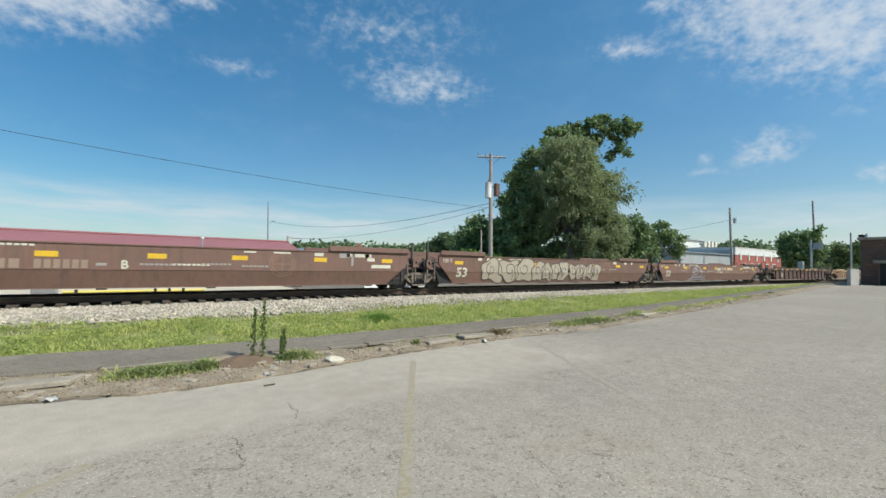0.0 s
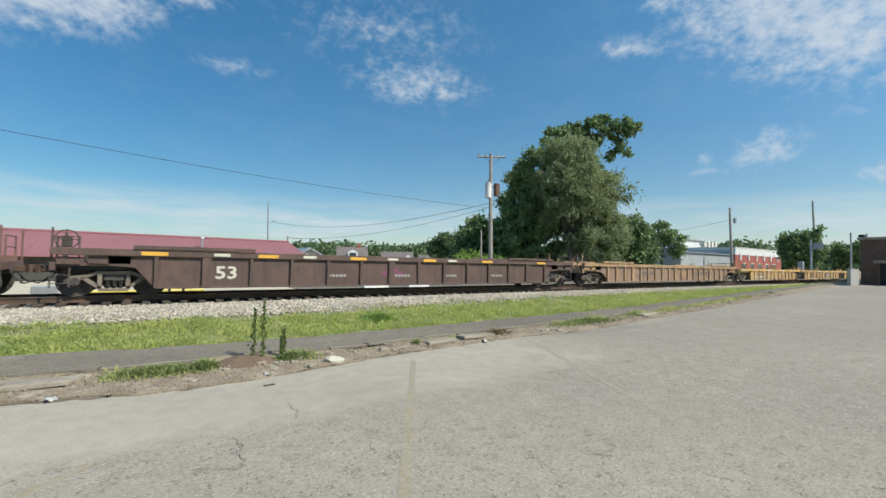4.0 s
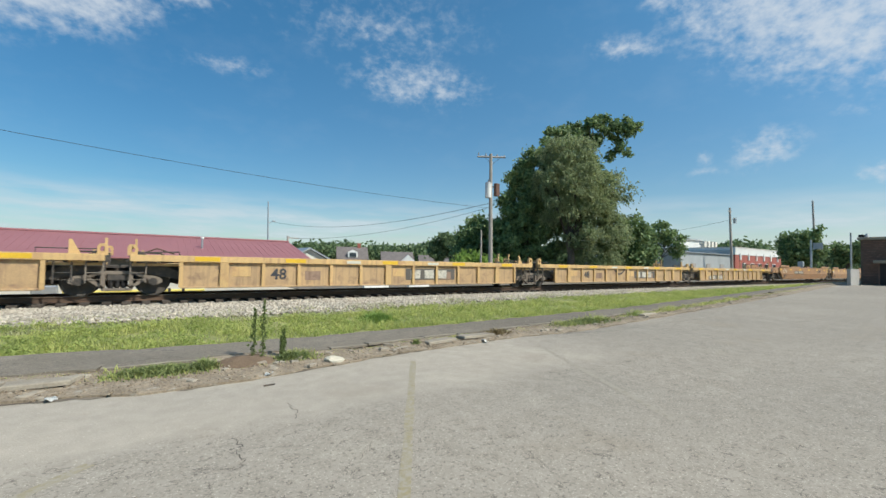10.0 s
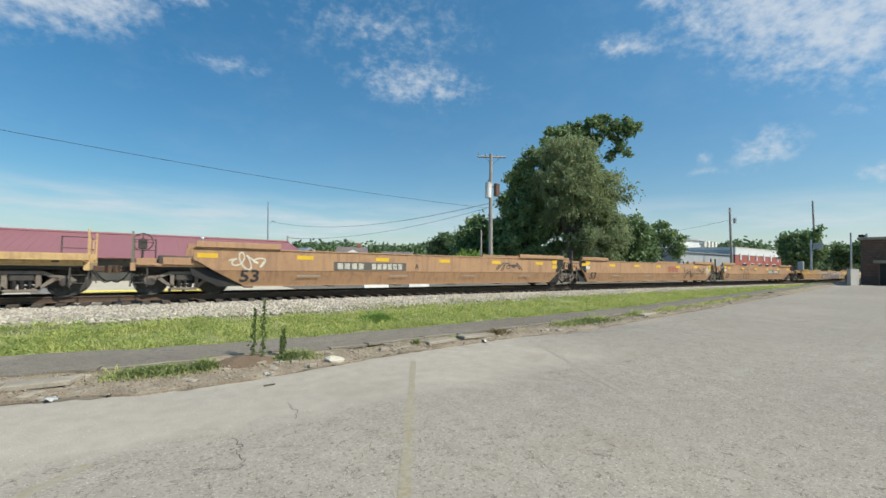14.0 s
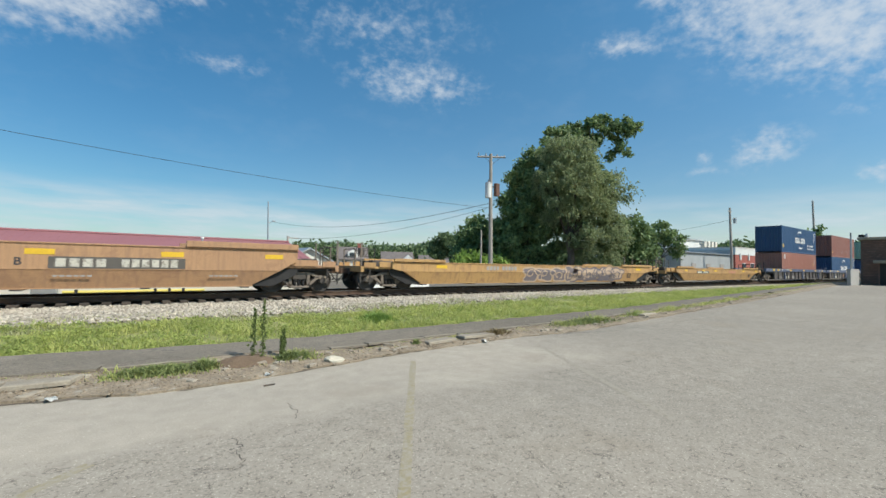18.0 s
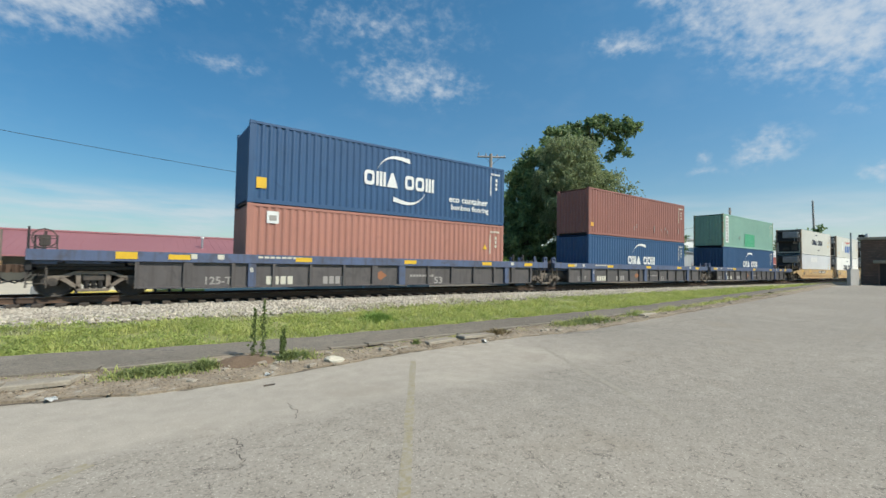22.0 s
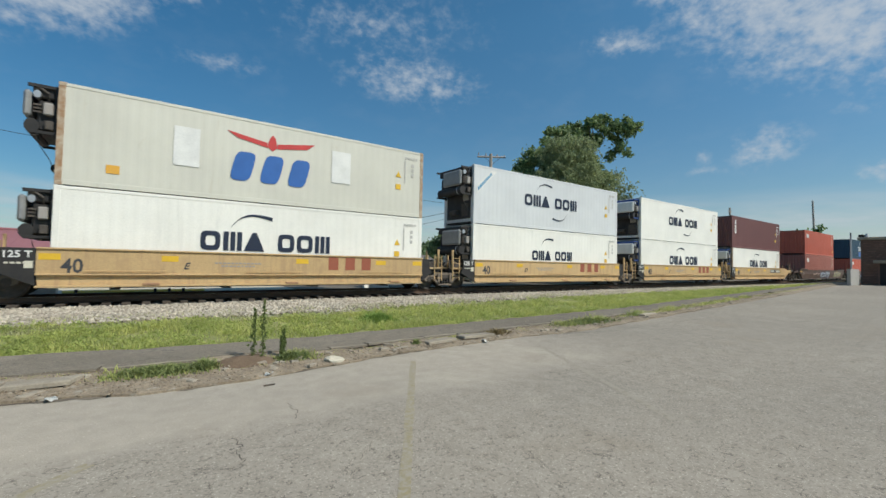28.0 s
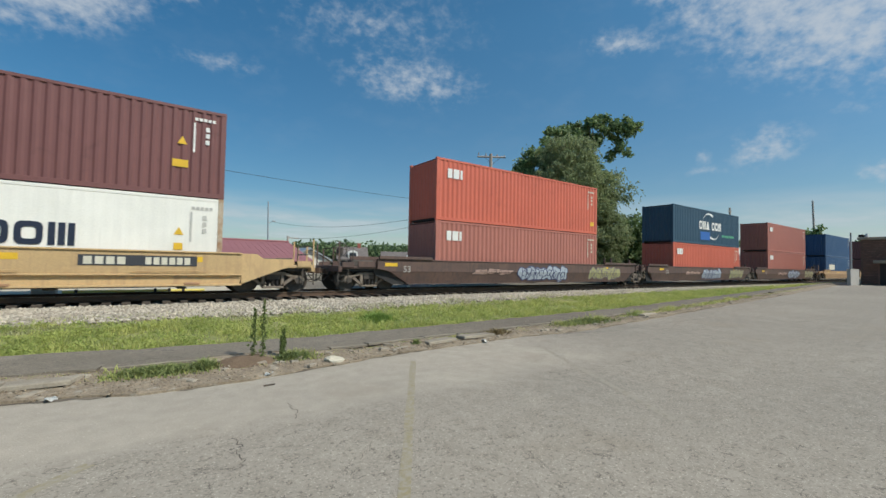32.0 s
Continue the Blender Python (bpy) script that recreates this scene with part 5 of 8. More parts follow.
# car of three blue and grey ribbed wells with containers
EB = (299.5, 321.7, 341.9, 363.5)
for i in range(3):
    a, b = EB[i], EB[i + 1]
    L = b - a
    u = well_unit("faded blue well car with sooty grey ribbed sides", a, L, "ribbed", "coupler" if i == 0 else "shared", "coupler" if i == 2 else "shared", 1.40, P_BLUE, P_GREY, "blue well cars", rib_paint=P_GREY, chord=0.32)
    c = L / 2 + (1.3 if i == 0 else -1.3 if i == 2 else 0)
    stripes(u, [c - 8.6, c - 4.6, c + 0.1, c + 4.6, c + 7.6], FACE, 1.17, 1.33, 0.62)
    stripes(u, [c - 8.0, c - 7.2, c + 6.6], FACE, 1.2, 1.36, 0.2, M_CREAM, "stencil_patch")
    bars(u, c - 5.9, FACE, 1.27, 1.6, 0.07, 8, M_CREAM)
    for k, x in enumerate((c - 5.6, c - 3.5)):
        bars(u, x, FACE + 0.095, 0.33, 1.0, 0.30, 4, M_CREAM if k == 0 else M_GREYMK)
    lettering("53", 0.42, M_GREYMK if i != 2 else M_CREAM, u, c + (1.75, 2.28, 2.4)[i], FACE + 0.095, 0.30, width=1.2)
    bars(u, c + 0.45, FACE + 0.095, 0.6, 1.3, 0.1, 8, M_GREYMK)
    bm = B()
    bm.faces.new([bm.verts.new((c - 1.0 + 0.3 * math.cos(k * 1.5708), FACE + 0.09, 0.66 + 0.2 * math.sin(k * 1.5708))) for k in range(4)])
    part("diamond_emblem", bm, plain("rust_orange_marking", (0.36, 0.15, 0.07)), u)
    part("centre_post", box(B(), c - 0.16, c + 0.16, -HALF - 0.012, -HALF + 0.1, 0.25, 1.07, 0.005), P_BLUE, u)
    for d in (-6.1, 6.3):
        part("centre_post", box(B(), c + d - 0.13, c + d + 0.13, -HALF - 0.012, -HALF + 0.1, 0.25, 1.07, 0.005), P_BLUE, u)
    lettering("A" if i == 2 else "B" if i == 0 else "C", 0.22, M_CREAM, u, c - 6.18, FACE - 0.012, 0.78)
    lettering("125-T", 0.36, M_GREYMK, u, c - 7.6, FACE + 0.095, 0.36)
    if i != 1:
        x = 2.46 if i == 0 else L - 3.0
        plate(u, x, x + 0.54, FACE - 0.004, 1.16, 1.38, M_YEL, "reflector", "large yellow reflector")

# car of five clean yellow wells with refrigerated containers
FB = (363.5, 381.2, 397.0, 412.6, 428.3, 446.1)
for i in range(5):
    a, b = FB[i], FB[i + 1]
    L = b - a
    u = well_unit("clean yellow forty foot well car with black end panels", a, L, "fresh", "coupler" if i == 0 else "shared", "coupler" if i == 4 else "shared", 1.44, P_FRESH, group="clean yellow well cars",
                  wl=3.1 if i == 0 else 1.55, wr=3.1 if i == 4 else 1.55)
    w0 = 3.1 if i == 0 else 1.55
    stripes(u, [w0 + 0.05, w0 + 2.9, w0 + 7.1, w0 + 10.4, L - 2.05 if i < 4 else w0 + 11.5], FACE, 1.10, 1.28, 0.46)
    lettering("40", 0.58, M_INK, u, w0 + 0.52, FACE, 0.74, width=0.85)
    bars(u, w0 + 4.4, FACE, 1.05, 1.5, 0.05, 12, M_GREYMK)
    bars(u, w0 + 4.6, FACE, 0.95, 1.1, 0.05, 9, M_GREYMK)
    if i > 0:
        lettering("125 T", 0.26, M_WHITE, u, w0 - 0.70, FACE + 0.012, 1.16)
        bars(u, w0 - 0.64, FACE + 0.016, 0.98, 0.5, 0.05, 4, M_CREAM)
        plate(u, w0 - 0.24, w0 - 0.06, FACE + 0.016, 0.86, 1.06, M_CREAM, "stencil_patch")
    lettering("EDCB"[i - 1] if i else "A", 0.3, M_INK, u, w0 + 3.5, FACE, 0.86, slant=0.3)
    if i in (0, 4):
        x = w0 + (6.6 if i == 0 else 8.8)
        plate(u, x, x + 3.0, FACE - 0.006, 0.96, 1.28, M_INK, "number_board", "black board for a stencilled number")
        bars(u, x + 0.12, FACE - 0.012, 1.0, 1.05, 0.23, 4, M_CREAM)
        bars(u, x + 1.6, FACE - 0.012, 1.0, 1.25, 0.23, 6, M_CREAM)
    else:
        bars(u, w0 + 8.35, FACE, 0.87, 2.1, 0.5, 3, plain("brick_red_marking", (0.34, 0.10, 0.055)), gap=0.42, label="plain red blocks of a large emblem")

# brown graffitied wells with red containers, and what follows them
GB = ((446.1, 468.8, "coupler", "shared"), (468.8, 489.0, "shared", "shared"), (489.0, 511.0, "shared", "coupler"))
for i, (a, b, l_, r_) in enumerate(GB):
    L = b - a
    u = well_unit("dark brown well car with blue and yellow graffiti", a, L, "low", l_, r_, 1.34, P_DKBROWN, group="graffitied brown well cars")
    stripes(u, [2.5, L - 4.6], FACE, 1.05, 1.2, 0.6)
    lettering("53", 0.4, M_GREYMK, u, 3.4, FACE, 0.8)
    throw_up(u, L * 0.47, L * 0.64, 0.36, 1.2, 6, P_GRAFW, plain("blue_spray_line", (0.07, 0.08, 0.16)), 40 + i, lw=0.06)
    throw_up(u, L * 0.74, L * 0.88, 0.4, 1.2, 5, plain("yellow_green_spray", (0.38, 0.36, 0.17)), P_GRAFG, 50 + i, lw=0.05)
    throw_up(u, L * 0.33, L * 0.44, 0.7, 1.0, 3, plain("pink_spray", (0.45, 0.30, 0.25)), P_GRAFL, 60 + i, lw=0.03)
for a, b, l_, r_ in ((511.0, 532.0, "coupler", "shared"), (532.0, 553.0, "shared", "coupler")):
    u = well_unit("dusty yellow well car carrying containers", a, b - a, "low", l_, r_, 1.3, P_MUD, group="far yellow well cars")
    stripes(u, [4.0, 9.0, 14.0], FACE, 1.05, 1.2, 0.6)


# ---- containers ----
CL, CW, CH = 12.55, 2.53, 3.0
BASE = 0.27                    # floor of the well over the rail


def paint_of(name, c, dark=0.72, rusty=(0.20, 0.10, 0.06)):
    return mat(name, c, tuple(v * 0.9 for v in c), scale=0.5, rough=0.55, bump=0.04, fine=25, wear=tuple(v * dark for v in c), wear_at=(0.58, 0.78), streak=tuple(v * 0.8 for v in c), streak_at=(0.58, 0.85), grain=0.08)


C_BLUE = paint_of("blue_container_paint", (0.035, 0.092, 0.195))
C_TEAL = paint_of("dark_teal_container_paint", (0.03, 0.075, 0.12))
C_RUST = paint_of("terracotta_container_paint", (0.43, 0.195, 0.145))
C_BROWN = paint_of("brown_container_paint", (0.30, 0.125, 0.095))
C_MAROON = paint_of("maroon_container_paint", (0.185, 0.075, 0.07))
C_RED = paint_of("red_container_paint", (0.60, 0.14, 0.085))
C_BRICK = paint_of("faded_red_container_paint", (0.44, 0.165, 0.125))
C_GREEN = paint_of("pale_green_container_paint", (0.265, 0.44, 0.345))
C_WHITE = paint_of("white_container_paint", (0.88, 0.855, 0.78), 0.9)
C_GREYW = paint_of("grey_white_container_paint", (0.68, 0.69, 0.69), 0.9)
C_OLD = mat("yellowed_white_paint", (0.66, 0.64, 0.55), (0.60, 0.58, 0.50), scale=0.5, rough=0.6, bump=0.05, wear=(0.50, 0.44, 0.33), wear_at=(0.62, 0.8), streak=(0.55, 0.50, 0.40), streak_at=(0.6, 0.85), grain=0.08)
M_RUSTY = mat("rust_edge", (0.34, 0.20, 0.11), (0.50, 0.42, 0.32), scale=4, rough=0.85)
CAST = {}
CBOX = {}


def corrugated(x0, x1, y, depth, z0, z1, pitch):
    """A corrugated sheet in the plane y: flat crest, slope, flat trough, slope."""
    bm = B()
    n = max(int(round((x1 - x0) / pitch)), 1)
    p = (x1 - x0) / n
    xs = []
    for i in range(n):
        a = x0 + i * p
        xs += [(a, 0), (a + 0.27 * p, 0), (a + 0.5 * p, 1), (a + 0.77 * p, 1)]
    xs.append((x1, 0))
    lo = [bm.verts.new((x, y + depth * k, z0)) for x, k in xs]
    hi = [bm.verts.new((x, y + depth * k, z1)) for x, k in xs]
    for i in range(len(xs) - 1):
        bm.faces.new((lo[i], lo[i + 1], hi[i + 1], hi[i]))
    return bm


def container(label, x, level, paint, height=CH, trim=None, group="shipping containers", z=None, smooth=False):
    """A forty foot container; level 0 lies in the well and 1 on top of it. Meshes are shared by paint and height."""
    z = BASE + level * (CH + 0.01) if z is None else z
    u = rolls(thing("shipping_container", label, "container", group=group), x, YC, RAIL + z)
    h, w, L = height, CW / 2, CL
    key = (paint.name, height, smooth, trim.name if trim else "")
    if key not in CBOX:
        me = []
        tm = trim or paint

        def keep(name, bm, m):
            me.append((name, mesh_of(name, bm, m), m))
        for s in (-1, 1):
            if smooth:
                keep("side_panel", corrugated(0.16, L - 0.16, s * (w - 0.012), 0.0022 * -s, 0.16, h - 0.11, 0.30), paint)
            else:
                keep("side_panel", corrugated(0.16, L - 0.16, s * (w - 0.008), 0.036 * -s, 0.16, h - 0.11, 0.278), paint)
            keep("top_rail", box(B(), 0.16, L - 0.16, s * w - 0.06 if s > 0 else -w, s * w if s > 0 else -w + 0.06, h - 0.11, h - 0.012, 0.006), paint)
            keep("bottom_rail", box(B(), 0.16, L - 0.16, s * w - 0.10 if s > 0 else -w, s * w if s > 0 else -w + 0.10, 0.012, 0.16, 0.006), paint)
            for x_ in (0.0, L - 0.16):
                keep("corner_post", box(B(), x_, x_ + 0.16, min(s * w, s * (w - 0.15)), max(s * w, s * (w - 0.15)), 0.118, h - 0.118, 0.008), tm)
        bm = B()
        n = 42
        for i in range(n):
            a = 0.16 + (L - 0.32) * i / n
            box(bm, a, a + (L - 0.32) / n * 0.55, -w + 0.06, w - 0.06, h - 0.03, h - 0.012)
        box(bm, 0.1, L - 0.1, -w + 0.05, w - 0.05, h - 0.05, h - 0.03)
        keep("roof", bm, paint)
        keep("floor_frame", box(B(), 0.1, L - 0.1, -w + 0.1, w - 0.1, 0.05, 0.12), M_BLACK)
        bm = corrugated(-w + 0.15, w - 0.15, 0.02, 0.045, 0.13, h - 0.12, 0.24)
        bmesh.ops.rotate(bm, verts=bm.verts, cent=(0, 0, 0), matrix=Matrix.Rotation(-math.pi / 2, 3, "Z"))
        keep("end_wall", bm, paint)
        for s in (-1, 1):
            keep("door", box(B(), L - 0.07, L - 0.02, min(s * 0.01, s * (w - 0.15)), max(s * 0.01, s * (w - 0.15)), 0.13, h - 0.12, 0.01), paint)
            for yy in (0.3, 0.8):
                keep("locking_bar", tube(B(), (L + 0.01, s * yy, 0.14), (L + 0.01, s * yy, h - 0.13), 0.02, n=6), M_GALV)
        CBOX[key] = me
        CAST[key] = mesh_of("corner_casting", box(B(), -0.09, 0.09, -0.082, 0.082, 0, 0.118, 0.008), tm)
    door = None
    for name, me, m in CBOX[key]:
        p = part(name, me, m, u if name != "locking_bar" else door)
        if name == "door":
            door = p
    for x_ in (0.088, L - 0.088):
        for yy in (-w + 0.081, w - 0.081):
            for zz in (0.0, h - 0.118):
                at(part("corner_casting", CAST[key], M_IRON, u), x_, yy, zz)
    return u


CF = -CW / 2 - 0.002     # near face of a container


def stack_marks(u, h, material, yellow=True):
    """Small number bars beside the doors, a weight table and a warning label."""
    bars(u, CL - 0.95, CF, h - 0.42, 0.65, 0.10, 5, material)
    for k in range(3):
        plate(u, CL - 0.62, CL - 0.5, CF, h - 0.75 - 0.22 * k, h - 0.60 - 0.22 * k, material, "marking")
    part("marking", box(B(), CL - 0.98, CL - 0.92, CF - 0.004, CF, h - 1.5, h - 0.5), material, u)
    if yellow:
        bm = B()
        bm.faces.new([bm.verts.new(p) for p in ((CL - 1.43, CF - 0.004, h - 1.28), (CL - 1.15, CF - 0.004, h - 1.28), (CL - 1.29, CF - 0.004, h - 1.02))])
        part("warning_label", bm, M_YEL, u, "yellow triangular warning label")


def swoosh(u, tail, head, material, w=0.15, bulge=0.20):
    """A crescent that swells from a thin tail to a blunt head."""
    bm = B()
    n = 16
    a, d = Vector((tail[0], 0, tail[1])), Vector((head[0] - tail[0], 0, head[1] - tail[1]))
    q = Vector((-d.z, 0, d.x)) * (1 if d.x > 0 else -1)
    if bulge < 0:
        q = -q
    rows_ = []
    for i in range(n + 1):
        k = i / n
        p = a + d * k + q * abs(bulge) * math.sin(math.pi * k ** 0.85)
        t = q.normalized() * (0.012 + w * k ** 1.2) * (1 if i < n else 0.8)
        shift = d.normalized() * (-0.05 if i == n else 0)
        rows_.append((bm.verts.new((p.x, CF - 0.004, p.z)), bm.verts.new((p.x - t.x + shift.x, CF - 0.004, p.z - t.z + shift.z))))
    for p, q_ in zip(rows_, rows_[1:]):
        bm.faces.new((p[0], q_[0], q_[1], p[1]))
    part("swoosh", bm, material, u, "plain curved swoosh of an emblem")


def flat_shape(outline, hole=None):
    """A thin plain shape on the near face of a container; with a hole it is a ring."""
    bm = B()
    y = CF - 0.005
    a = [bm.verts.new((x, y, z)) for x, z in outline]
    if hole is None:
        bm.faces.new(a)
    else:
        b = [bm.verts.new((x, y, z)) for x, z in hole]
        for k in range(len(a)):
            bm.faces.new((a[k], a[(k + 1) % len(a)], b[(k + 1) % len(a)], b[k]))
    return bm


def rounded(x, z, w, h, n=20, p=4.0):
    """A rounded rectangle as a superellipse."""
    out = []
    for k in range(n):
        c, s = math.cos(k * 2 * math.pi / n), math.sin(k * 2 * math.pi / n)
        out.append((x + w / 2 + w / 2 * math.copysign(abs(c) ** (2 / p), c), z + h / 2 + h / 2 * math.copysign(abs(s) ** (2 / p), s)))
    return out


def emblem_blocks(u, x, z, w, h, material, split=True):
    """A company emblem as plain shapes: rounded rings, bars and triangles."""
    step = w / (6.6 if split else 3)
    xx = x
    for i, kind in enumerate(("ring", "bars", "triangle", "ring", "ring", "bars") if split else ("block", "block", "block")):
        if split and i == 3:
            xx += step * 0.6
        t = step * 0.86
        if kind == "ring":
            bm = flat_shape(rounded(xx, z, t, h), rounded(xx + t * 0.25, z + h * 0.24, t * 0.5, h * 0.52))
        elif kind == "triangle":
            bm = flat_shape(((xx - t * 0.08, z), (xx + t * 1.08, z), (xx + t * 0.62, z + h), (xx + t * 0.38, z + h)))
        elif kind == "block":
            bm = flat_shape([(a + 0.22 * (b - z) - 0.1, b) for a, b in rounded(xx + t * 0.1, z + h * 0.06, t * 0.8, h * 0.88)])
        else:
            for k in (0.0, 0.36, 0.72):
                part("emblem", flat_shape(((xx + k * t, z), (xx + (k + 0.26) * t, z), (xx + (k + 0.26) * t, z + h), (xx + k * t, z + h))), material, u, "plain bar of a company emblem")
            bm = None
        if bm:
            part("emblem", bm, material, u, "plain shape of a company emblem")
        xx += step


def genset(x, level, white, accent=None):
    """A clip-on generator hung on the upper front of a refrigerated container."""
    accent = accent or M_BLACK
    g = rolls(thing("generator_set", "clip-on generator with pale grey panels and dark machinery" if accent is M_BLACK else "clip-on generator with blue frame and pale grey panels", "generator", group="generator sets"), x, YC, RAIL + BASE + level * (CH + 0.01))
    z = 1.42
    for yy in (-1.10, 1.03):
        part("frame_post", box(B(), -0.10, -0.01, yy, yy + 0.07, z - 0.05, z + 1.45, 0.01), accent, g)
        part("top_beam", box(B(), -0.86, -0.01, yy, yy + 0.07, z + 1.33, z + 1.43, 0.01), accent, g)
        part("bottom_beam", box(B(), -0.80, -0.01, yy, yy + 0.07, z + 0.0, z + 0.09, 0.01), accent, g)
    part("engine_housing", box(B(), -0.60, -0.03, -0.98, 0.95, z + 0.10, z + 1.02, 0.06), M_BLACK, g)
    part("radiator", box(B(), -0.74, -0.12, -1.02, 0.95, z + 1.06, z + 1.40, 0.04), accent, g)
    tank = part("fuel_tank", tube(B(), (-0.72, -1.06, z + 0.22), (-0.72, 0.9, z + 0.22), 0.21, n=14), M_BLACK, g)
    part("strap", tube(B(), (-0.72, -0.8, z + 0.22), (-0.72, -0.74, z + 0.22), 0.217, n=14), M_GALV, tank)
    part("outer_panel", box(B(), -0.98, -0.76, -1.08, 0.4, z + 0.48, z + 1.24, 0.07), white, g, "pale grey painted outer panel")
    part("control_box", box(B(), -0.42, -0.14, -1.13, -0.7, z + 0.56, z + 0.92, 0.03), M_GREYMK, g)
    part("battery_box", box(B(), -0.36, -0.12, -1.12, -0.6, z + 0.14, z + 0.40, 0.02), M_IRON, g)
    for zz in (0.62, 0.72, 0.82):
        part("louvre", box(B(), -0.70, -0.47, -1.05, -1.0, z + zz, z + zz + 0.05), M_IRON, g)
    part("air_cleaner", tube(B(), (-0.60, -1.1, z + 1.14), (-0.60, -0.7, z + 1.14), 0.11, n=12), M_GALV, g)
    part("exhaust_pipe", path_tube(B(), [(-0.3, -0.9, z + 1.0), (-0.3, -1.06, z + 1.2), (-0.5, -1.06, z + 1.32), (-0.72, -1.0, z + 1.32)], 0.04, 8), M_IRON, g)
    part("drain_hose", path_tube(B(), [(-0.6, -0.9, z), (-0.5, -0.9, z - 0.3), (-0.2, -1.0, z - 0.7), (-0.05, -1.05, z - 1.0)], 0.014, 5), M_BLACK, g)
    for ob in g.children_recursive:
        ob.data.transform(Matrix.Diagonal((0.78, 1, 1, 1)))


# blue well car: three stacks of dry containers
b1 = container("terracotta corrugated shipping container in a blue well car", 305.6, 0, C_RUST)
stack_marks(b1, CH, M_CREAM)
plate(b1, 0.68, 1.10, CF, 2.30, 2.75, M_WHITE, "marking", "white square label")
plate(b1, 0.76, 1.02, CF - 0.006, 2.40, 2.60, M_GREYMK, "marking")
b2 = container("blue corrugated shipping container with white swoosh emblem", 305.6, 1, C_BLUE)
stack_marks(b2, CH, M_WHITE, False)
emblem_blocks(b2, 4.5, 1.22, 3.62, 0.63, M_WHITE)
swoosh(b2, (5.1, 1.95), (6.7, 2.60), M_WHITE, 0.24)
swoosh(b2, (7.55, 1.13), (5.9, 0.62), M_WHITE, 0.24, -0.20)
plate(b2, 0.28, 0.63, CF, 0.55, 0.95, M_YEL, "warning_label", "yellow square warning label")
lettering("eco container", 0.44, M_WHITE, b2, 8.93, CF, 0.92)
lettering("bamboo flooring", 0.36, M_WHITE, b2, 9.05, CF, 0.56)
b3 = container("blue corrugated shipping container in a blue well car", 325.5, 0, C_BLUE)
emblem_blocks(b3, 4.45, 1.18, 3.6, 0.56, M_WHITE)
swoosh(b3, (5.05, 1.94), (6.7, 2.60), M_WHITE, 0.24)
stack_marks(b3, CH, M_CREAM, False)
b4 = container("brown corrugated shipping container stacked on a blue one", 325.5, 1, C_BROWN)
stack_marks(b4, CH, M_CREAM, False)
plate(b4, 0.22, 0.50, CF, 0.52, 0.77, M_ORNG, "warning_label", "orange square warning label")
for k, x in enumerate((5.2, 5.5, 6.7, 7.9, 8.9, 9.5, 9.8, 11.5)):
    plate(b4, x, x + 0.07, CF, 0.55 + 0.13 * (k % 3), 0.85 + 0.16 * (k % 2), M_GREYMK, "scuff")
b5 = container("blue corrugated shipping container with white swoosh emblem", 345.35, 0, C_BLUE)
emblem_blocks(b5, 4.45, 1.23, 3.6, 0.55, M_WHITE)
swoosh(b5, (5.05, 1.93), (6.65, 2.60), M_WHITE, 0.24)
stack_marks(b5, CH, M_CREAM, False)
b6 = container("pale green corrugated shipping container with a patched side", 345.35, 1, C_GREEN, trim=mat("rusty_green_trim", (0.22, 0.36, 0.24), (0.30, 0.22, 0.13), scale=5, rough=0.8))
plate(b6, 0.50, 1.12, CF, 0.40, 2.83, M_WHITE, "name_board", "white board with dark upright marks")
for k in range(8):
    plate(b6, 0.66, 0.96, CF - 0.006, 0.52 + 0.28 * k, 0.72 + 0.28 * k, M_GREYMK, "marking")
part("repair_patch", corrugated(4.853, 7.355, -CW / 2 + 0.004, 0.036, 0.2, 1.42, 0.278), paint_of("bright_green_patch_paint", (0.085, 0.41, 0.21)), b6, "bright green repainted patch")
stack_marks(b6, CH, M_CREAM, False)
for k in range(5):
    plate(b6, 3.4 + 0.11 * k, 3.46 + 0.11 * k, CF, 0.8 + 0.12 * (k % 3), 1.0 + 0.1 * (k % 2), M_GREYMK, "scuff")

# refrigerated stacks
M_FAINT = plain("faint_grey_marking", (0.55, 0.53, 0.49), 0.7)


def reefer_front(u):
    """The machinery in the front end of a refrigerated container: dark recess, fan, compressor and covers."""
    f = part("cooling_unit", box(B(), -0.006, 0.05, -0.98, 0.98, 0.28, 2.62, 0.01), M_BLACK, u, "dark refrigeration unit in the end wall")
    part("cover", box(B(), -0.05, 0.0, -0.95, -0.2, 1.9, 2.55, 0.02), M_GALV, f)
    part("fan_ring", tube(B(), (-0.05, 0.35, 2.2), (-0.008, 0.35, 2.2), 0.3, n=18), M_GREYMK, f)
    part("control_panel", box(B(), -0.06, 0.0, -0.9, -0.45, 1.2, 1.75, 0.02), M_GREYMK, f)
    part("compressor", tube(B(), (-0.1, -0.1, 0.62), (-0.1, 0.5, 0.62), 0.15, n=12), M_IRON, f)
    part("condenser", box(B(), -0.03, 0.0, -0.85, -0.3, 0.4, 1.05, 0.02), M_IRON, f)


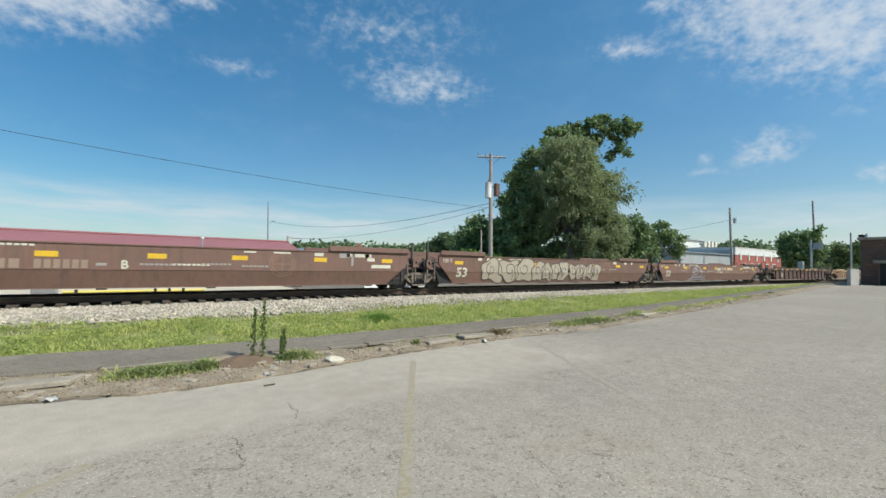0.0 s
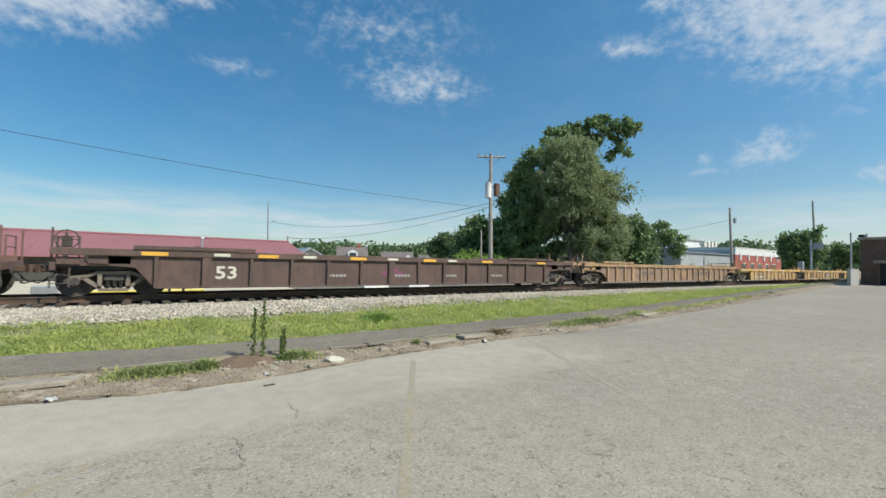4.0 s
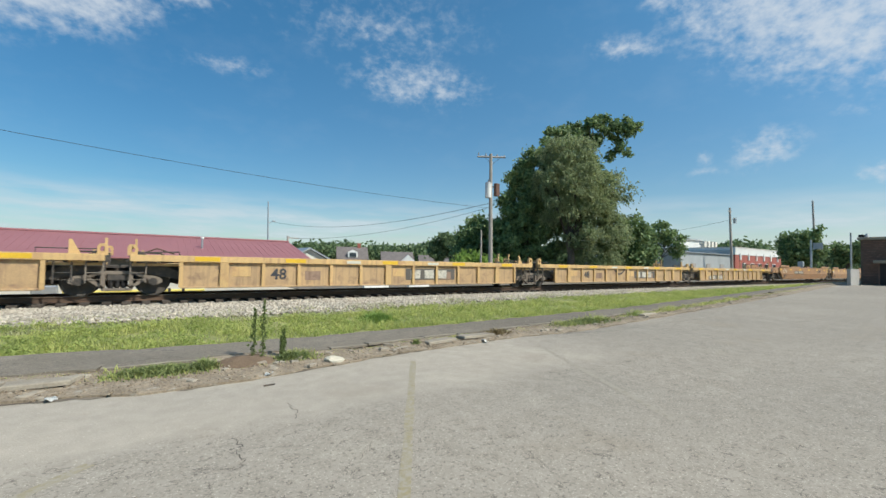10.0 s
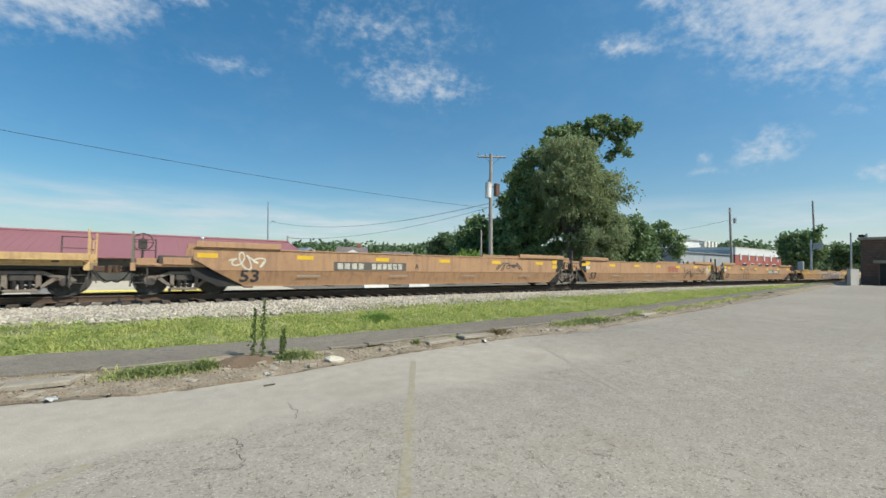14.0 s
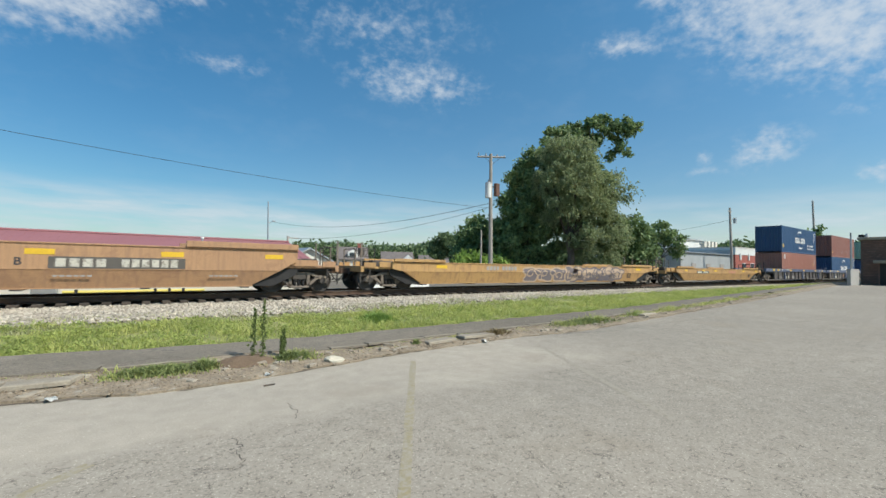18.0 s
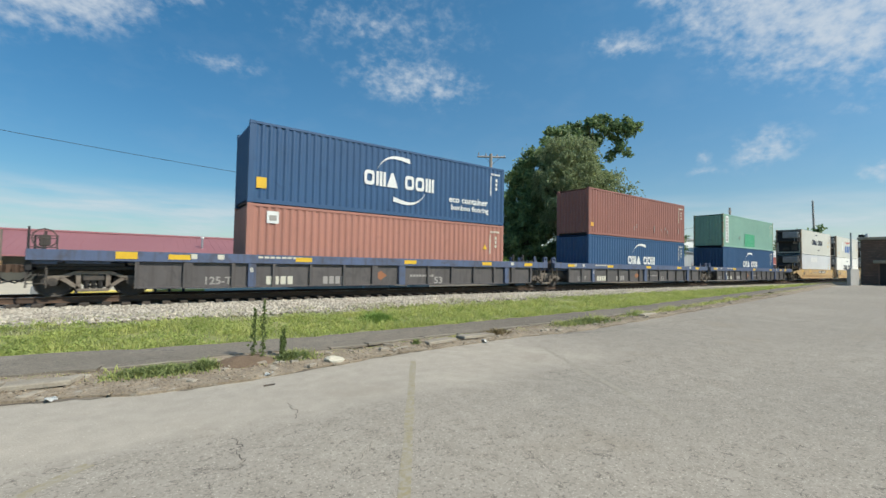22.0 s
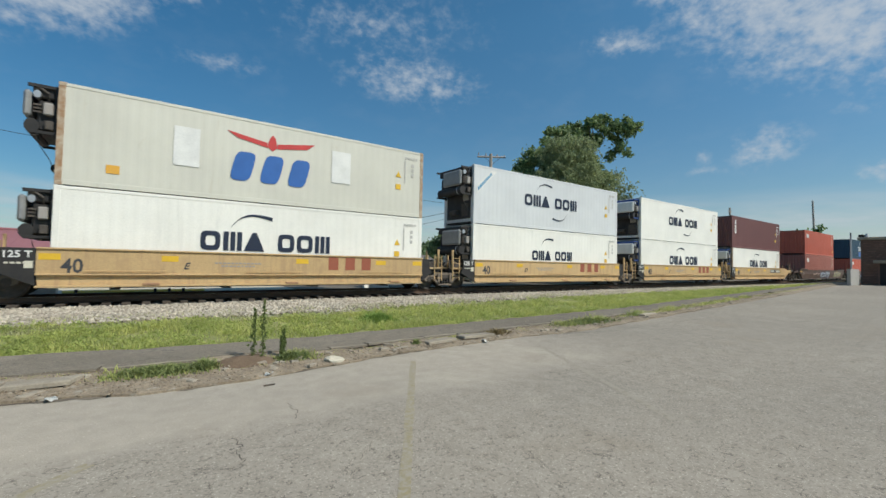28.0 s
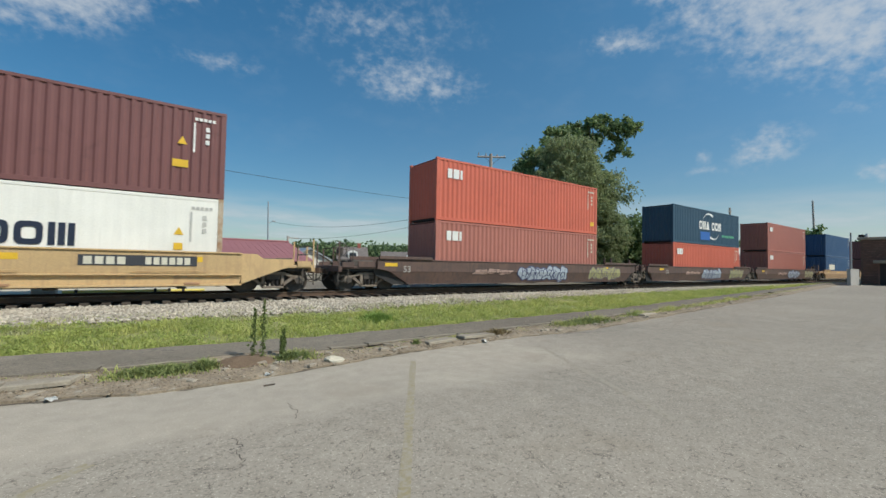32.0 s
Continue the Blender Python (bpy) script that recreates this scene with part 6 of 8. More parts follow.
M_GENP = mat("dull_grey_panel_paint", (0.30, 0.30, 0.295), (0.24, 0.24, 0.235), scale=3, rough=0.6)
GENSET_BLUE = paint_of("blue_generator_paint", (0.03, 0.075, 0.26))
FX = (367.45, 383.0, 398.6, 414.15, 429.85)
FL = (("white refrigerated container with grey blue side", C_GREYW), ("white refrigerated container with dark emblem", C_WHITE), ("white refrigerated container with dark emblem", C_WHITE),
      ("clean white refrigerated container with dark emblem", C_WHITE), ("white refrigerated container with rusty edges", C_WHITE))
FU = (("yellowed white refrigerated container with dark emblem", C_OLD), ("yellowed refrigerated container with blue and red emblem", C_OLD), ("grey white refrigerated container with a blue sticker", C_GREYW),
      ("clean white refrigerated container with dark emblem", C_WHITE), ("maroon corrugated shipping container on a white one", C_MAROON))
M_BLUELOGO = plain("bright_blue_marking", (0.03, 0.13, 0.42))
M_REDLOGO = plain("bright_red_marking", (0.58, 0.045, 0.04))
for i, x in enumerate(FX):
    lo = container(FL[i][0], x, 0, FL[i][1], trim=M_RUSTY if i in (0, 4) else None, group="refrigerated containers", smooth=True)
    genset(x, 0, M_GENP if i < 3 else M_WHITE, GENSET_BLUE if i in (3, 4) else None)
    stack_marks(lo, CH, M_FAINT)
    plate(lo, CL - 1.42, CL - 1.17, CF, 1.22, 1.45, M_YEL, "warning_label", "yellow square warning label")
    reefer_front(lo)
    if i > 0:
        ex, ew = ((3.72, 4.6), (4.3, 3.55), (4.05, 4.68), (4.2, 4.6))[i - 1]
        emblem_blocks(lo, ex, 1.25, ew, 0.54 if i == 2 else 0.66, M_NAVY)
        swoosh(lo, (ex + ew * 0.20, 2.06), (ex + ew * 0.50, 2.50), M_NAVY, 0.14)
    else:
        plate(lo, 3.6, 6.2, CF, 2.1, 2.7, M_WHITE, "repair_patch")
    up = container(FU[i][0], x, 1, FU[i][1], trim=M_RUSTY if i in (0, 1) else None, group="refrigerated containers", smooth=i != 4)
    if i < 4:
        reefer_front(up)
        plate(up, CL - 1.42, CL - 1.17, CF, 1.18, 1.41, M_YEL, "warning_label", "yellow square warning label")
        genset(x, 1, M_GENP if i < 3 else M_WHITE, GENSET_BLUE if i == 3 else None)
    stack_marks(up, CH, M_WHITE if i == 4 else M_FAINT)
    if i in (0, 2, 3):
        ex, ew = {0: (4.15, 4.5), 2: (3.65, 4.65), 3: (3.95, 4.75)}[i]
        emblem_blocks(up, ex, 1.28, ew, 0.64, M_NAVY)
        swoosh(up, (ex + ew * 0.20, 2.12), (ex + ew * 0.49, 2.56), M_NAVY, 0.12)
        swoosh(up, (ex + ew * 0.79, 1.08), (ex + ew * 0.50, 0.62), M_NAVY, 0.12, -0.20)
    if i == 1:
        emblem_blocks(up, 4.5, 0.66, 2.95, 1.2, M_BLUELOGO, False)
        bm = B()
        for pts in (((4.75, 2.25), (5.75, 2.06), (5.75, 2.24), (4.4, 2.46)), ((7.5, 2.46), (6.1, 2.24), (6.1, 2.06), (7.2, 2.22)), ((5.75, 2.10), (5.93, 1.95), (6.1, 2.10), (6.03, 2.43), (5.93, 2.55), (5.83, 2.43))):
            bm.faces.new([bm.verts.new((p, CF - 0.004, q)) for p, q in pts])
        part("emblem", bm, M_REDLOGO, up, "plain red wing-shaped emblem")
        plate(up, 2.85, 3.6, CF - 0.004, 1.0, 2.3, M_WHITE, "repair_patch", "white repainted patch")
        plate(up, 8.2, 9.0, CF - 0.004, 1.1, 2.38, M_WHITE, "repair_patch", "white repainted patch")
        plate(up, 1.15, 1.48, CF, 0.47, 0.73, M_ORNG, "warning_label")
    if i == 2:
        bm = B()
        bm.faces.new([bm.verts.new((p, CF - 0.004, q)) for p, q in ((0.18, 1.46), (0.17, 1.95), (1.15, 2.80), (1.55, 2.80))])
        st = part("sticker", bm, M_WHITE, up, "slanting white sticker with blue blocks")
        bm = B()
        for k in range(7):
            q = 0.28 + 0.135 * k
            bm.faces.new([bm.verts.new((q + a, CF - 0.008, 1.68 + 0.13 * k + b)) for a, b in ((0, 0), (0.10, 0.10), (0.06, 0.25), (-0.04, 0.15))])
        part("sticker_marks", bm, plain("sky_blue_marking", (0.07, 0.30, 0.50)), st)
    if i == 4:
        for k, (w_, h_) in enumerate(((0.24, 0.44), (0.30, 0.36), (0.36, 0.38))):
            plate(up, 0.74 - w_ / 2, 0.74 + w_ / 2, CF, 2.18 - 0.42 * k, 2.18 - 0.42 * k + h_, M_WHITE, "emblem")
        plate(up, CL - 1.55, CL - 1.1, CF, 0.95, 1.2, M_YEL, "warning_label")

# red, teal and blue stacks at the end
def red_emblem(u):
    for x_, w_ in ((0.63, 0.28), (0.97, 0.36), (1.40, 0.14)):
        part("emblem", box(B(), x_, x_ + w_, CF - 0.005, CF, 2.07, 2.53, 0.03), M_WHITE, u, "small white block emblem")
    stack_marks(u, CH, M_CREAM, False)


red_emblem(container("faded red corrugated shipping container with white emblem", 451.35, 0, C_BRICK))
r2 = container("bright red corrugated shipping container with white emblem", 451.35, 1, C_RED)
red_emblem(r2)
plate(r2, CL - 0.7, CL - 0.35, CF, 0.5, 0.75, M_YEL, "warning_label")
red_emblem(container("red corrugated shipping container in a brown well car", 473.8, 0, C_RED))
t2 = container("dark teal shipping container with white swoosh emblem", 473.8, 1, C_TEAL)
emblem_blocks(t2, 4.4, 1.3, 4.3, 0.7, M_WHITE)
swoosh(t2, (5.0, 2.0), (7.0, 2.65), M_WHITE, 0.24)
swoosh(t2, (8.2, 1.15), (6.3, 0.6), M_WHITE, 0.24, -0.2)
plate(t2, 4.6, 6.4, CF, 0.4, 1.1, M_BLUELOGO, "marking")
bars(t2, 8.8, CF, 0.8, 2.6, 0.2, 9, plain("pale_green_marking", (0.12, 0.42, 0.25)))
for x, lo_, up_, n1, n2 in ((493.9, C_BRICK, C_BRICK, "faded red shipping container in a brown well car", "faded red shipping container with a small emblem"),
                            (515.2, C_BLUE, C_BLUE, "dark blue shipping container low in a yellow well car", "dark blue corrugated shipping container on another"),
                            (536.0, C_MAROON, C_MAROON, "maroon shipping container low in a yellow well car", "maroon corrugated shipping container on another")):
    c_ = container(n1, x, 0, lo_)
    d_ = container(n2, x, 1, up_)
    if lo_ is C_BRICK:
        red_emblem(c_)
        red_emblem(d_)
    else:
        stack_marks(c_, CH, M_CREAM, False)
        plate(c_, 1.6, 4.2, CF, 1.2, 1.9, M_CREAM, "marking")
        stack_marks(d_, CH, M_CREAM, False)


# ---- kerb, litter and paint on the car park ----
kr = random.Random(9)
kerb = thing("kerb", "broken weathered concrete kerb along the car park", "kerb", kind="structure")


def slab_mesh(w, d, h, seed):
    """A broken slab: an uneven outline with worn edges."""
    r = random.Random(seed)
    pts = []
    for x, y in ((0, 0), (0.3, 0), (0.7, 0), (1, 0), (1, 0.5), (1, 1), (0.6, 1), (0.3, 1), (0, 1), (0, 0.5)):
        pts.append(((x - 0.5) * w + r.uniform(-0.05, 0.05) * w, (y - 0.5) * d + r.uniform(-0.09, 0.09) * d))
    bm = prism(B(), pts, 0, h, "z")
    bmesh.ops.bevel(bm, geom=[e for e in bm.edges if all(v.co.z > h * 0.5 for v in e.verts)], offset=0.015, segments=1, affect="EDGES", clamp_overlap=True)
    return mesh_of("kerb_slab", bm, M_CONC)


# the broken front edge of the footpath: thin asphalt plates with a pale crumbled lip, hollow below in places
def edge_plate(w, seed):
    r = random.Random(seed)
    n = max(int(w / 0.12), 3)
    front = [((i / n - 0.5) * w, r.uniform(-0.035, 0.035)) for i in range(n + 1)]
    bm = prism(B(), front + [(w / 2, 0.24), (-w / 2, 0.24)], 0, 0.035, "z")
    lip = prism(B(), front + [(x, y + r.uniform(0.03, 0.075)) for x, y in reversed(front)], 0.033, 0.041, "z")
    return mesh_of("edge_plate", bm, M_PATH), mesh_of("worn_lip", lip, M_CONC)


PLATES = [(w,) + edge_plate(w, i) for i, w in enumerate((0.7, 1.1, 1.5, 0.9, 1.3))]
x = -9.0
while x < 46:
    w, me, lip = PLATES[kr.randrange(5)]
    slope = math.degrees(math.atan2(interp(x + w, NEAR) - interp(x, NEAR), w))
    mid = x + w / 2
    missing = 0.95 < mid < 2.0
    if not missing and kr.random() < 0.9:
        ob = part("edge_plate", me, M_PATH, kerb)
        at(ob, mid, interp(mid, NEAR) + kr.uniform(-0.03, 0.05), gz(mid) + 0.064, slope + kr.uniform(-1, 1), kr.uniform(-1.2, 0.3), kr.uniform(-0.6, 0.6))
        if kr.random() < 0.75:
            part("worn_lip", lip, M_CONC, ob)
    x += w + kr.uniform(0.0, 0.05)
for x0, y0, w_, a_ in ((-1.75, 7.3, 0.9, -10), (-0.95, 7.12, 0.7, -8), (-2.6, 7.6, 1.1, -12), (6.0, 7.12, 0.9, 3), (5.0, 7.08, 0.7, 5), (13.5, 7.4, 0.9, 4)):
    at(part("kerb_slab", slab_mesh(w_, 0.3, 0.06, int(x0 * 7) + 50), M_CONC, kerb), x0, y0, dirt_height(x0, y0) - 0.005, a_, kr.uniform(-4, -1), kr.uniform(-2, 2))
CHIPS = [slab_mesh(w, d, h, 20 + i) for i, (w, d, h) in enumerate(((0.12, 0.09, 0.04), (0.2, 0.10, 0.045), (0.08, 0.06, 0.04), (0.28, 0.09, 0.03)))]
for i in range(80):
    x = -3.5 + 26 * kr.random() ** 1.4
    a, b = interp(x, KERB), interp(x, NEAR) - 0.1
    y = a + (b - a) * kr.uniform(0.1, 0.95)
    at(part("kerb_fragment", CHIPS[kr.randrange(4)], M_CONC, kerb), x, y, dirt_height(x, y) - 0.012, kr.uniform(-60, 60), kr.uniform(-9, 9), kr.uniform(-9, 9))


def debris_spot(r):
    x = -3.5 + 36 * r.rand() ** 1.5
    a, b = interp(x, KERB) - 0.02, interp(x, NEAR) + 0.02
    y = a + (b - a) * r.rand()
    return x, y, dirt_height(x, y)


scatter_stones("kerb_gravel", 5200, 8, debris_spot, (0.008, 0.035), M_DEBRIS, "loose gravel and crumbled concrete along the kerb", "gravel")
rock = B()
bmesh.ops.create_icosphere(rock, subdivisions=2, radius=0.13)
for v in rock.verts:
    v.co += v.co.normalized() * noise.noise(v.co * 6) * 0.07
    v.co.x *= 1.25
    v.co.z = max(v.co.z * 0.5, -0.04)
single("rock", rock, M_ROCK, "pale lump of broken concrete at the kerb", "rock", (2.58, 6.62, 0.06))
mound = B()
bmesh.ops.create_grid(mound, x_segments=24, y_segments=16, size=1)
for v in mound.verts:
    x, y = v.co.x, v.co.y
    h = max(0, 1 - x * x - y * y)
    v.co = Vector((x * 0.5, y * 0.34, h * 0.12 + h * 0.05 * noise.noise(Vector((x * 4, y * 4, 1))) - 0.01))
single("dirt_mound", mound, M_SOIL, "small mound of bare brown soil beside the footpath", "dirt", (1.36, 7.12, 0.05), smooth=True)


def litter(x, y, w, d, label, seed):
    r = random.Random(seed)
    bm = B()
    g = [[bm.verts.new(((i / 3 - 0.5) * w + r.uniform(-0.02, 0.02), (j / 2 - 0.5) * d + r.uniform(-0.02, 0.02), 0.012 + r.uniform(0, 0.06))) for j in range(3)] for i in range(4)]
    for i in range(3):
        for j in range(2):
            bm.faces.new((g[i][j], g[i + 1][j], g[i + 1][j + 1], g[i][j + 1]))
    s = bmesh.ops.solidify(bm, geom=bm.faces[:], thickness=0.004)
    single("litter", bm, M_WHITE, label, "litter", (x, y, gz(x)), "pieces of litter", rz=r.uniform(0, 90))


litter(1.53, 6.36, 0.15, 0.1, "crumpled white paper cup lying by the kerb", 1)
litter(-0.78, 6.48, 0.16, 0.08, "crumpled white wrapper lying by the kerb", 2)
litter(5.95, 6.75, 0.16, 0.08, "crumpled white paper lying by the kerb", 3)
bm = tube(B(), (-0.07, 0, 0.012), (0.07, 0.01, 0.012), 0.01, n=6)
single("twig", bm, M_BARK, "short dark twig on the asphalt", "twig", (1.42, 5.85, 0))


def painted_line(x0, y0, x1, y1, w, label, material=None):
    bm = B()
    n = 26
    d = Vector((x1 - x0, y1 - y0, 0))
    q = Vector((-d.y, d.x, 0)).normalized() * w / 2
    r = random.Random(int(x0 * 10))
    rows_ = []
    for i in range(n + 1):
        p = Vector((x0, y0, 0)) + d * i / n
        rows_.append([bm.verts.new((v.x, v.y, gz(v.x) + 0.002)) for v in (p - q * r.uniform(0.75, 1.05), p + q * r.uniform(0.75, 1.05))])
    for a, b in zip(rows_, rows_[1:]):
        bm.faces.new((a[0], b[0], b[1], a[1]))
    single("parking_line", bm, material or M_STRIPE, label, "line", group="parking lines", kind="structure")


painted_line(3.78, 6.1, -0.6, -0.8, 0.10, "faded yellow painted parking line")
painted_line(6.75, 6.05, 4.75, 2.3, 0.11, "almost worn away yellow parking line", M_GHOST)
painted_line(-0.28, 4.37, -2.6, 2.0, 0.11, "faded yellow painted parking line")


def crack(points, w, seed, material=None):
    """A crack filled with dirt, or a painted edge shadow: an uneven dark line on the asphalt."""
    r = random.Random(seed)
    pts = []
    for a, b in zip(points, points[1:]):
        for k in range(6):
            pts.append((a[0] + (b[0] - a[0]) * k / 6 + r.uniform(-0.025, 0.025), a[1] + (b[1] - a[1]) * k / 6 + r.uniform(-0.025, 0.025)))
    pts.append(points[-1])
    bm = B()
    rows_ = []
    for i, (x, y) in enumerate(pts):
        a, b = pts[max(i - 1, 0)], pts[min(i + 1, len(pts) - 1)]
        k = math.hypot(b[0] - a[0], b[1] - a[1]) or 1
        nx, ny = -(b[1] - a[1]) / k, (b[0] - a[0]) / k
        ww = w * r.uniform(0.3, 1.0)
        rows_.append([bm.verts.new((x + nx * ww * s, y + ny * ww * s, gz(x) + 0.003)) for s in (-0.5, 0.5)])
    for a, b in zip(rows_, rows_[1:]):
        bm.faces.new((a[0], b[0], b[1], a[1]))
    single("crack", bm, material or M_CRACK, "dark crack or painted edge shadow in the worn asphalt", "crack", group="cracks", kind="structure")


M_DAMP_SHADE = mat("damp_dirt", (0.12, 0.095, 0.07), (0.22, 0.18, 0.13), scale=3, rough=1)
M_CRACK = mat("crack_dirt", (0.13, 0.11, 0.09), (0.19, 0.16, 0.125), scale=5, rough=1)
crack(((0.75, 4.3), (0.77, 4.09), (0.73, 3.98), (0.74, 3.8), (0.68, 3.66)), 0.014, 1)
crack(((0.68, 3.66), (0.52, 3.74), (0.38, 3.84)), 0.007, 2)
crack(((1.44, 5.05), (1.43, 4.7), (1.36, 4.5)), 0.010, 3)
crack(((1.55, 3.3), (1.75, 3.52), (1.95, 3.6), (2.25, 3.58), (2.6, 3.6)), 0.008, 4)
# Damp dirt at the lot's edge, with the edge's shadow line painted in.
crack([(-4 + 0.9 * k, interp(-4 + 0.9 * k, KERB) + 0.02) for k in range(44)], 0.17, 9, M_DAMP_SHADE)
crack(((8.2, 6.6), (10.0, 6.2), (12.5, 6.3), (15, 6.1)), 0.04, 5)


# ---- plants ----
def blades(name, n, seed, spot, hmin, hmax, width, material, label, category, bend=0.5):
    """Tufts of thin bent blades, joined."""
    r = np.random.RandomState(seed)
    p = np.array([spot(r) for _ in range(n)])
    a = r.uniform(0, 6.283, n)
    h = r.uniform(hmin, hmax, n) * p[:, 3]
    lean = r.uniform(0.1, bend, n) * h
    w = width * r.uniform(0.6, 1.4, n)
    dx, dy = np.cos(a), np.sin(a)
    wx, wy = -np.sin(a) * w, np.cos(a) * w
    root, o = p[:, :3], np.zeros(n)
    v = np.stack([root + np.stack([wx, wy, o], 1), root - np.stack([wx, wy, o], 1),
                  root + np.stack([dx * lean * 0.35 - wx * 0.7, dy * lean * 0.35 - wy * 0.7, h * 0.6], 1), root + np.stack([dx * lean * 0.35 + wx * 0.7, dy * lean * 0.35 + wy * 0.7, h * 0.6], 1),
                  root + np.stack([dx * lean, dy * lean, h], 1)], 1)
    i5 = 5 * np.arange(n)[:, None]
    f = np.concatenate([np.array([[0, 1, 2]]) + i5, np.array([[0, 2, 3]]) + i5, np.array([[3, 2, 4]]) + i5])
    return tagged(new(name, soup(name, v.reshape(-1, 3), f, material)), label, category, kind="stuff")


def verge_spot(r):
    x = -6 + 84 * r.rand() ** 1.45
    a, b = interp(x, FARE) - 0.22, interp(x, TOE) + 0.55
    k = r.rand()
    ragged = 0.5 + 0.5 * noise.noise(Vector((x * 1.7, 9.0, 1)))
    y = a + (b - a) * k
    edge = min(1.0, 0.12 + 1.1 * ragged * min(1, k * 6) + 0.6 * min(k * 3, 1)) * min(1.0, 0.10 + 1.7 * (1 - k))
    patch = 0.18 + 1.3 * max(0, noise.noise(Vector((x * 0.55, y * 0.9, 3))) + 0.7 * noise.noise(Vector((x * 2.2, y * 2.6, 6))) + 0.42)
    return x, y, ground_height(x, y) + 0.028, edge * patch


blades("grass", 170000, 11, verge_spot, 0.04, 0.20, 0.0065, L_GRASS, "long unmown green grass with yellow tips along the railway", "grass", 1.9)
turf = strip("grass_ground", kx, lambda x: interp(x, FARE) - 0.03 + 1.6 * jag[x], lambda x: interp(x, TOE) - 0.75 * max(0.0, 1 - max(x, 0) / 28) + 6 * jag[x] * max(0.2, 1 - max(x, 0) / 28), lambda x: 0.0, 0.02, M_TURF, "matted green turf of the verge", "grass", rows=8)
for v in turf.data.vertices:
    v.co.z += ground_height(v.co.x, v.co.y) + 0.03


def kerb_spot(r):
    x = -4 + 46 * r.rand() ** 1.3
    a, b = interp(x, KERB) + 0.1, interp(x, NEAR) + 0.05
    w = noise.noise(Vector((x * 0.8, 5.0, 2)))
    in_bed = -0.4 < x < 1.0 or 2.0 < x < 2.5 or 9 < x < 26
    y = a + (b - a) * (0.35 + 0.65 * r.rand())
    return x, y, dirt_height(x, y) - 0.01, ((1.05 if x > 3 else 0.75) if in_bed else 0.25) * (0.7 + w)


blades("kerb_weeds", 11000, 12, kerb_spot, 0.03, 0.18, 0.008, L_GRASS, "low weeds growing in the broken kerb", "weeds", 1.4)


def clump_spot(x0, y0, sx, sy):
    def f(r):
        x, y = x0 + sx * r.randn(), y0 + sy * r.randn()
        return x, y, (dirt_height(x, y) if y < 7.6 else ground_height(x, y)) - 0.01, max(0.2, 1.0 - 0.3 * abs(x - x0) / sx)
    return f


blades("weed_patch", 2600, 13, clump_spot(0.28, 7.12, 0.30, 0.13), 0.02, 0.11, 0.011, L_WEED, "patch of low green weeds beside the kerb", "weeds", 2.6)
blades("weed_bush", 700, 14, clump_spot(0.80, 7.06, 0.09, 0.09), 0.04, 0.16, 0.012, L_WEED, "small green weed bush beside the kerb", "weeds", 1.6)
blades("weed_patch", 900, 15, clump_spot(2.1, 7.08, 0.16, 0.09), 0.03, 0.13, 0.011, L_WEED, "patch of low green weeds beside the kerb", "weeds", 2.2)
blades("weed_bush", 1500, 16, clump_spot(5.4, 10.6, 0.24, 0.18), 0.1, 0.36, 0.018, L_BRIGHT, "leafy green weed in the long grass", "weeds", 1.3)
blades("weed_bush", 160, 18, clump_spot(4.45, 7.1, 0.04, 0.03), 0.05, 0.14, 0.010, L_WEED, "small green weed in the kerb", "weeds", 1.3)
blades("weed_patch", 420, 17, clump_spot(6.7, 7.25, 0.2, 0.08), 0.04, 0.15, 0.011, L_DRY, "patch of dry brown weeds beside the kerb", "weeds", 1.6)
blades("weed_patch", 2200, 19, clump_spot(10.2, 7.3, 0.75, 0.14), 0.03, 0.13, 0.012, L_WEED, "patch of low green weeds beside the kerb", "weeds", 2.2)


def leaves(n, seed, centres, radius, size, squash=0.8):
    """Leaf clumps: small pointed quads round clump centres."""
    r = np.random.RandomState(seed)
    c = np.asarray(centres)
    k = r.randint(0, len(c), n)
    p = c[k] + r.normal(0, 1, (n, 3)) * np.array([radius, radius, radius * squash])
    d = r.normal(0, 1, (n, 3))
    d /= np.linalg.norm(d, axis=1, keepdims=True)
    e = np.cross(d, r.normal(0, 1, (n, 3)))
    e /= np.linalg.norm(e, axis=1, keepdims=True)
    s = size * r.uniform(0.6, 1.4, (n, 1))
    v = np.stack([p - d * s, p - e * s * 0.5, p + d * s, p + e * s * 0.5], 1).reshape(-1, 3)
    return v, np.arange(4 * n).reshape(-1, 4)


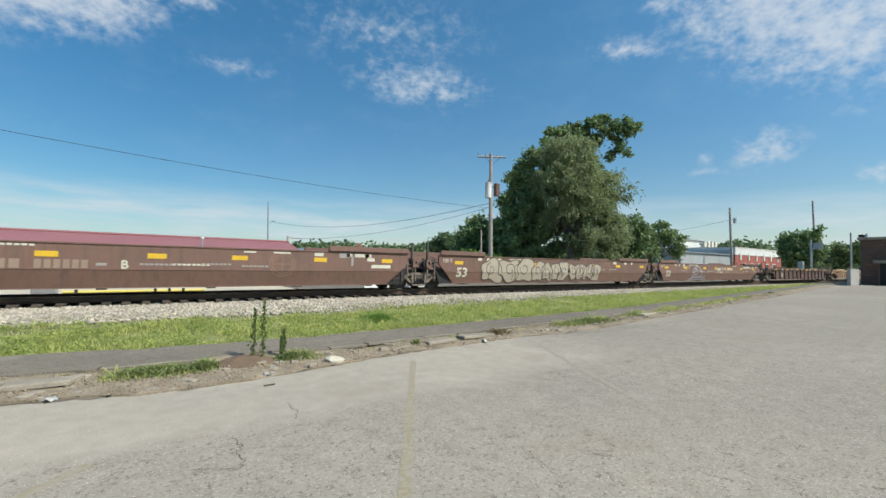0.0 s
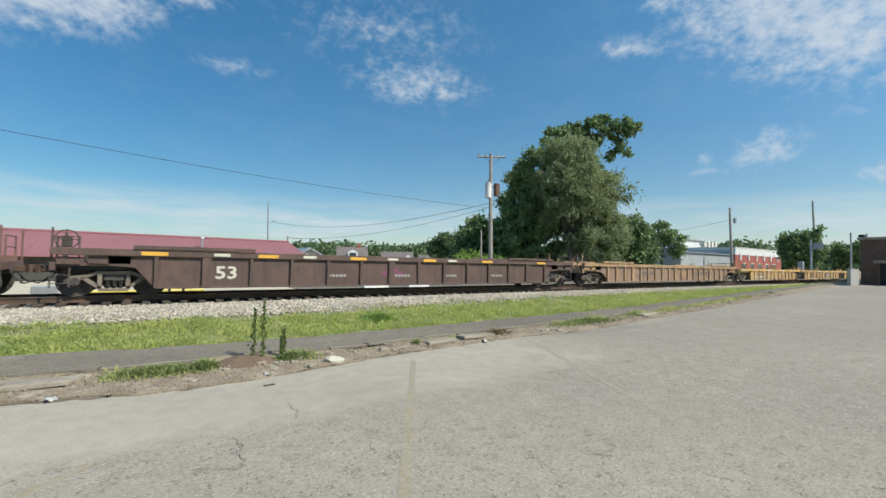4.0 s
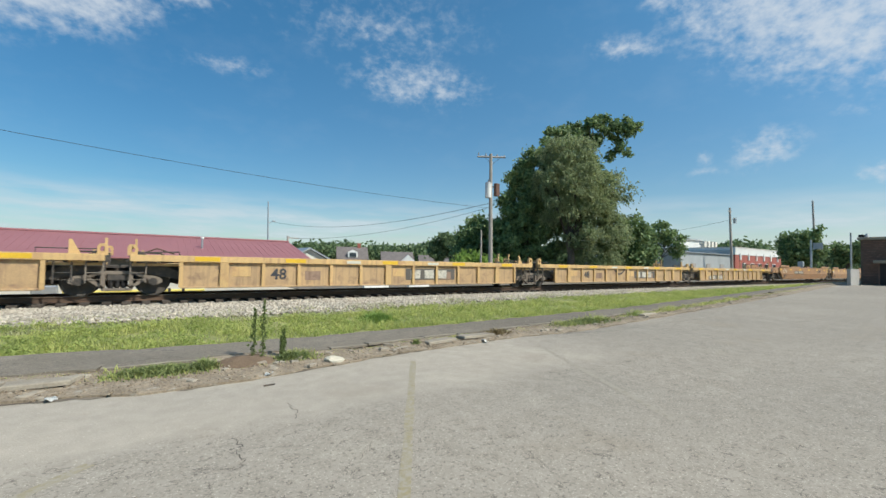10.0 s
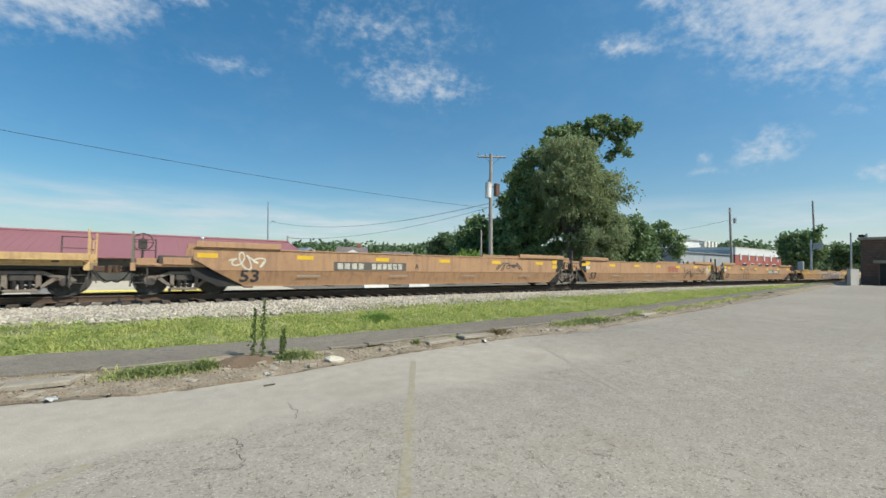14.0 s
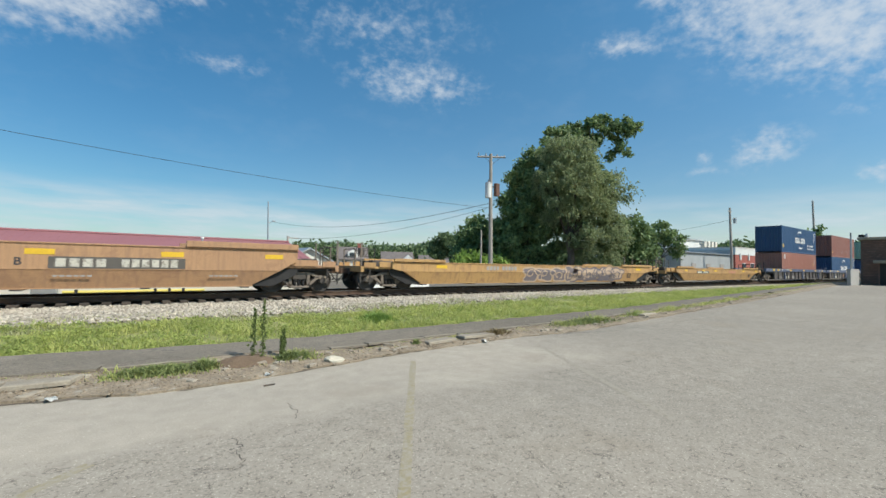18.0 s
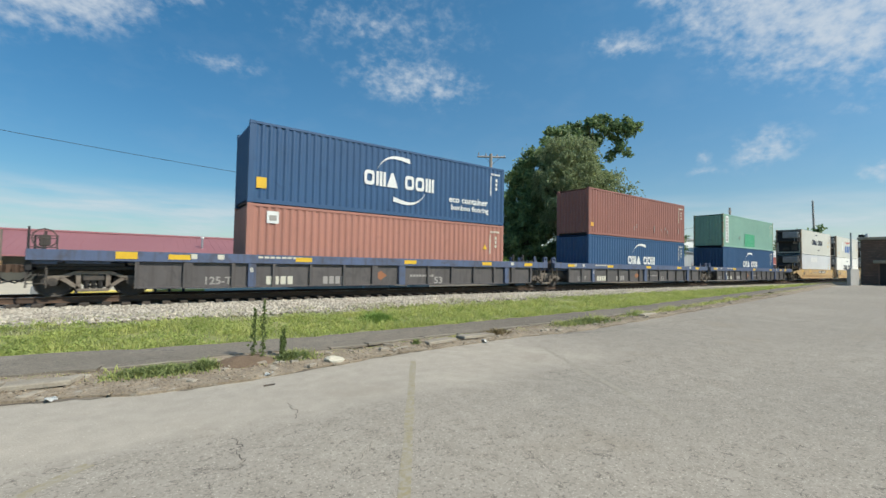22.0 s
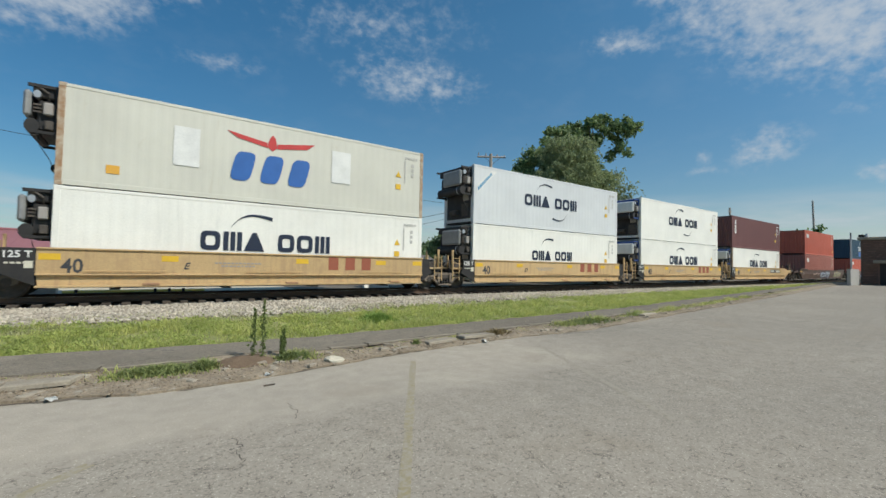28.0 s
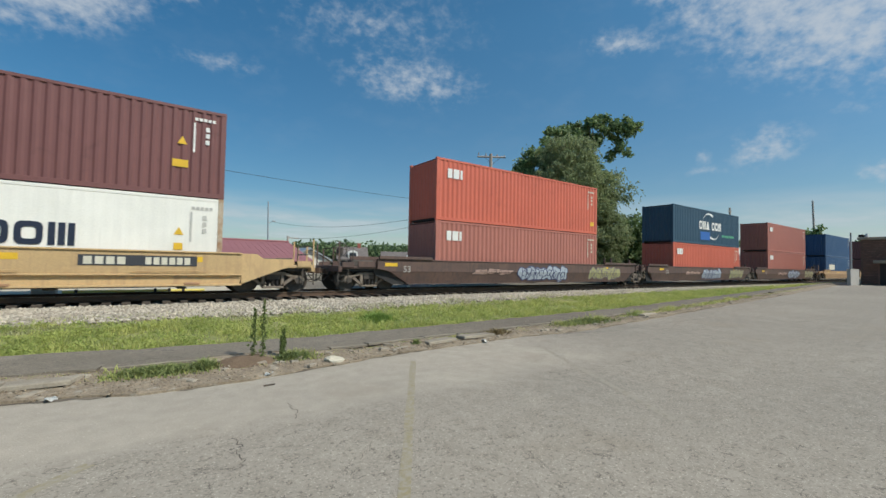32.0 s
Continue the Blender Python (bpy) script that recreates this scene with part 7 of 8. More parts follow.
def sprays(n, seed, centres, radius, size):
    """Drooping sprays: each clump centre lets fall short curved strings of narrow leaves."""
    r = np.random.RandomState(seed)
    c = np.asarray(centres)
    per = 14
    m = n // per
    k = r.randint(0, len(c), m)
    start = c[k] + r.normal(0, 1, (m, 3)) * np.array([radius, radius, radius * 0.7])
    a = r.uniform(0, 6.283, m)
    reach, fall = r.uniform(0.15, 0.5, m), r.uniform(0.05, 0.6, m)
    s_ = np.linspace(0, 1, per)[None]
    p = np.stack([start[:, :1] + (reach * np.cos(a))[:, None] * s_, start[:, 1:2] + (reach * np.sin(a))[:, None] * s_, start[:, 2:] + 0.12 * np.sin(s_ * 3.1) - fall[:, None] * s_ ** 1.6], -1).reshape(-1, 3)
    p += r.normal(0, 0.025, p.shape)
    d = r.normal(0, 0.8, p.shape) + np.array([0, 0, -0.8])
    d /= np.linalg.norm(d, axis=1, keepdims=True)
    e = np.cross(d, r.normal(0, 1, p.shape))
    e /= np.linalg.norm(e, axis=1, keepdims=True)
    s = size * r.uniform(0.6, 1.4, (len(p), 1))
    v = np.stack([p - d * s, p - e * s * 0.32, p + d * s, p + e * s * 0.32], 1).reshape(-1, 3)
    return v, np.arange(4 * len(p)).reshape(-1, 4)


def clumps(n, seed, blobs):
    """Centres spread over the outer part of several rounded masses, with gaps."""
    r = random.Random(seed)
    out = []
    vol = [b[3] * b[4] * b[5] for b in blobs]
    for b, w in zip(blobs, vol):
        for _ in range(max(int(n * w / sum(vol)), 3)):
            d = Vector((r.gauss(0, 1), r.gauss(0, 1), r.gauss(0, 1))).normalized()
            k = r.uniform(0.25, 1.0) ** 0.45 * (0.86 + 0.3 * noise.noise(d * 2.3 + Vector(b[:3])))
            out.append((b[0] + d.x * b[3] * k, b[1] + d.y * b[4] * k, b[2] + d.z * b[5] * k))
    return out


def tree(name, label, foot, trunk_h, r0, blobs, n_clump, n_leaf, size, radius, material, seed, category="tree", droop=False):
    t = thing(name, label, category, foot)
    r = random.Random(seed)
    bm = B()
    top = Vector((r.uniform(-0.3, 0.3), r.uniform(-0.3, 0.3), trunk_h))
    mid = Vector((r.uniform(-0.2, 0.2), r.uniform(-0.2, 0.2), trunk_h * 0.5))
    tube(bm, (0, 0, -0.2), mid, r0, r0 * 0.8, 10)
    tube(bm, mid, top, r0 * 0.8, r0 * 0.55, 10)
    part("trunk", bm, M_BARK, t)
    local = [(b[0] - foot[0], b[1] - foot[1], b[2] - foot[2], b[3], b[4], b[5]) for b in blobs]
    cs = clumps(n_clump, seed, local)
    for c in r.sample(cs, min(len(cs), 20)):
        c = Vector(c)
        s = Vector((0, 0, trunk_h * r.uniform(0.55, 0.98)))
        m = s.lerp(c, 0.5) + Vector((0, 0, 0.08 * c.length))
        bm = tube(B(), s, m, r0 * 0.28, r0 * 0.16, 6)
        tube(bm, m, c, r0 * 0.16, r0 * 0.04, 5)
        part("limb", bm, M_BARK, t)
    v, f = (sprays if droop else leaves)(n_leaf, seed, cs, radius, size)
    part("crown", soup("crown", v, f, material), material, t)
    return t


def dry_spot(r):
    x = -6 + 60 * r.rand() ** 1.5
    t = interp(x, TOE)
    y = t - 1.3 + 1.9 * r.rand()
    z = np.interp(y, [t - 0.35, t + 0.5], [ground_height(x, t - 0.35), 0.15 + gz(x) * 0.2])
    k = 0.35 + 1.2 * max(0, noise.noise(Vector((x * 0.8, y * 1.1, 8))) + 0.3)
    return x, y, z, k


blades("dry_grass", 26000, 71, dry_spot, 0.03, 0.15, 0.006, L_STRAW, "thin pale dry grass at the foot of the ballast", "grass", 1.8)
rv = np.random.RandomState(61)
tufts = []
for _ in range(9000):
    x, y, z, k = verge_spot(rv)
    if k > 0.16 and rv.rand() < k + 0.1:
        tufts.append((x, y, z + 0.03 + 0.10 * min(k, 1.0) * rv.rand()))
v, f = leaves(90000, 62, tufts, 0.055, 0.026, 0.55)
tagged(new("verge_weeds", soup("verge_weeds", v, f, L_VERGE)), "low leafy weeds among the grass of the verge", "weeds", kind="stuff")

GY = 0.2          # ground level behind the track
tree("tree", "large grey green willow with drooping dense foliage", (33.4, 25.9, GY), 5.0, 0.42,
     ((33.2, 25.9, 9.4, 3.7, 3.5, 4.6), (35.0, 24.8, 5.6, 2.9, 2.9, 4.9), (33.2, 26.0, 12.3, 2.8, 2.8, 2.4), (31.9, 26.7, 10.4, 2.3, 2.3, 3.0), (35.8, 24.2, 9.2, 2.4, 2.4, 3.0), (36.9, 23.7, 4.4, 1.9, 1.9, 3.6), (37.5, 23.2, 9.0, 1.5, 1.5, 1.2)), 440, 160000, 0.105, 0.34, L_WILLOW, 1, droop=True)
tree("tree", "dark green broad-leaved tree in deep shade", (32.2, 30.2, GY), 5.5, 0.38,
     ((31.9, 30.4, 7.4, 2.8, 2.8, 4.8), (33.0, 29.4, 11.2, 2.7, 2.7, 3.2), (30.6, 31.3, 4.0, 2.7, 2.7, 3.2), (31.5, 30.8, 11.2, 1.2, 1.2, 1.6), (33.2, 29.0, 4.4, 2.8, 2.4, 4.2)), 300, 42000, 0.19, 0.33, L_DARK, 2)
tree("tree", "tall green tree with open spreading top limbs", (40.0, 28.2, GY), 9.0, 0.45,
     ((36.9, 30.8, 15.4, 1.7, 1.7, 1.9), (38.3, 29.5, 15.8, 2.2, 2.2, 2.3), (40.3, 28.0, 16.9, 2.0, 2.0, 1.9), (42.2, 26.4, 16.8, 1.8, 1.8, 1.5), (43.1, 25.7, 17.1, 1.1, 1.1, 1.2), (41.9, 26.4, 14.2, 1.4, 1.4, 0.9), (39.0, 28.8, 10.0, 3.2, 3.2, 4.5)), 230, 26000, 0.20, 0.25, L_DARK, 3)
tree("shrub", "green shrub at the foot of the tall trees", (40.4, 24.0, GY), 2.2, 0.16,
     ((40.3, 24.1, 4.4, 2.2, 2.2, 2.6), (41.4, 23.4, 2.8, 1.8, 1.8, 2.2), (39.3, 24.8, 2.6, 2.0, 2.0, 2.2)), 150, 11000, 0.2, 0.34, L_DARK, 4, "shrub")
tree("tree", "small green tree behind the utility pole", (32.2, 38.3, GY), 3.0, 0.2,
     ((32.1, 38.4, 4.6, 2.3, 2.3, 2.8), (30.9, 39.0, 3.2, 1.8, 1.8, 2.2), (33.6, 37.2, 4.4, 2.0, 2.0, 3.0)), 150, 9000, 0.24, 0.4, L_DARK, 5)
tree("tree", "open green tree with gaps before pale buildings", (71.2, 36.5, 0.4), 4.0, 0.24,
     ((70.0, 37.6, 6.6, 2.3, 2.3, 2.3), (72.4, 35.3, 6.9, 2.2, 2.2, 2.2), (71.1, 36.6, 8.4, 1.9, 1.9, 1.3), (73.0, 34.6, 4.9, 1.7, 1.7, 1.4), (69.0, 38.2, 4.4, 1.5, 1.5, 1.5)), 60, 4600, 0.26, 0.36, L_DARK, 6)
tree("tree", "dense dark green tree beside the railway signal", (101.8, 25.7, 0.4), 3.0, 0.25,
     ((101.6, 26.6, 5.6, 2.6, 2.8, 3.6), (102.2, 24.4, 5.8, 2.3, 2.5, 3.8), (101.4, 27.7, 7.8, 1.2, 1.2, 2.3), (102.4, 23.6, 8.6, 1.1, 1.1, 2.1), (101.9, 25.6, 8.0, 1.0, 1.0, 1.6)), 150, 10000, 0.32, 0.4, L_DARK, 7)
tree("tree", "dark tree behind the brick building", (127.7, 24.1, 0.4), 3.5, 0.25,
     ((127.4, 24.9, 5.6, 2.8, 2.8, 2.7), (128.1, 22.6, 6.2, 2.6, 2.6, 2.8)), 90, 5000, 0.4, 0.5, L_DARK, 8)
tree("tree", "rounded green tree among far houses", (44.8, 60.1, GY), 3.2, 0.22,
     ((44.6, 60.3, 5.2, 2.6, 2.6, 2.3), (46.9, 58.7, 4.6, 2.3, 2.3, 2.4), (43.0, 61.6, 4.0, 2.0, 2.0, 1.8)), 110, 6500, 0.33, 0.42, L_FAR, 9)
tree("shrub", "bright green bush by the railway fence", (25.4, 31.0, GY), 0.8, 0.1,
     ((25.3, 31.1, 1.7, 2.2, 1.6, 1.2), (27.2, 30.0, 1.7, 1.6, 1.4, 1.2)), 70, 4200, 0.19, 0.3, L_BRIGHT, 10, "shrub")

# far woods along the skyline
rw = random.Random(77)
cs = []
for i in range(170):
    a = rw.uniform(0.27, 1.06)
    d = rw.uniform(150, 200)
    cx, cy = d * math.sin(a), d * math.cos(a)
    hh = rw.uniform(7.0, 10.5) * (d / 175) * (0.85 + 0.3 * noise.noise(Vector((a * 9, 0, 1))))
    cs += [(cx + rw.gauss(0, 2.4), cy + rw.gauss(0, 2.4), rw.uniform(0.25, 0.95) * hh + 0.3) for _ in range(16)]
v, f = leaves(60000, 21, cs, 1.1, 0.8)
tagged(new("far_woods", soup("far_woods", v, f, L_FAR)), "distant green woods on the skyline behind houses", "woods", kind="stuff")
cs = []
for i in range(80):
    a = rw.uniform(1.14, 1.40)
    d = rw.uniform(190, 260)
    cx, cy = d * math.sin(a), d * math.cos(a)
    hh = (rw.uniform(11, 15) if a < 1.28 else rw.uniform(6.5, 9.5)) * (0.85 + 0.3 * noise.noise(Vector((a * 19, 0, 7))))
    cs += [(cx + rw.gauss(0, 3), cy + rw.gauss(0, 3), rw.uniform(0.2, 0.95) * hh) for _ in range(16)]
v, f = leaves(30000, 22, cs, 1.3, 1.0)
tagged(new("far_woods", soup("far_woods", v, f, L_FAR)), "distant green woods behind the brick shops", "woods", kind="stuff")


def weed_stalk(x, y, h, seed, label):
    r = random.Random(seed)
    t = thing("weed", label, "weed", (x, y, 0.09), "tall weeds")
    bm = path_tube(B(), [(0, 0, -0.05), (r.uniform(-0.02, 0.02), 0, h * 0.5), (r.uniform(-0.03, 0.03), 0, h)], 0.006, 5)
    part("stem", bm, L_STALK, t)
    cs = []
    for k in range(60):
        u_ = k / 59
        w_ = 0.030 * h * (1 - u_) ** 0.7 + 0.004
        cs.append((r.gauss(0, w_), r.gauss(0, w_), h * (0.02 + 0.98 * u_)))
    v, f = leaves(700, seed, cs, 0.008, 0.016, 1.6)
    part("leaf_spray", soup("leaf_spray", v, f, L_STALK), L_STALK, t)


weed_stalk(1.62, 7.16, 0.92, 1, "tall narrow green weed rising from the footpath edge")
weed_stalk(1.49, 7.2, 0.78, 2, "tall narrow green weed beside another")
weed_stalk(1.98, 7.3, 0.40, 3, "short green weed beside the footpath")
weed_stalk(1.93, 7.25, 0.30, 4, "short green weed beside the footpath")

# ---- behind the track ----
apron = B()
box(apron, -40, 6.6, 20.9, 34, 0.0, 0.20)
single("concrete_apron", apron, M_PALE, "pale concrete apron before the long building", "pavement", kind="structure")
strip("back_road", [6.7, 20, 40, 60, 90], lambda x: 20.8, lambda x: 29, lambda x: 0.215 + gz(x) * 0.3, 0.1, M_PATH, "dark asphalt yard behind the railway", "road")
rail_ = thing("guard_rail", "low yellow pipe guard rail on short posts", "guard rail", (-2.4, 21.3, 0.2))
part("rail_pipe", path_tube(B(), [(0, 0, 0.11), (4.7, 0, 0.11)], 0.05, 8), plain("pale_yellow_paint", (0.80, 0.68, 0.17), 0.6), rail_)
for x in (0.4, 2.9, 3.4, 3.9):
    part("post", box(B(), x - 0.05, x + 0.05, -0.06, 0.06, 0, 0.2, 0.01), M_BLACK, rail_)
single("utility_box", box(B(), -0.35, 0.35, -0.25, 0.25, 0, 0.34, 0.03), M_GALV, "small pale grey metal box on the apron", "box", (-2.9, 21.4, 0.2))
for x, w in ((10.7, 0.75), (13.5, 0.7)):
    bm = prism(B(), ((-0.13, 0), (0.13, 0), (0.09, 0.2), (-0.09, 0.2)), -w, w, "x")
    single("parking_block", bm, M_WHITE, "white painted concrete parking block", "parking block", (x, 21.4, 0.22), "parking blocks")

# long building with a red standing-seam roof
hall = thing("long_building", "long low building with a dull red metal roof", "building", (0, 0, 0.2))
# Near-black colour carries the shade below the eaves; the gable stays off-white.
part("wall", prism(B(), ((-60, 33.4), (10.25, 33.4), (10.25, 46.6), (-60, 46.6)), 0, 1.45, "z"), mat("dark_dock_wall", (0.085, 0.085, 0.072), (0.06, 0.06, 0.052), scale=1.0, rough=0.9, bump=0.3), hall, "loading side below the eaves with its shade painted in")
bm = prism(B(), ((32.7, 1.42), (40, 3.12), (47.3, 1.42), (47.3, 1.50), (40, 3.22), (32.7, 1.50)), -60.5, 10.95, "x")
roof = part("roof", bm, M_REDROOF, hall)
slope = math.atan2(3.22 - 1.50, 7.3)
seam = mesh_of("roof_seam", box(B(), -0.015, 0.015, 0, math.hypot(7.3, 1.72), 0, 0.012), M_REDROOF)
for i in range(58):
    at(part("roof_seam", seam, M_REDROOF, roof), 10.7 - i * 0.45, 32.7, 1.503, 0, math.degrees(slope))
part("ridge_cap", prism(B(), ((39.75, 3.19), (40, 3.27), (40.25, 3.19), (40.25, 3.24), (40, 3.33), (39.75, 3.24)), -60.5, 10.97, "x"), M_REDROOF, hall)
bm = tube(B(), (3.62, 36.0, 1.9), (3.62, 36.0, 3.0), 0.07, n=10)
vent = part("vent_pipe", bm, M_GALV, hall, "galvanised vent pipe")
part("vent_cap", tube(B(), (3.62, 36.0, 3.0), (3.62, 36.0, 3.12), 0.13, 0.11, n=10), M_WHITE, vent)
part("gable_wall", prism(B(), ((33.4, 1.45), (46.6, 1.45), (40, 3.05)), 10.2, 10.3, "x"), M_OFFWHITE, hall)


def house(name, label, x, y, w, d, h, ridge, wall, roofm, rz=0, windows=((0, 1),), chimney=False, along=True):
    """A house with eaves, gables, framed windows and a pitched roof; its front faces -y."""
    o = thing(name, label, "house", (x, y, 0.2), rz=rz)
    part("wall", box(B(), -w / 2, w / 2, -d / 2, d / 2, 0, h), wall, o)
    if along:
        bm = prism(B(), ((-d / 2 - 0.4, h - 0.1), (0, ridge), (d / 2 + 0.4, h - 0.1), (d / 2 + 0.4, h + 0.08), (0, ridge + 0.18), (-d / 2 - 0.4, h + 0.08)), -w / 2 - 0.4, w / 2 + 0.4, "x")
        g = prism(B(), ((-d / 2, h), (d / 2, h), (0, ridge)), -w / 2 + 0.01, w / 2 - 0.01, "x")
    else:
        bm = prism(B(), ((-w / 2 - 0.4, h - 0.1), (0, ridge), (w / 2 + 0.4, h - 0.1), (w / 2 + 0.4, h + 0.08), (0, ridge + 0.18), (-w / 2 - 0.4, h + 0.08)), -d / 2 - 0.4, d / 2 + 0.4, "y")
        g = prism(B(), ((-w / 2, h), (w / 2, h), (0, ridge)), -d / 2 + 0.01, d / 2 - 0.01, "y")
    rf = part("roof", bm, roofm, o)
    part("gable", g, wall, o)
    for wx, wz in windows:
        win = part("window", box(B(), wx - 0.5, wx + 0.5, -d / 2 - 0.05, -d / 2 - 0.01, wz, wz + 1.1), M_WHITE, o)
        part("pane", box(B(), wx - 0.42, wx + 0.42, -d / 2 - 0.07, -d / 2 - 0.052, wz + 0.08, wz + 1.02), M_GLASS, win)
    if chimney:
        part("chimney", box(B(), w * 0.2, w * 0.2 + 0.6, -0.3, 0.3, ridge - 0.5, ridge + 0.9), M_REDBRICK, rf)
    return o


h1 = house("house", "white house with grey hipped roof and dormer", 33.6, 78, 5.2, 6.0, 2.0, 4.3, M_OFFWHITE, M_SHINGLE, -20, ((-1.5, 0.8), (1.5, 0.8)), True)
part("dormer", prism(B(), ((-0.9, 2.4), (0.9, 2.4), (0.9, 3.4), (0, 3.9), (-0.9, 3.4)), -3.1, 0), M_WHITE, h1)
part("dormer_window", box(B(), -0.6, 0.6, -3.15, -3.11, 2.5, 3.3), M_GLASS, h1)
h2 = house("house", "house with brown shingle roof and white gable", 44.2, 79, 6.0, 7.0, 1.9, 3.7, M_OFFWHITE, M_SHINGLE, -25, ((-2, 0.7), (0, 0.7)))
part("gable_front", prism(B(), ((0.6, 0), (3.4, 0), (3.4, 1.9), (2.0, 3.2), (0.6, 1.9)), -4.9, -3.51), M_WHITE, h2, "white gabled porch")
house("house", "small white house with pale roof", 15.8, 52, 5.0, 6.0, 1.5, 2.9, M_OFFWHITE, M_GALV, 0, ((0, 0.4),), along=False)
house("house", "white house half hidden by trees", 53, 78, 6, 6, 1.6, 3.2, M_OFFWHITE, M_SHINGLE, -30, ((-1.5, 0.4), (1.5, 0.4)))
tank = thing("water_tank", "small pale water tank on a slim tower", "tank", (42.7, 55.4, 0.2))
part("tower", tube(B(), (0, 0, 0), (0, 0, 3.5), 0.35, n=10), M_PALE, tank)
part("vessel", tube(B(), (0, 0, 3.5), (0, 0, 4.7), 0.5, n=14), M_PALE, tank)
part("cap", tube(B(), (0, 0, 4.7), (0, 0, 5.1), 0.5, 0.12, n=14), M_PALE, tank)

# pale mill and shops far along the line
mill = thing("mill_building", "off-white industrial building with low roofs", "building", (0, 0, 0.3))
part("wall", box(B(), 104, 130, 63, 75, 0, 6.0), M_WHITE, mill)
part("upper_block", box(B(), 128, 143.5, 61.5, 72, 0, 10.2), M_WHITE, mill)
part("roof", box(B(), 127.5, 144, 61, 72.5, 10.2, 10.6), M_GREYWALL, mill)
for k in range(4):
    part("roof_vent", box(B(), 146 + 2.6 * k, 147.4 + 2.6 * k, 61, 64, 6.4, 10.4), M_OFFWHITE, mill)
part("side_block", box(B(), 143.6, 157, 62, 72, 0, 9.0), M_WHITE, mill)
for k in range(3):
    w = part("window", box(B(), 131 + 4 * k, 132.4 + 4 * k, 61.4, 61.48, 6.2, 7.8), M_WHITE, mill)
    part("pane", box(B(), 131.15 + 4 * k, 132.25 + 4 * k, 61.34, 61.39, 6.35, 7.65), M_GLASS, w)
shed = thing("warehouse", "grey ribbed metal warehouse with a flat roof", "building", (0, 0, 0.3))
part("wall", corrugated(78, 99.5, 36.5, 0.05, 0, 4.4, 0.4), M_GREYWALL, shed)
part("side_wall", box(B(), 99.3, 99.5, 36.6, 50, 0, 5.4), M_GREYWALL, shed)
part("end_wall", box(B(), 78, 78.2, 36.6, 50, 0, 4.4), M_GREYWALL, shed)
part("roof", prism(B(), ((36.2, 4.3), (50, 5.6), (50, 5.75), (36.2, 4.48)), 77.7, 99.7, "x"), M_GALV, shed)
for x in (82, 88, 94):
    part("door", box(B(), x, x + 1.6, 36.40, 36.47, 0, 2.4), M_GREYMK, shed)
shop = thing("brick_shop", "red brick shop with a white painted parapet", "building", (0, 0, 0.3))
part("wall", box(B(), 99.8, 127, 35.9, 46, 0, 4.5), M_REDBRICK, shop)
part("parapet", box(B(), 99.7, 127.1, 35.8, 46.1, 4.5, 6.0), M_WHITE, shop, "white painted parapet")
part("cornice", box(B(), 99.6, 127.2, 35.7, 46.2, 5.95, 6.1), M_OFFWHITE, shop)
for k in range(6):
    part("pilaster", box(B(), 102 + 4.4 * k, 102.6 + 4.4 * k, 35.72, 35.9, 3.4, 4.9), M_WHITE, shop)
for k in range(5):
    w = part("window", box(B(), 103.4 + 4.4 * k, 105.4 + 4.4 * k, 35.84, 35.9, 1.2, 2.8), M_WHITE, shop)
    part("pane", box(B(), 103.5 + 4.4 * k, 105.3 + 4.4 * k, 35.80, 35.838, 1.3, 2.7), M_GLASS, w)

# brick building at the end of the car park
hut = thing("brick_building", "dark brown brick building with a flat concrete coping", "building", (60.6, 10.55, 0.36))
part("wall", box(B(), 0.1, 14, -5.6, -0.1, 0, 4.62), M_MORTAR, hut)
part("coping", box(B(), -0.15, 14.2, -5.8, 0.12, 4.62, 4.90, 0.03), M_CONC, hut, "pale concrete coping")
part("chimney_cap", box(B(), 0.0, 0.5, -0.4, 0.05, 4.90, 5.18, 0.05), M_BLACK, hut)
part("roof_lamp", tube(B(), (0.3, -0.55, 4.90), (0.3, -0.55, 5.28), 0.17, 0.11, n=10), M_WHITE, hut)
part("awning", box(B(), -0.7, 0.1, -4.0, -1.12, 2.2, 2.5, 0.02), M_CONC, hut, "pale flat awning slab over the door")
door = part("door", box(B(), -0.03, 0.06, -3.0, -1.5, 0, 2.15), M_BLACK, hut, "dark recessed door")
part("door_frame", box(B(), -0.06, 0.08, -1.5, -1.38, 0, 2.18), M_BRICK, door)
single("block_wall", box(B(), 0, 3.4, -0.14, 0.14, 0, 1.6, 0.01), M_BLOCK, "pale grey concrete block wall beside the brick building", "wall", (55.2, 10.35, 0.33), rz=0)
single("metal_post", tube(B(), (0, 0, 0), (0, 0, 5.2), 0.085, 0.075, n=12), M_GALV, "plain galvanised steel post", "post", (57.0, 10.5, 0.33))
brick_me = mesh_of("brick", box(B(), 0.078, 0.118, -0.101, 0.101, 0, 0.06), M_BRICK)
n = 0
for row in range(27):
    for k in range(10):
        if k > 4 and row < 14:
            continue
        at(part("brick", brick_me, M_BRICK, hut), 0, -0.26 - k * 0.215 - (row % 2) * 0.107, 0.1 + row * 0.165)
bm = B()
for row in range(55):
    for k in range(26):
        yy = -0.26 - k * 0.215 - (row % 2) * 0.107
        if yy < -5.5 or (-3.12 < yy < -1.3 and row * 0.0825 < 2.3):
            continue
        if row % 2 == 0 and k < 10:
            continue
        box(bm, 0.082, 0.112, yy - 0.101, yy + 0.101, 0.1 + row * 0.0805, 0.16 + row * 0.0805)
tagged(part("brickwork", bm, M_BRICK, hut), kind="stuff")


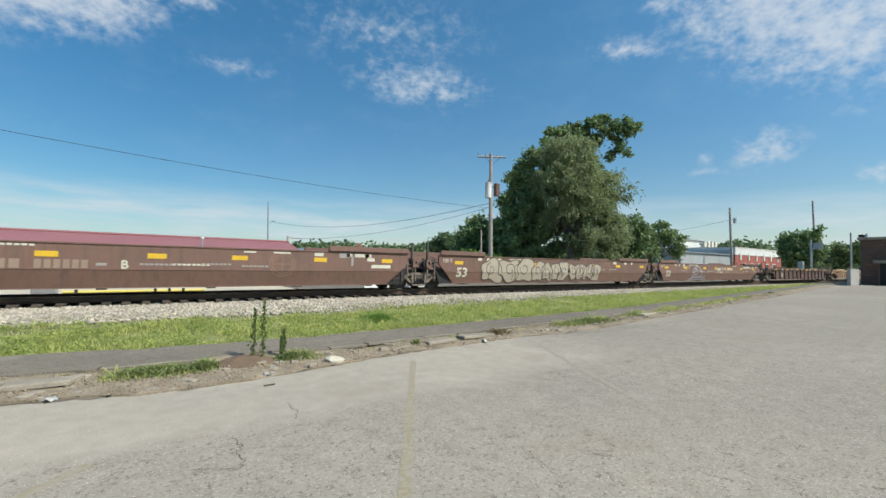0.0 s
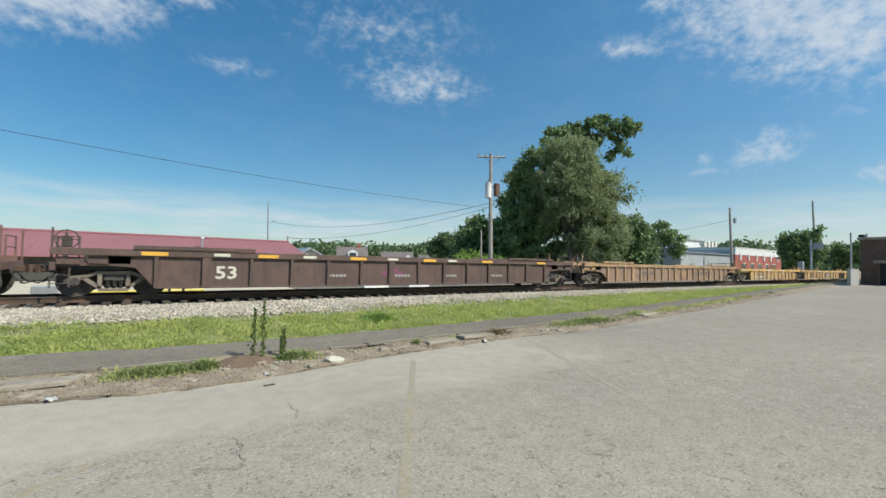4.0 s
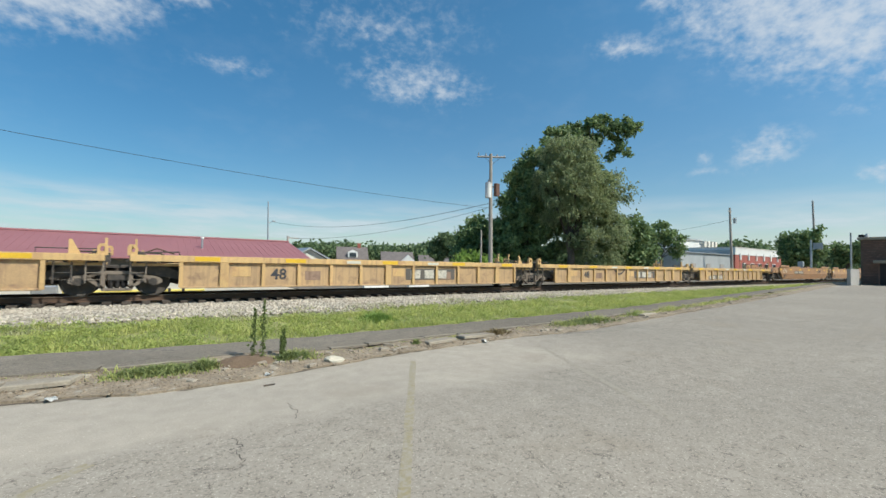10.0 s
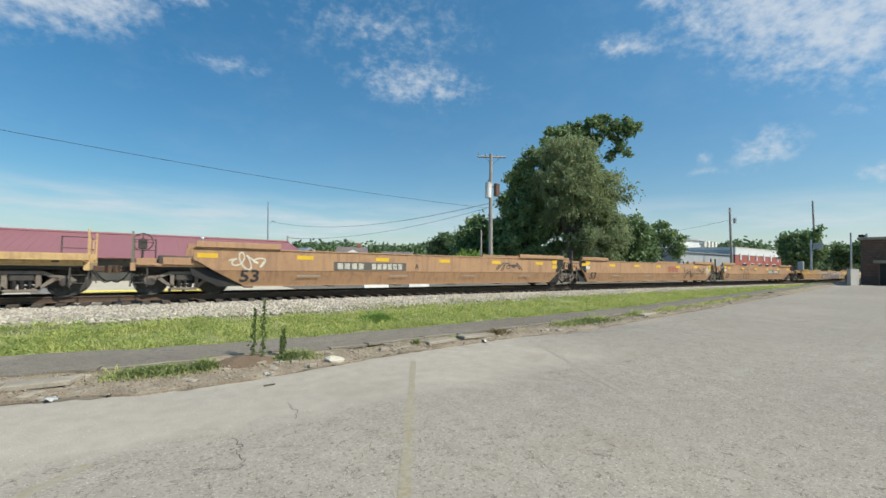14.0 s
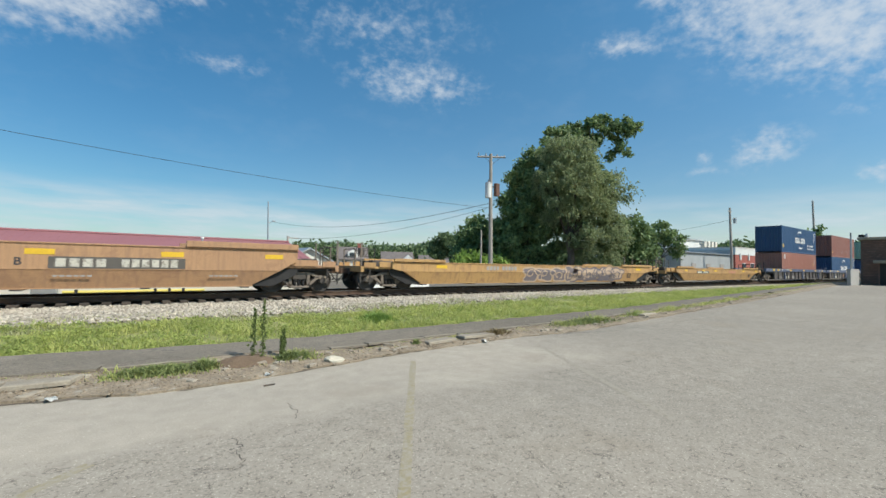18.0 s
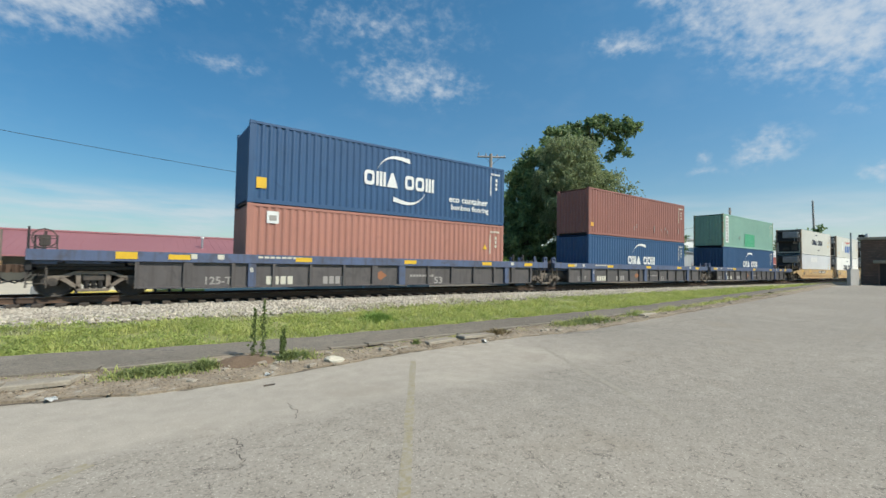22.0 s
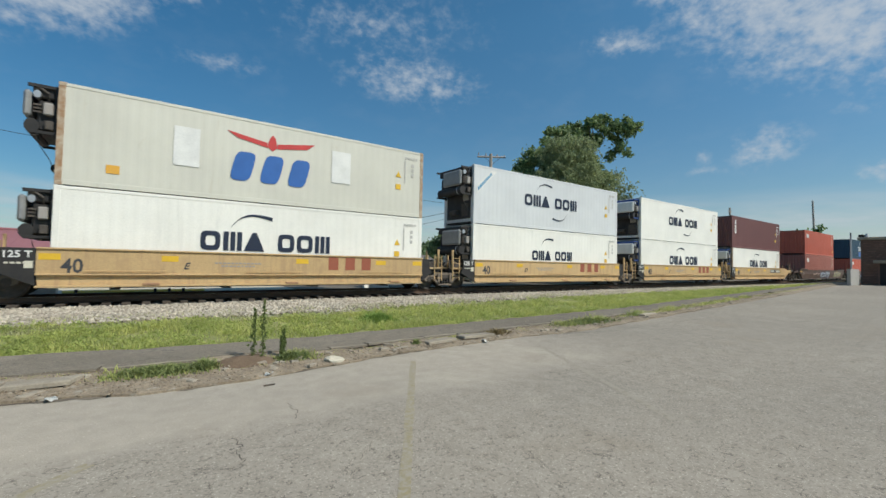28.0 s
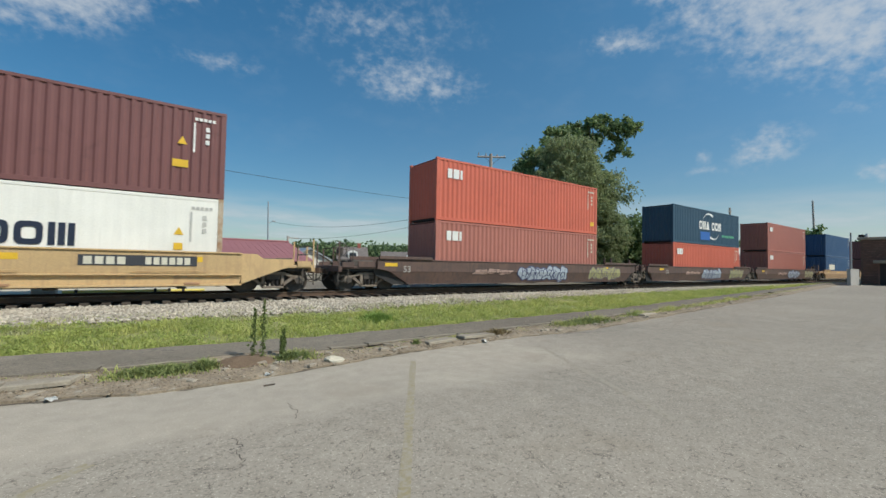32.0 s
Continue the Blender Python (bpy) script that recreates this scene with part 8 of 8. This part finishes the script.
# ---- poles and wires ----
def crossarm(bm, z, half, along):
    a = Vector((along[0], along[1], 0)).normalized()
    p0, p1 = a * -half, a * half
    tube(bm, (p0.x, p0.y, z - 0.08), (p1.x, p1.y, z + 0.08), 0.08, n=4)
    return [(a.x * k, a.y * k, z + 0.08 * k / half) for k in (-half * 0.92, -half * 0.4, half * 0.4, half * 0.92)]


pole = thing("utility_pole", "weathered wooden utility pole with crossarm and transformer", "utility pole", (24.2, 27.0, GY), "utility poles")
part("shaft", tube(B(), (0.08, 0, -0.3), (-0.08, 0, 11.0), 0.20, 0.13, 12), M_POLE, pole)
bm = B()
tips = crossarm(bm, 10.75, 1.3, (0.87, -0.3))
arm = part("crossarm", bm, M_POLE, pole)
for p in tips:
    part("insulator", tube(B(), (p[0], p[1], 10.83), (p[0], p[1], 11.02), 0.05, 0.035, 8), M_GREYMK, arm)
part("arm_brace", path_tube(B(), [(-0.7, 0.2, 10.7), (0, -0.12, 10.1), (0.7, -0.3, 10.7)], 0.02, 5), M_IRON, arm)
can = part("transformer", tube(B(), (-0.45, -0.15, 7.15), (-0.45, -0.15, 8.35), 0.27, n=16), M_WHITE, pole, "white cylindrical transformer")
part("lid", tube(B(), (-0.45, -0.15, 8.35), (-0.45, -0.15, 8.48), 0.29, 0.2, n=16), M_GALV, can)
part("bushing", tube(B(), (-0.45, -0.15, 8.48), (-0.45, -0.15, 8.72), 0.05, 0.03, n=8), M_BARK, can)
cap = part("capacitor_box", box(B(), 0.35, 0.8, -0.25, 0.1, 7.4, 8.5, 0.04), mat("rusty_box", (0.16, 0.08, 0.05), (0.12, 0.06, 0.04)), pole, "rusty brown equipment box")
part("bracket", box(B(), 0.05, 0.36, -0.1, 0.0, 8.1, 8.2), M_IRON, cap)
short_pole = thing("post", "short grey wooden post beside the utility pole", "post", (23.25, 27.1, GY))
part("shaft", tube(B(), (0, 0, 0), (0, 0, 4.4), 0.09, 0.07, 8), M_POLE, short_pole)


def plain_pole(x, y, h, r, lean, label, arms=True):
    p = thing("utility_pole", label, "utility pole", (x, y, 0.3), "utility poles")
    part("shaft", tube(B(), (0, 0, -0.3), (lean[0], lean[1], h), r, r * 0.65, 10), M_POLE, p)
    if arms:
        part("crossarm", box(B(), lean[0] - 0.7, lean[0] + 0.7, lean[1] - 0.06, lean[1] + 0.06, h - 0.75, h - 0.6), M_POLE, p)
        part("transformer", tube(B(), (0.45, -0.3, h - 2.9), (0.45, -0.3, h - 1.9), 0.28, n=12), M_GALV, p)
    return p


plain_pole(89.3, 32.6, 12.9, 0.26, (-0.2, 0.3), "wooden utility pole with a small transformer")
plain_pole(109.1, 25.2, 15.5, 0.24, (-0.1, 0.4), "bare leaning wooden utility pole", False)
lamp = thing("utility_pole", "slim pale pole with a side lamp arm", "utility pole", (16.8, 73.1, 0.2), "utility poles")
part("shaft", tube(B(), (0, 0, 0), (-0.2, 0, 11.2), 0.14, 0.09, 8), M_GALV, lamp)
part("lamp_arm", path_tube(B(), [(-0.1, 0, 7.6), (0.6, -0.1, 8.0)], 0.06, 6), M_GALV, lamp)
part("lamp_head", box(B(), 0.5, 1.0, -0.25, 0.05, 7.9, 8.1, 0.03), M_GALV, lamp)
p5 = thing("utility_pole", "short dark pole behind the long building", "utility pole", (15.75, 57.9, 0.2), "utility poles")
part("shaft", tube(B(), (0, 0, 0), (0, 0, 4.8), 0.14, 0.12, 8), M_POLE, p5)
part("crossarm", box(B(), -0.1, 1.5, -0.05, 0.05, 4.5, 4.62), M_POLE, p5)
sig = thing("railway_signal", "grey railway signal mast with a sign panel", "signal", (90.4, 21.5, 0.35))
part("mast", tube(B(), (0, 0, 0), (0, 0, 6.5), 0.16, 0.14, 10), M_GALV, sig)
part("sign_panel", box(B(), 0.0, 0.08, -1.5, -0.25, 4.9, 6.0), M_GREYWALL, sig)
part("equipment_case", box(B(), -0.4, 0.4, 1.0, 1.7, 0, 2.9, 0.04), M_GALV, sig)


def wire(a, b, sag, label, r=0.014):
    a, b = Vector(a), Vector(b)
    pts = [a.lerp(b, k / 18) - Vector((0, 0, sag * 4 * (k / 18) * (1 - k / 18))) for k in range(19)]
    o = new("overhead_wire", mesh_of("overhead_wire", path_tube(B(), pts, r, 5), M_BLACK))
    tagged(o, label, "wire", "overhead wires")


wire((24.15, 26.9, 6.5), (-11.6, 25.5, 7.5), 0.45, "thin black overhead wire sloping down to the pole", 0.012)
wire((24.1, 26.9, 6.95), (17.4, 72.9, 8.1), 1.4, "thin black overhead wire hanging between two poles", 0.02)
wire((24.1, 26.9, 6.6), (17.2, 57.9, 4.75), 0.8, "thin black overhead wire hanging between two poles", 0.014)
wire((89.2, 32.5, 11.0), (71, 60, 6.0), 0.8, "thin black service wire", 0.02)

# ---- clouds: one thin layer high over the far country, drifting slowly ----
def cloud_mat():
    m, nt, ln = node_tree("thin_cloud")
    out = nt["Material Output"]
    nt.remove(nt["Principled BSDF"])
    co = nt.new("ShaderNodeTexCoord")
    # clouds have height: their lumps look alike in every direction seen from the ground below the layer's middle
    up_, way = nt.new("ShaderNodeVectorMath"), nt.new("ShaderNodeVectorMath")
    up_.operation, way.operation = "ADD", "NORMALIZE"
    up_.inputs[1].default_value = (0, 0, 300)
    ln.new(co.outputs["Object"], up_.inputs[0])
    ln.new(up_.outputs[0], way.inputs[0])

    def noise_node(s, d, mapping=(1, 1, 1), rough_=0.6):
        mp = nt.new("ShaderNodeMapping")
        mp.inputs["Scale"].default_value = mapping
        ln.new(way.outputs[0], mp.inputs[0])
        n = nt.new("ShaderNodeTexNoise")
        n.inputs["Scale"].default_value, n.inputs["Detail"].default_value, n.inputs["Roughness"].default_value = s, d, rough_
        ln.new(mp.outputs[0], n.inputs["Vector"])
        return n.outputs["Fac"]

    def math_(op, a, b):
        x = nt.new("ShaderNodeMath")
        x.operation, x.use_clamp = op, op in ("MULTIPLY", "ADD", "SUBTRACT")
        for i, v in enumerate((a, b)):
            if isinstance(v, (int, float)):
                x.inputs[i].default_value = v
            else:
                ln.new(v, x.inputs[i])
        return x.outputs[0]

    def ramped(v, a, b):
        r = ramp(nt, a, b)
        ln.new(v, r.inputs[0])
        return r.outputs[0]

    parts = nt.new("ShaderNodeSeparateXYZ")
    ln.new(way.outputs[0], parts.inputs[0])
    around, above = nt.new("ShaderNodeMath"), nt.new("ShaderNodeMath")
    around.operation, above.operation = "ARCTAN2", "ARCSINE"
    ln.new(parts.outputs["X"], around.inputs[0])
    ln.new(parts.outputs["Y"], around.inputs[1])
    ln.new(parts.outputs["Z"], above.inputs[0])
    dome = nt.new("ShaderNodeCombineXYZ")
    ln.new(around.outputs[0], dome.inputs[0])
    ln.new(above.outputs[0], dome.inputs[1])

    def bank(az, el, raz, rel, turn, strength):
        """Where a bank of cloud lies over the layer's middle, in degrees: its strength there, thinning to 0 at its reach."""
        sub = nt.new("ShaderNodeMapping")
        sub.vector_type = "TEXTURE"
        sub.inputs["Location"].default_value = (radians(az), radians(el), 0)
        sub.inputs["Rotation"].default_value = (0, 0, radians(turn))
        sub.inputs["Scale"].default_value = (radians(raz), radians(rel), 1)
        ln.new(dome.outputs[0], sub.inputs[0])
        le = nt.new("ShaderNodeVectorMath")
        le.operation = "LENGTH"
        ln.new(sub.outputs[0], le.inputs[0])
        return math_("MULTIPLY", math_("SUBTRACT", 1.0, ramped(le.outputs["Value"], 0.1, 1.0)), strength)

    def loose(v, k):
        """k times how far a noise lies over or under its mean."""
        x = nt.new("ShaderNodeMath")
        x.operation = "MULTIPLY_ADD"
        x.inputs[1].default_value, x.inputs[2].default_value = k, -0.5 * k
        ln.new(v, x.inputs[0])
        return x.outputs[0]

    def sum_(a, b):
        x = nt.new("ShaderNodeMath")
        ln.new(a, x.inputs[0])
        ln.new(b, x.inputs[1])
        return x.outputs[0]

    puffs = noise_node(38, 3, (1.0, 1.0, 1.3), 0.5)
    ripples = noise_node(95, 3, (1.0, 1.0, 1.6), 0.55)
    wisps = noise_node(9, 5, (1.0, 1.0, 2.0), 0.6)
    haze = noise_node(5, 6, (1.0, 1.0, 7), 0.6)
    mask = None
    for b in CLOUD_BANKS:
        k = bank(*b)
        mask = k if mask is None else math_("MAXIMUM", mask, k)
    body = sum_(sum_(mask, loose(puffs, 1.65)), sum_(loose(ripples, 0.75), loose(wisps, 1.2)))
    soft_ = nt.new("ShaderNodeMapRange")
    soft_.interpolation_type = "SMOOTHSTEP"
    soft_.inputs[1].default_value, soft_.inputs[2].default_value, soft_.inputs[4].default_value = 0.0, 1.45, 0.82
    ln.new(body, soft_.inputs[0])
    shape = math_("MULTIPLY", soft_.outputs[0], ramped(mask, 0.0, 0.45))
    far = nt.new("ShaderNodeVectorMath")
    far.operation = "LENGTH"
    ln.new(co.outputs["Object"], far.inputs[0])
    fade = nt.new("ShaderNodeMapRange")
    fade.inputs[1].default_value, fade.inputs[2].default_value = 1900, 2900
    ln.new(far.outputs["Value"], fade.inputs[0])
    low = math_("MULTIPLY", math_("ADD", 0.18, math_("MULTIPLY", ramped(haze, 0.38, 0.64), 0.6)), fade.outputs[0])
    faint = math_("MULTIPLY", ramped(wisps, 0.5, 0.8), 0.05)
    alpha = math_("MAXIMUM", math_("MAXIMUM", shape, low), faint)
    em, tr_, mx = nt.new("ShaderNodeEmission"), nt.new("ShaderNodeBsdfTransparent"), nt.new("ShaderNodeMixShader")
    tone = ramp(nt, 0.1, 0.9, (0.66, 0.71, 0.79, 1), (0.62, 0.70, 0.77, 1))
    ln.new(fade.outputs[0], tone.inputs[0])
    ln.new(tone.outputs[0], em.inputs[0])
    em.inputs[1].default_value = 1.0
    ln.new(alpha, mx.inputs[0])
    ln.new(tr_.outputs[0], mx.inputs[1])
    ln.new(em.outputs[0], mx.inputs[2])
    ln.new(mx.outputs[0], out.inputs[0])
    return m


# each bank: bearing and height of its middle, its reach both ways, its turn and its strength
CLOUD_BANKS = ((-7.0, 25.2, 13.5, 5.2, 20, 1.15), (3.0, 28.0, 8.0, 2.4, 20, 0.55), (8.5, 22.6, 8.0, 1.7, 2, 0.42), (31.5, 23.5, 13.0, 4.2, -7, 0.75),
               (35.0, 22.4, 4.6, 1.7, -10, 0.85), (27.0, 29.0, 20.0, 6.0, 0, 0.40), (82.0, 27.0, 25.0, 12.0, -17, 1.5), (59.5, 25.9, 6.5, 2.0, -8, 0.8),
               (64.5, 30.0, 6.0, 2.2, -8, 0.8), (73.0, 13.1, 5.0, 3.2, 15, 0.62), (67.3, 12.6, 1.3, 1.2, 0, 0.72), (67.6, 11.2, 3.4, 0.9, 0, 0.45), (81.5, 9.4, 3.0, 1.8, 0, 0.7), (80.0, 15.6, 4.0, 1.0, -8, 0.35))
bm = B()
rings = [[bm.verts.new((r * math.sin(radians(a)), r * math.cos(radians(a)), z)) for a in range(-80, 97, 8)] for r, z in ((40, 0), (1500, 0), (3000, 0), (4500, 0), (4650, -120), (4700, -296))]
for a, b in zip(rings, rings[1:]):
    for i in range(len(a) - 1):
        bm.faces.new((a[i], a[i + 1], b[i + 1], b[i]))
clouds = single("cloud_layer", bm, cloud_mat(), "thin broken white clouds in a blue sky", "cloud", (0, 0, 300), kind="structure")


# ---- everything that moves ----
def motions():
    for ob, x, y, z in MOVING:
        walk(ob, [(t, pose(x - SPEED * t, y, z)) for t in (0, 8, 16, 24, CLIP)])
    r = 0.457
    for w, x, local in WHEELS:
        near = (x - 34) / SPEED
        gone = (x + 8) / SPEED
        t0, t1 = max(0.0, near), min(CLIP, gone)
        if t1 - t0 < 0.2:
            continue
        times = [t0 + k / FPS for k in range(int((t1 - t0) * FPS) + 1)]
        rows = [(t, pose(local, 0, r, 0, -math.degrees(SPEED * (t - t0) / r), 0)) for t in times]
        if t0 > 0.1:
            rows.insert(0, (0, rows[0][1]))
        if times[-1] < CLIP - 0.1:
            rows.append((CLIP, rows[-1][1]))
        walk(w, rows)
    walk(clouds, [(t, pose(-0.62 * t, -0.15 * t, 300)) for t in (0, 16, CLIP)])


motions()
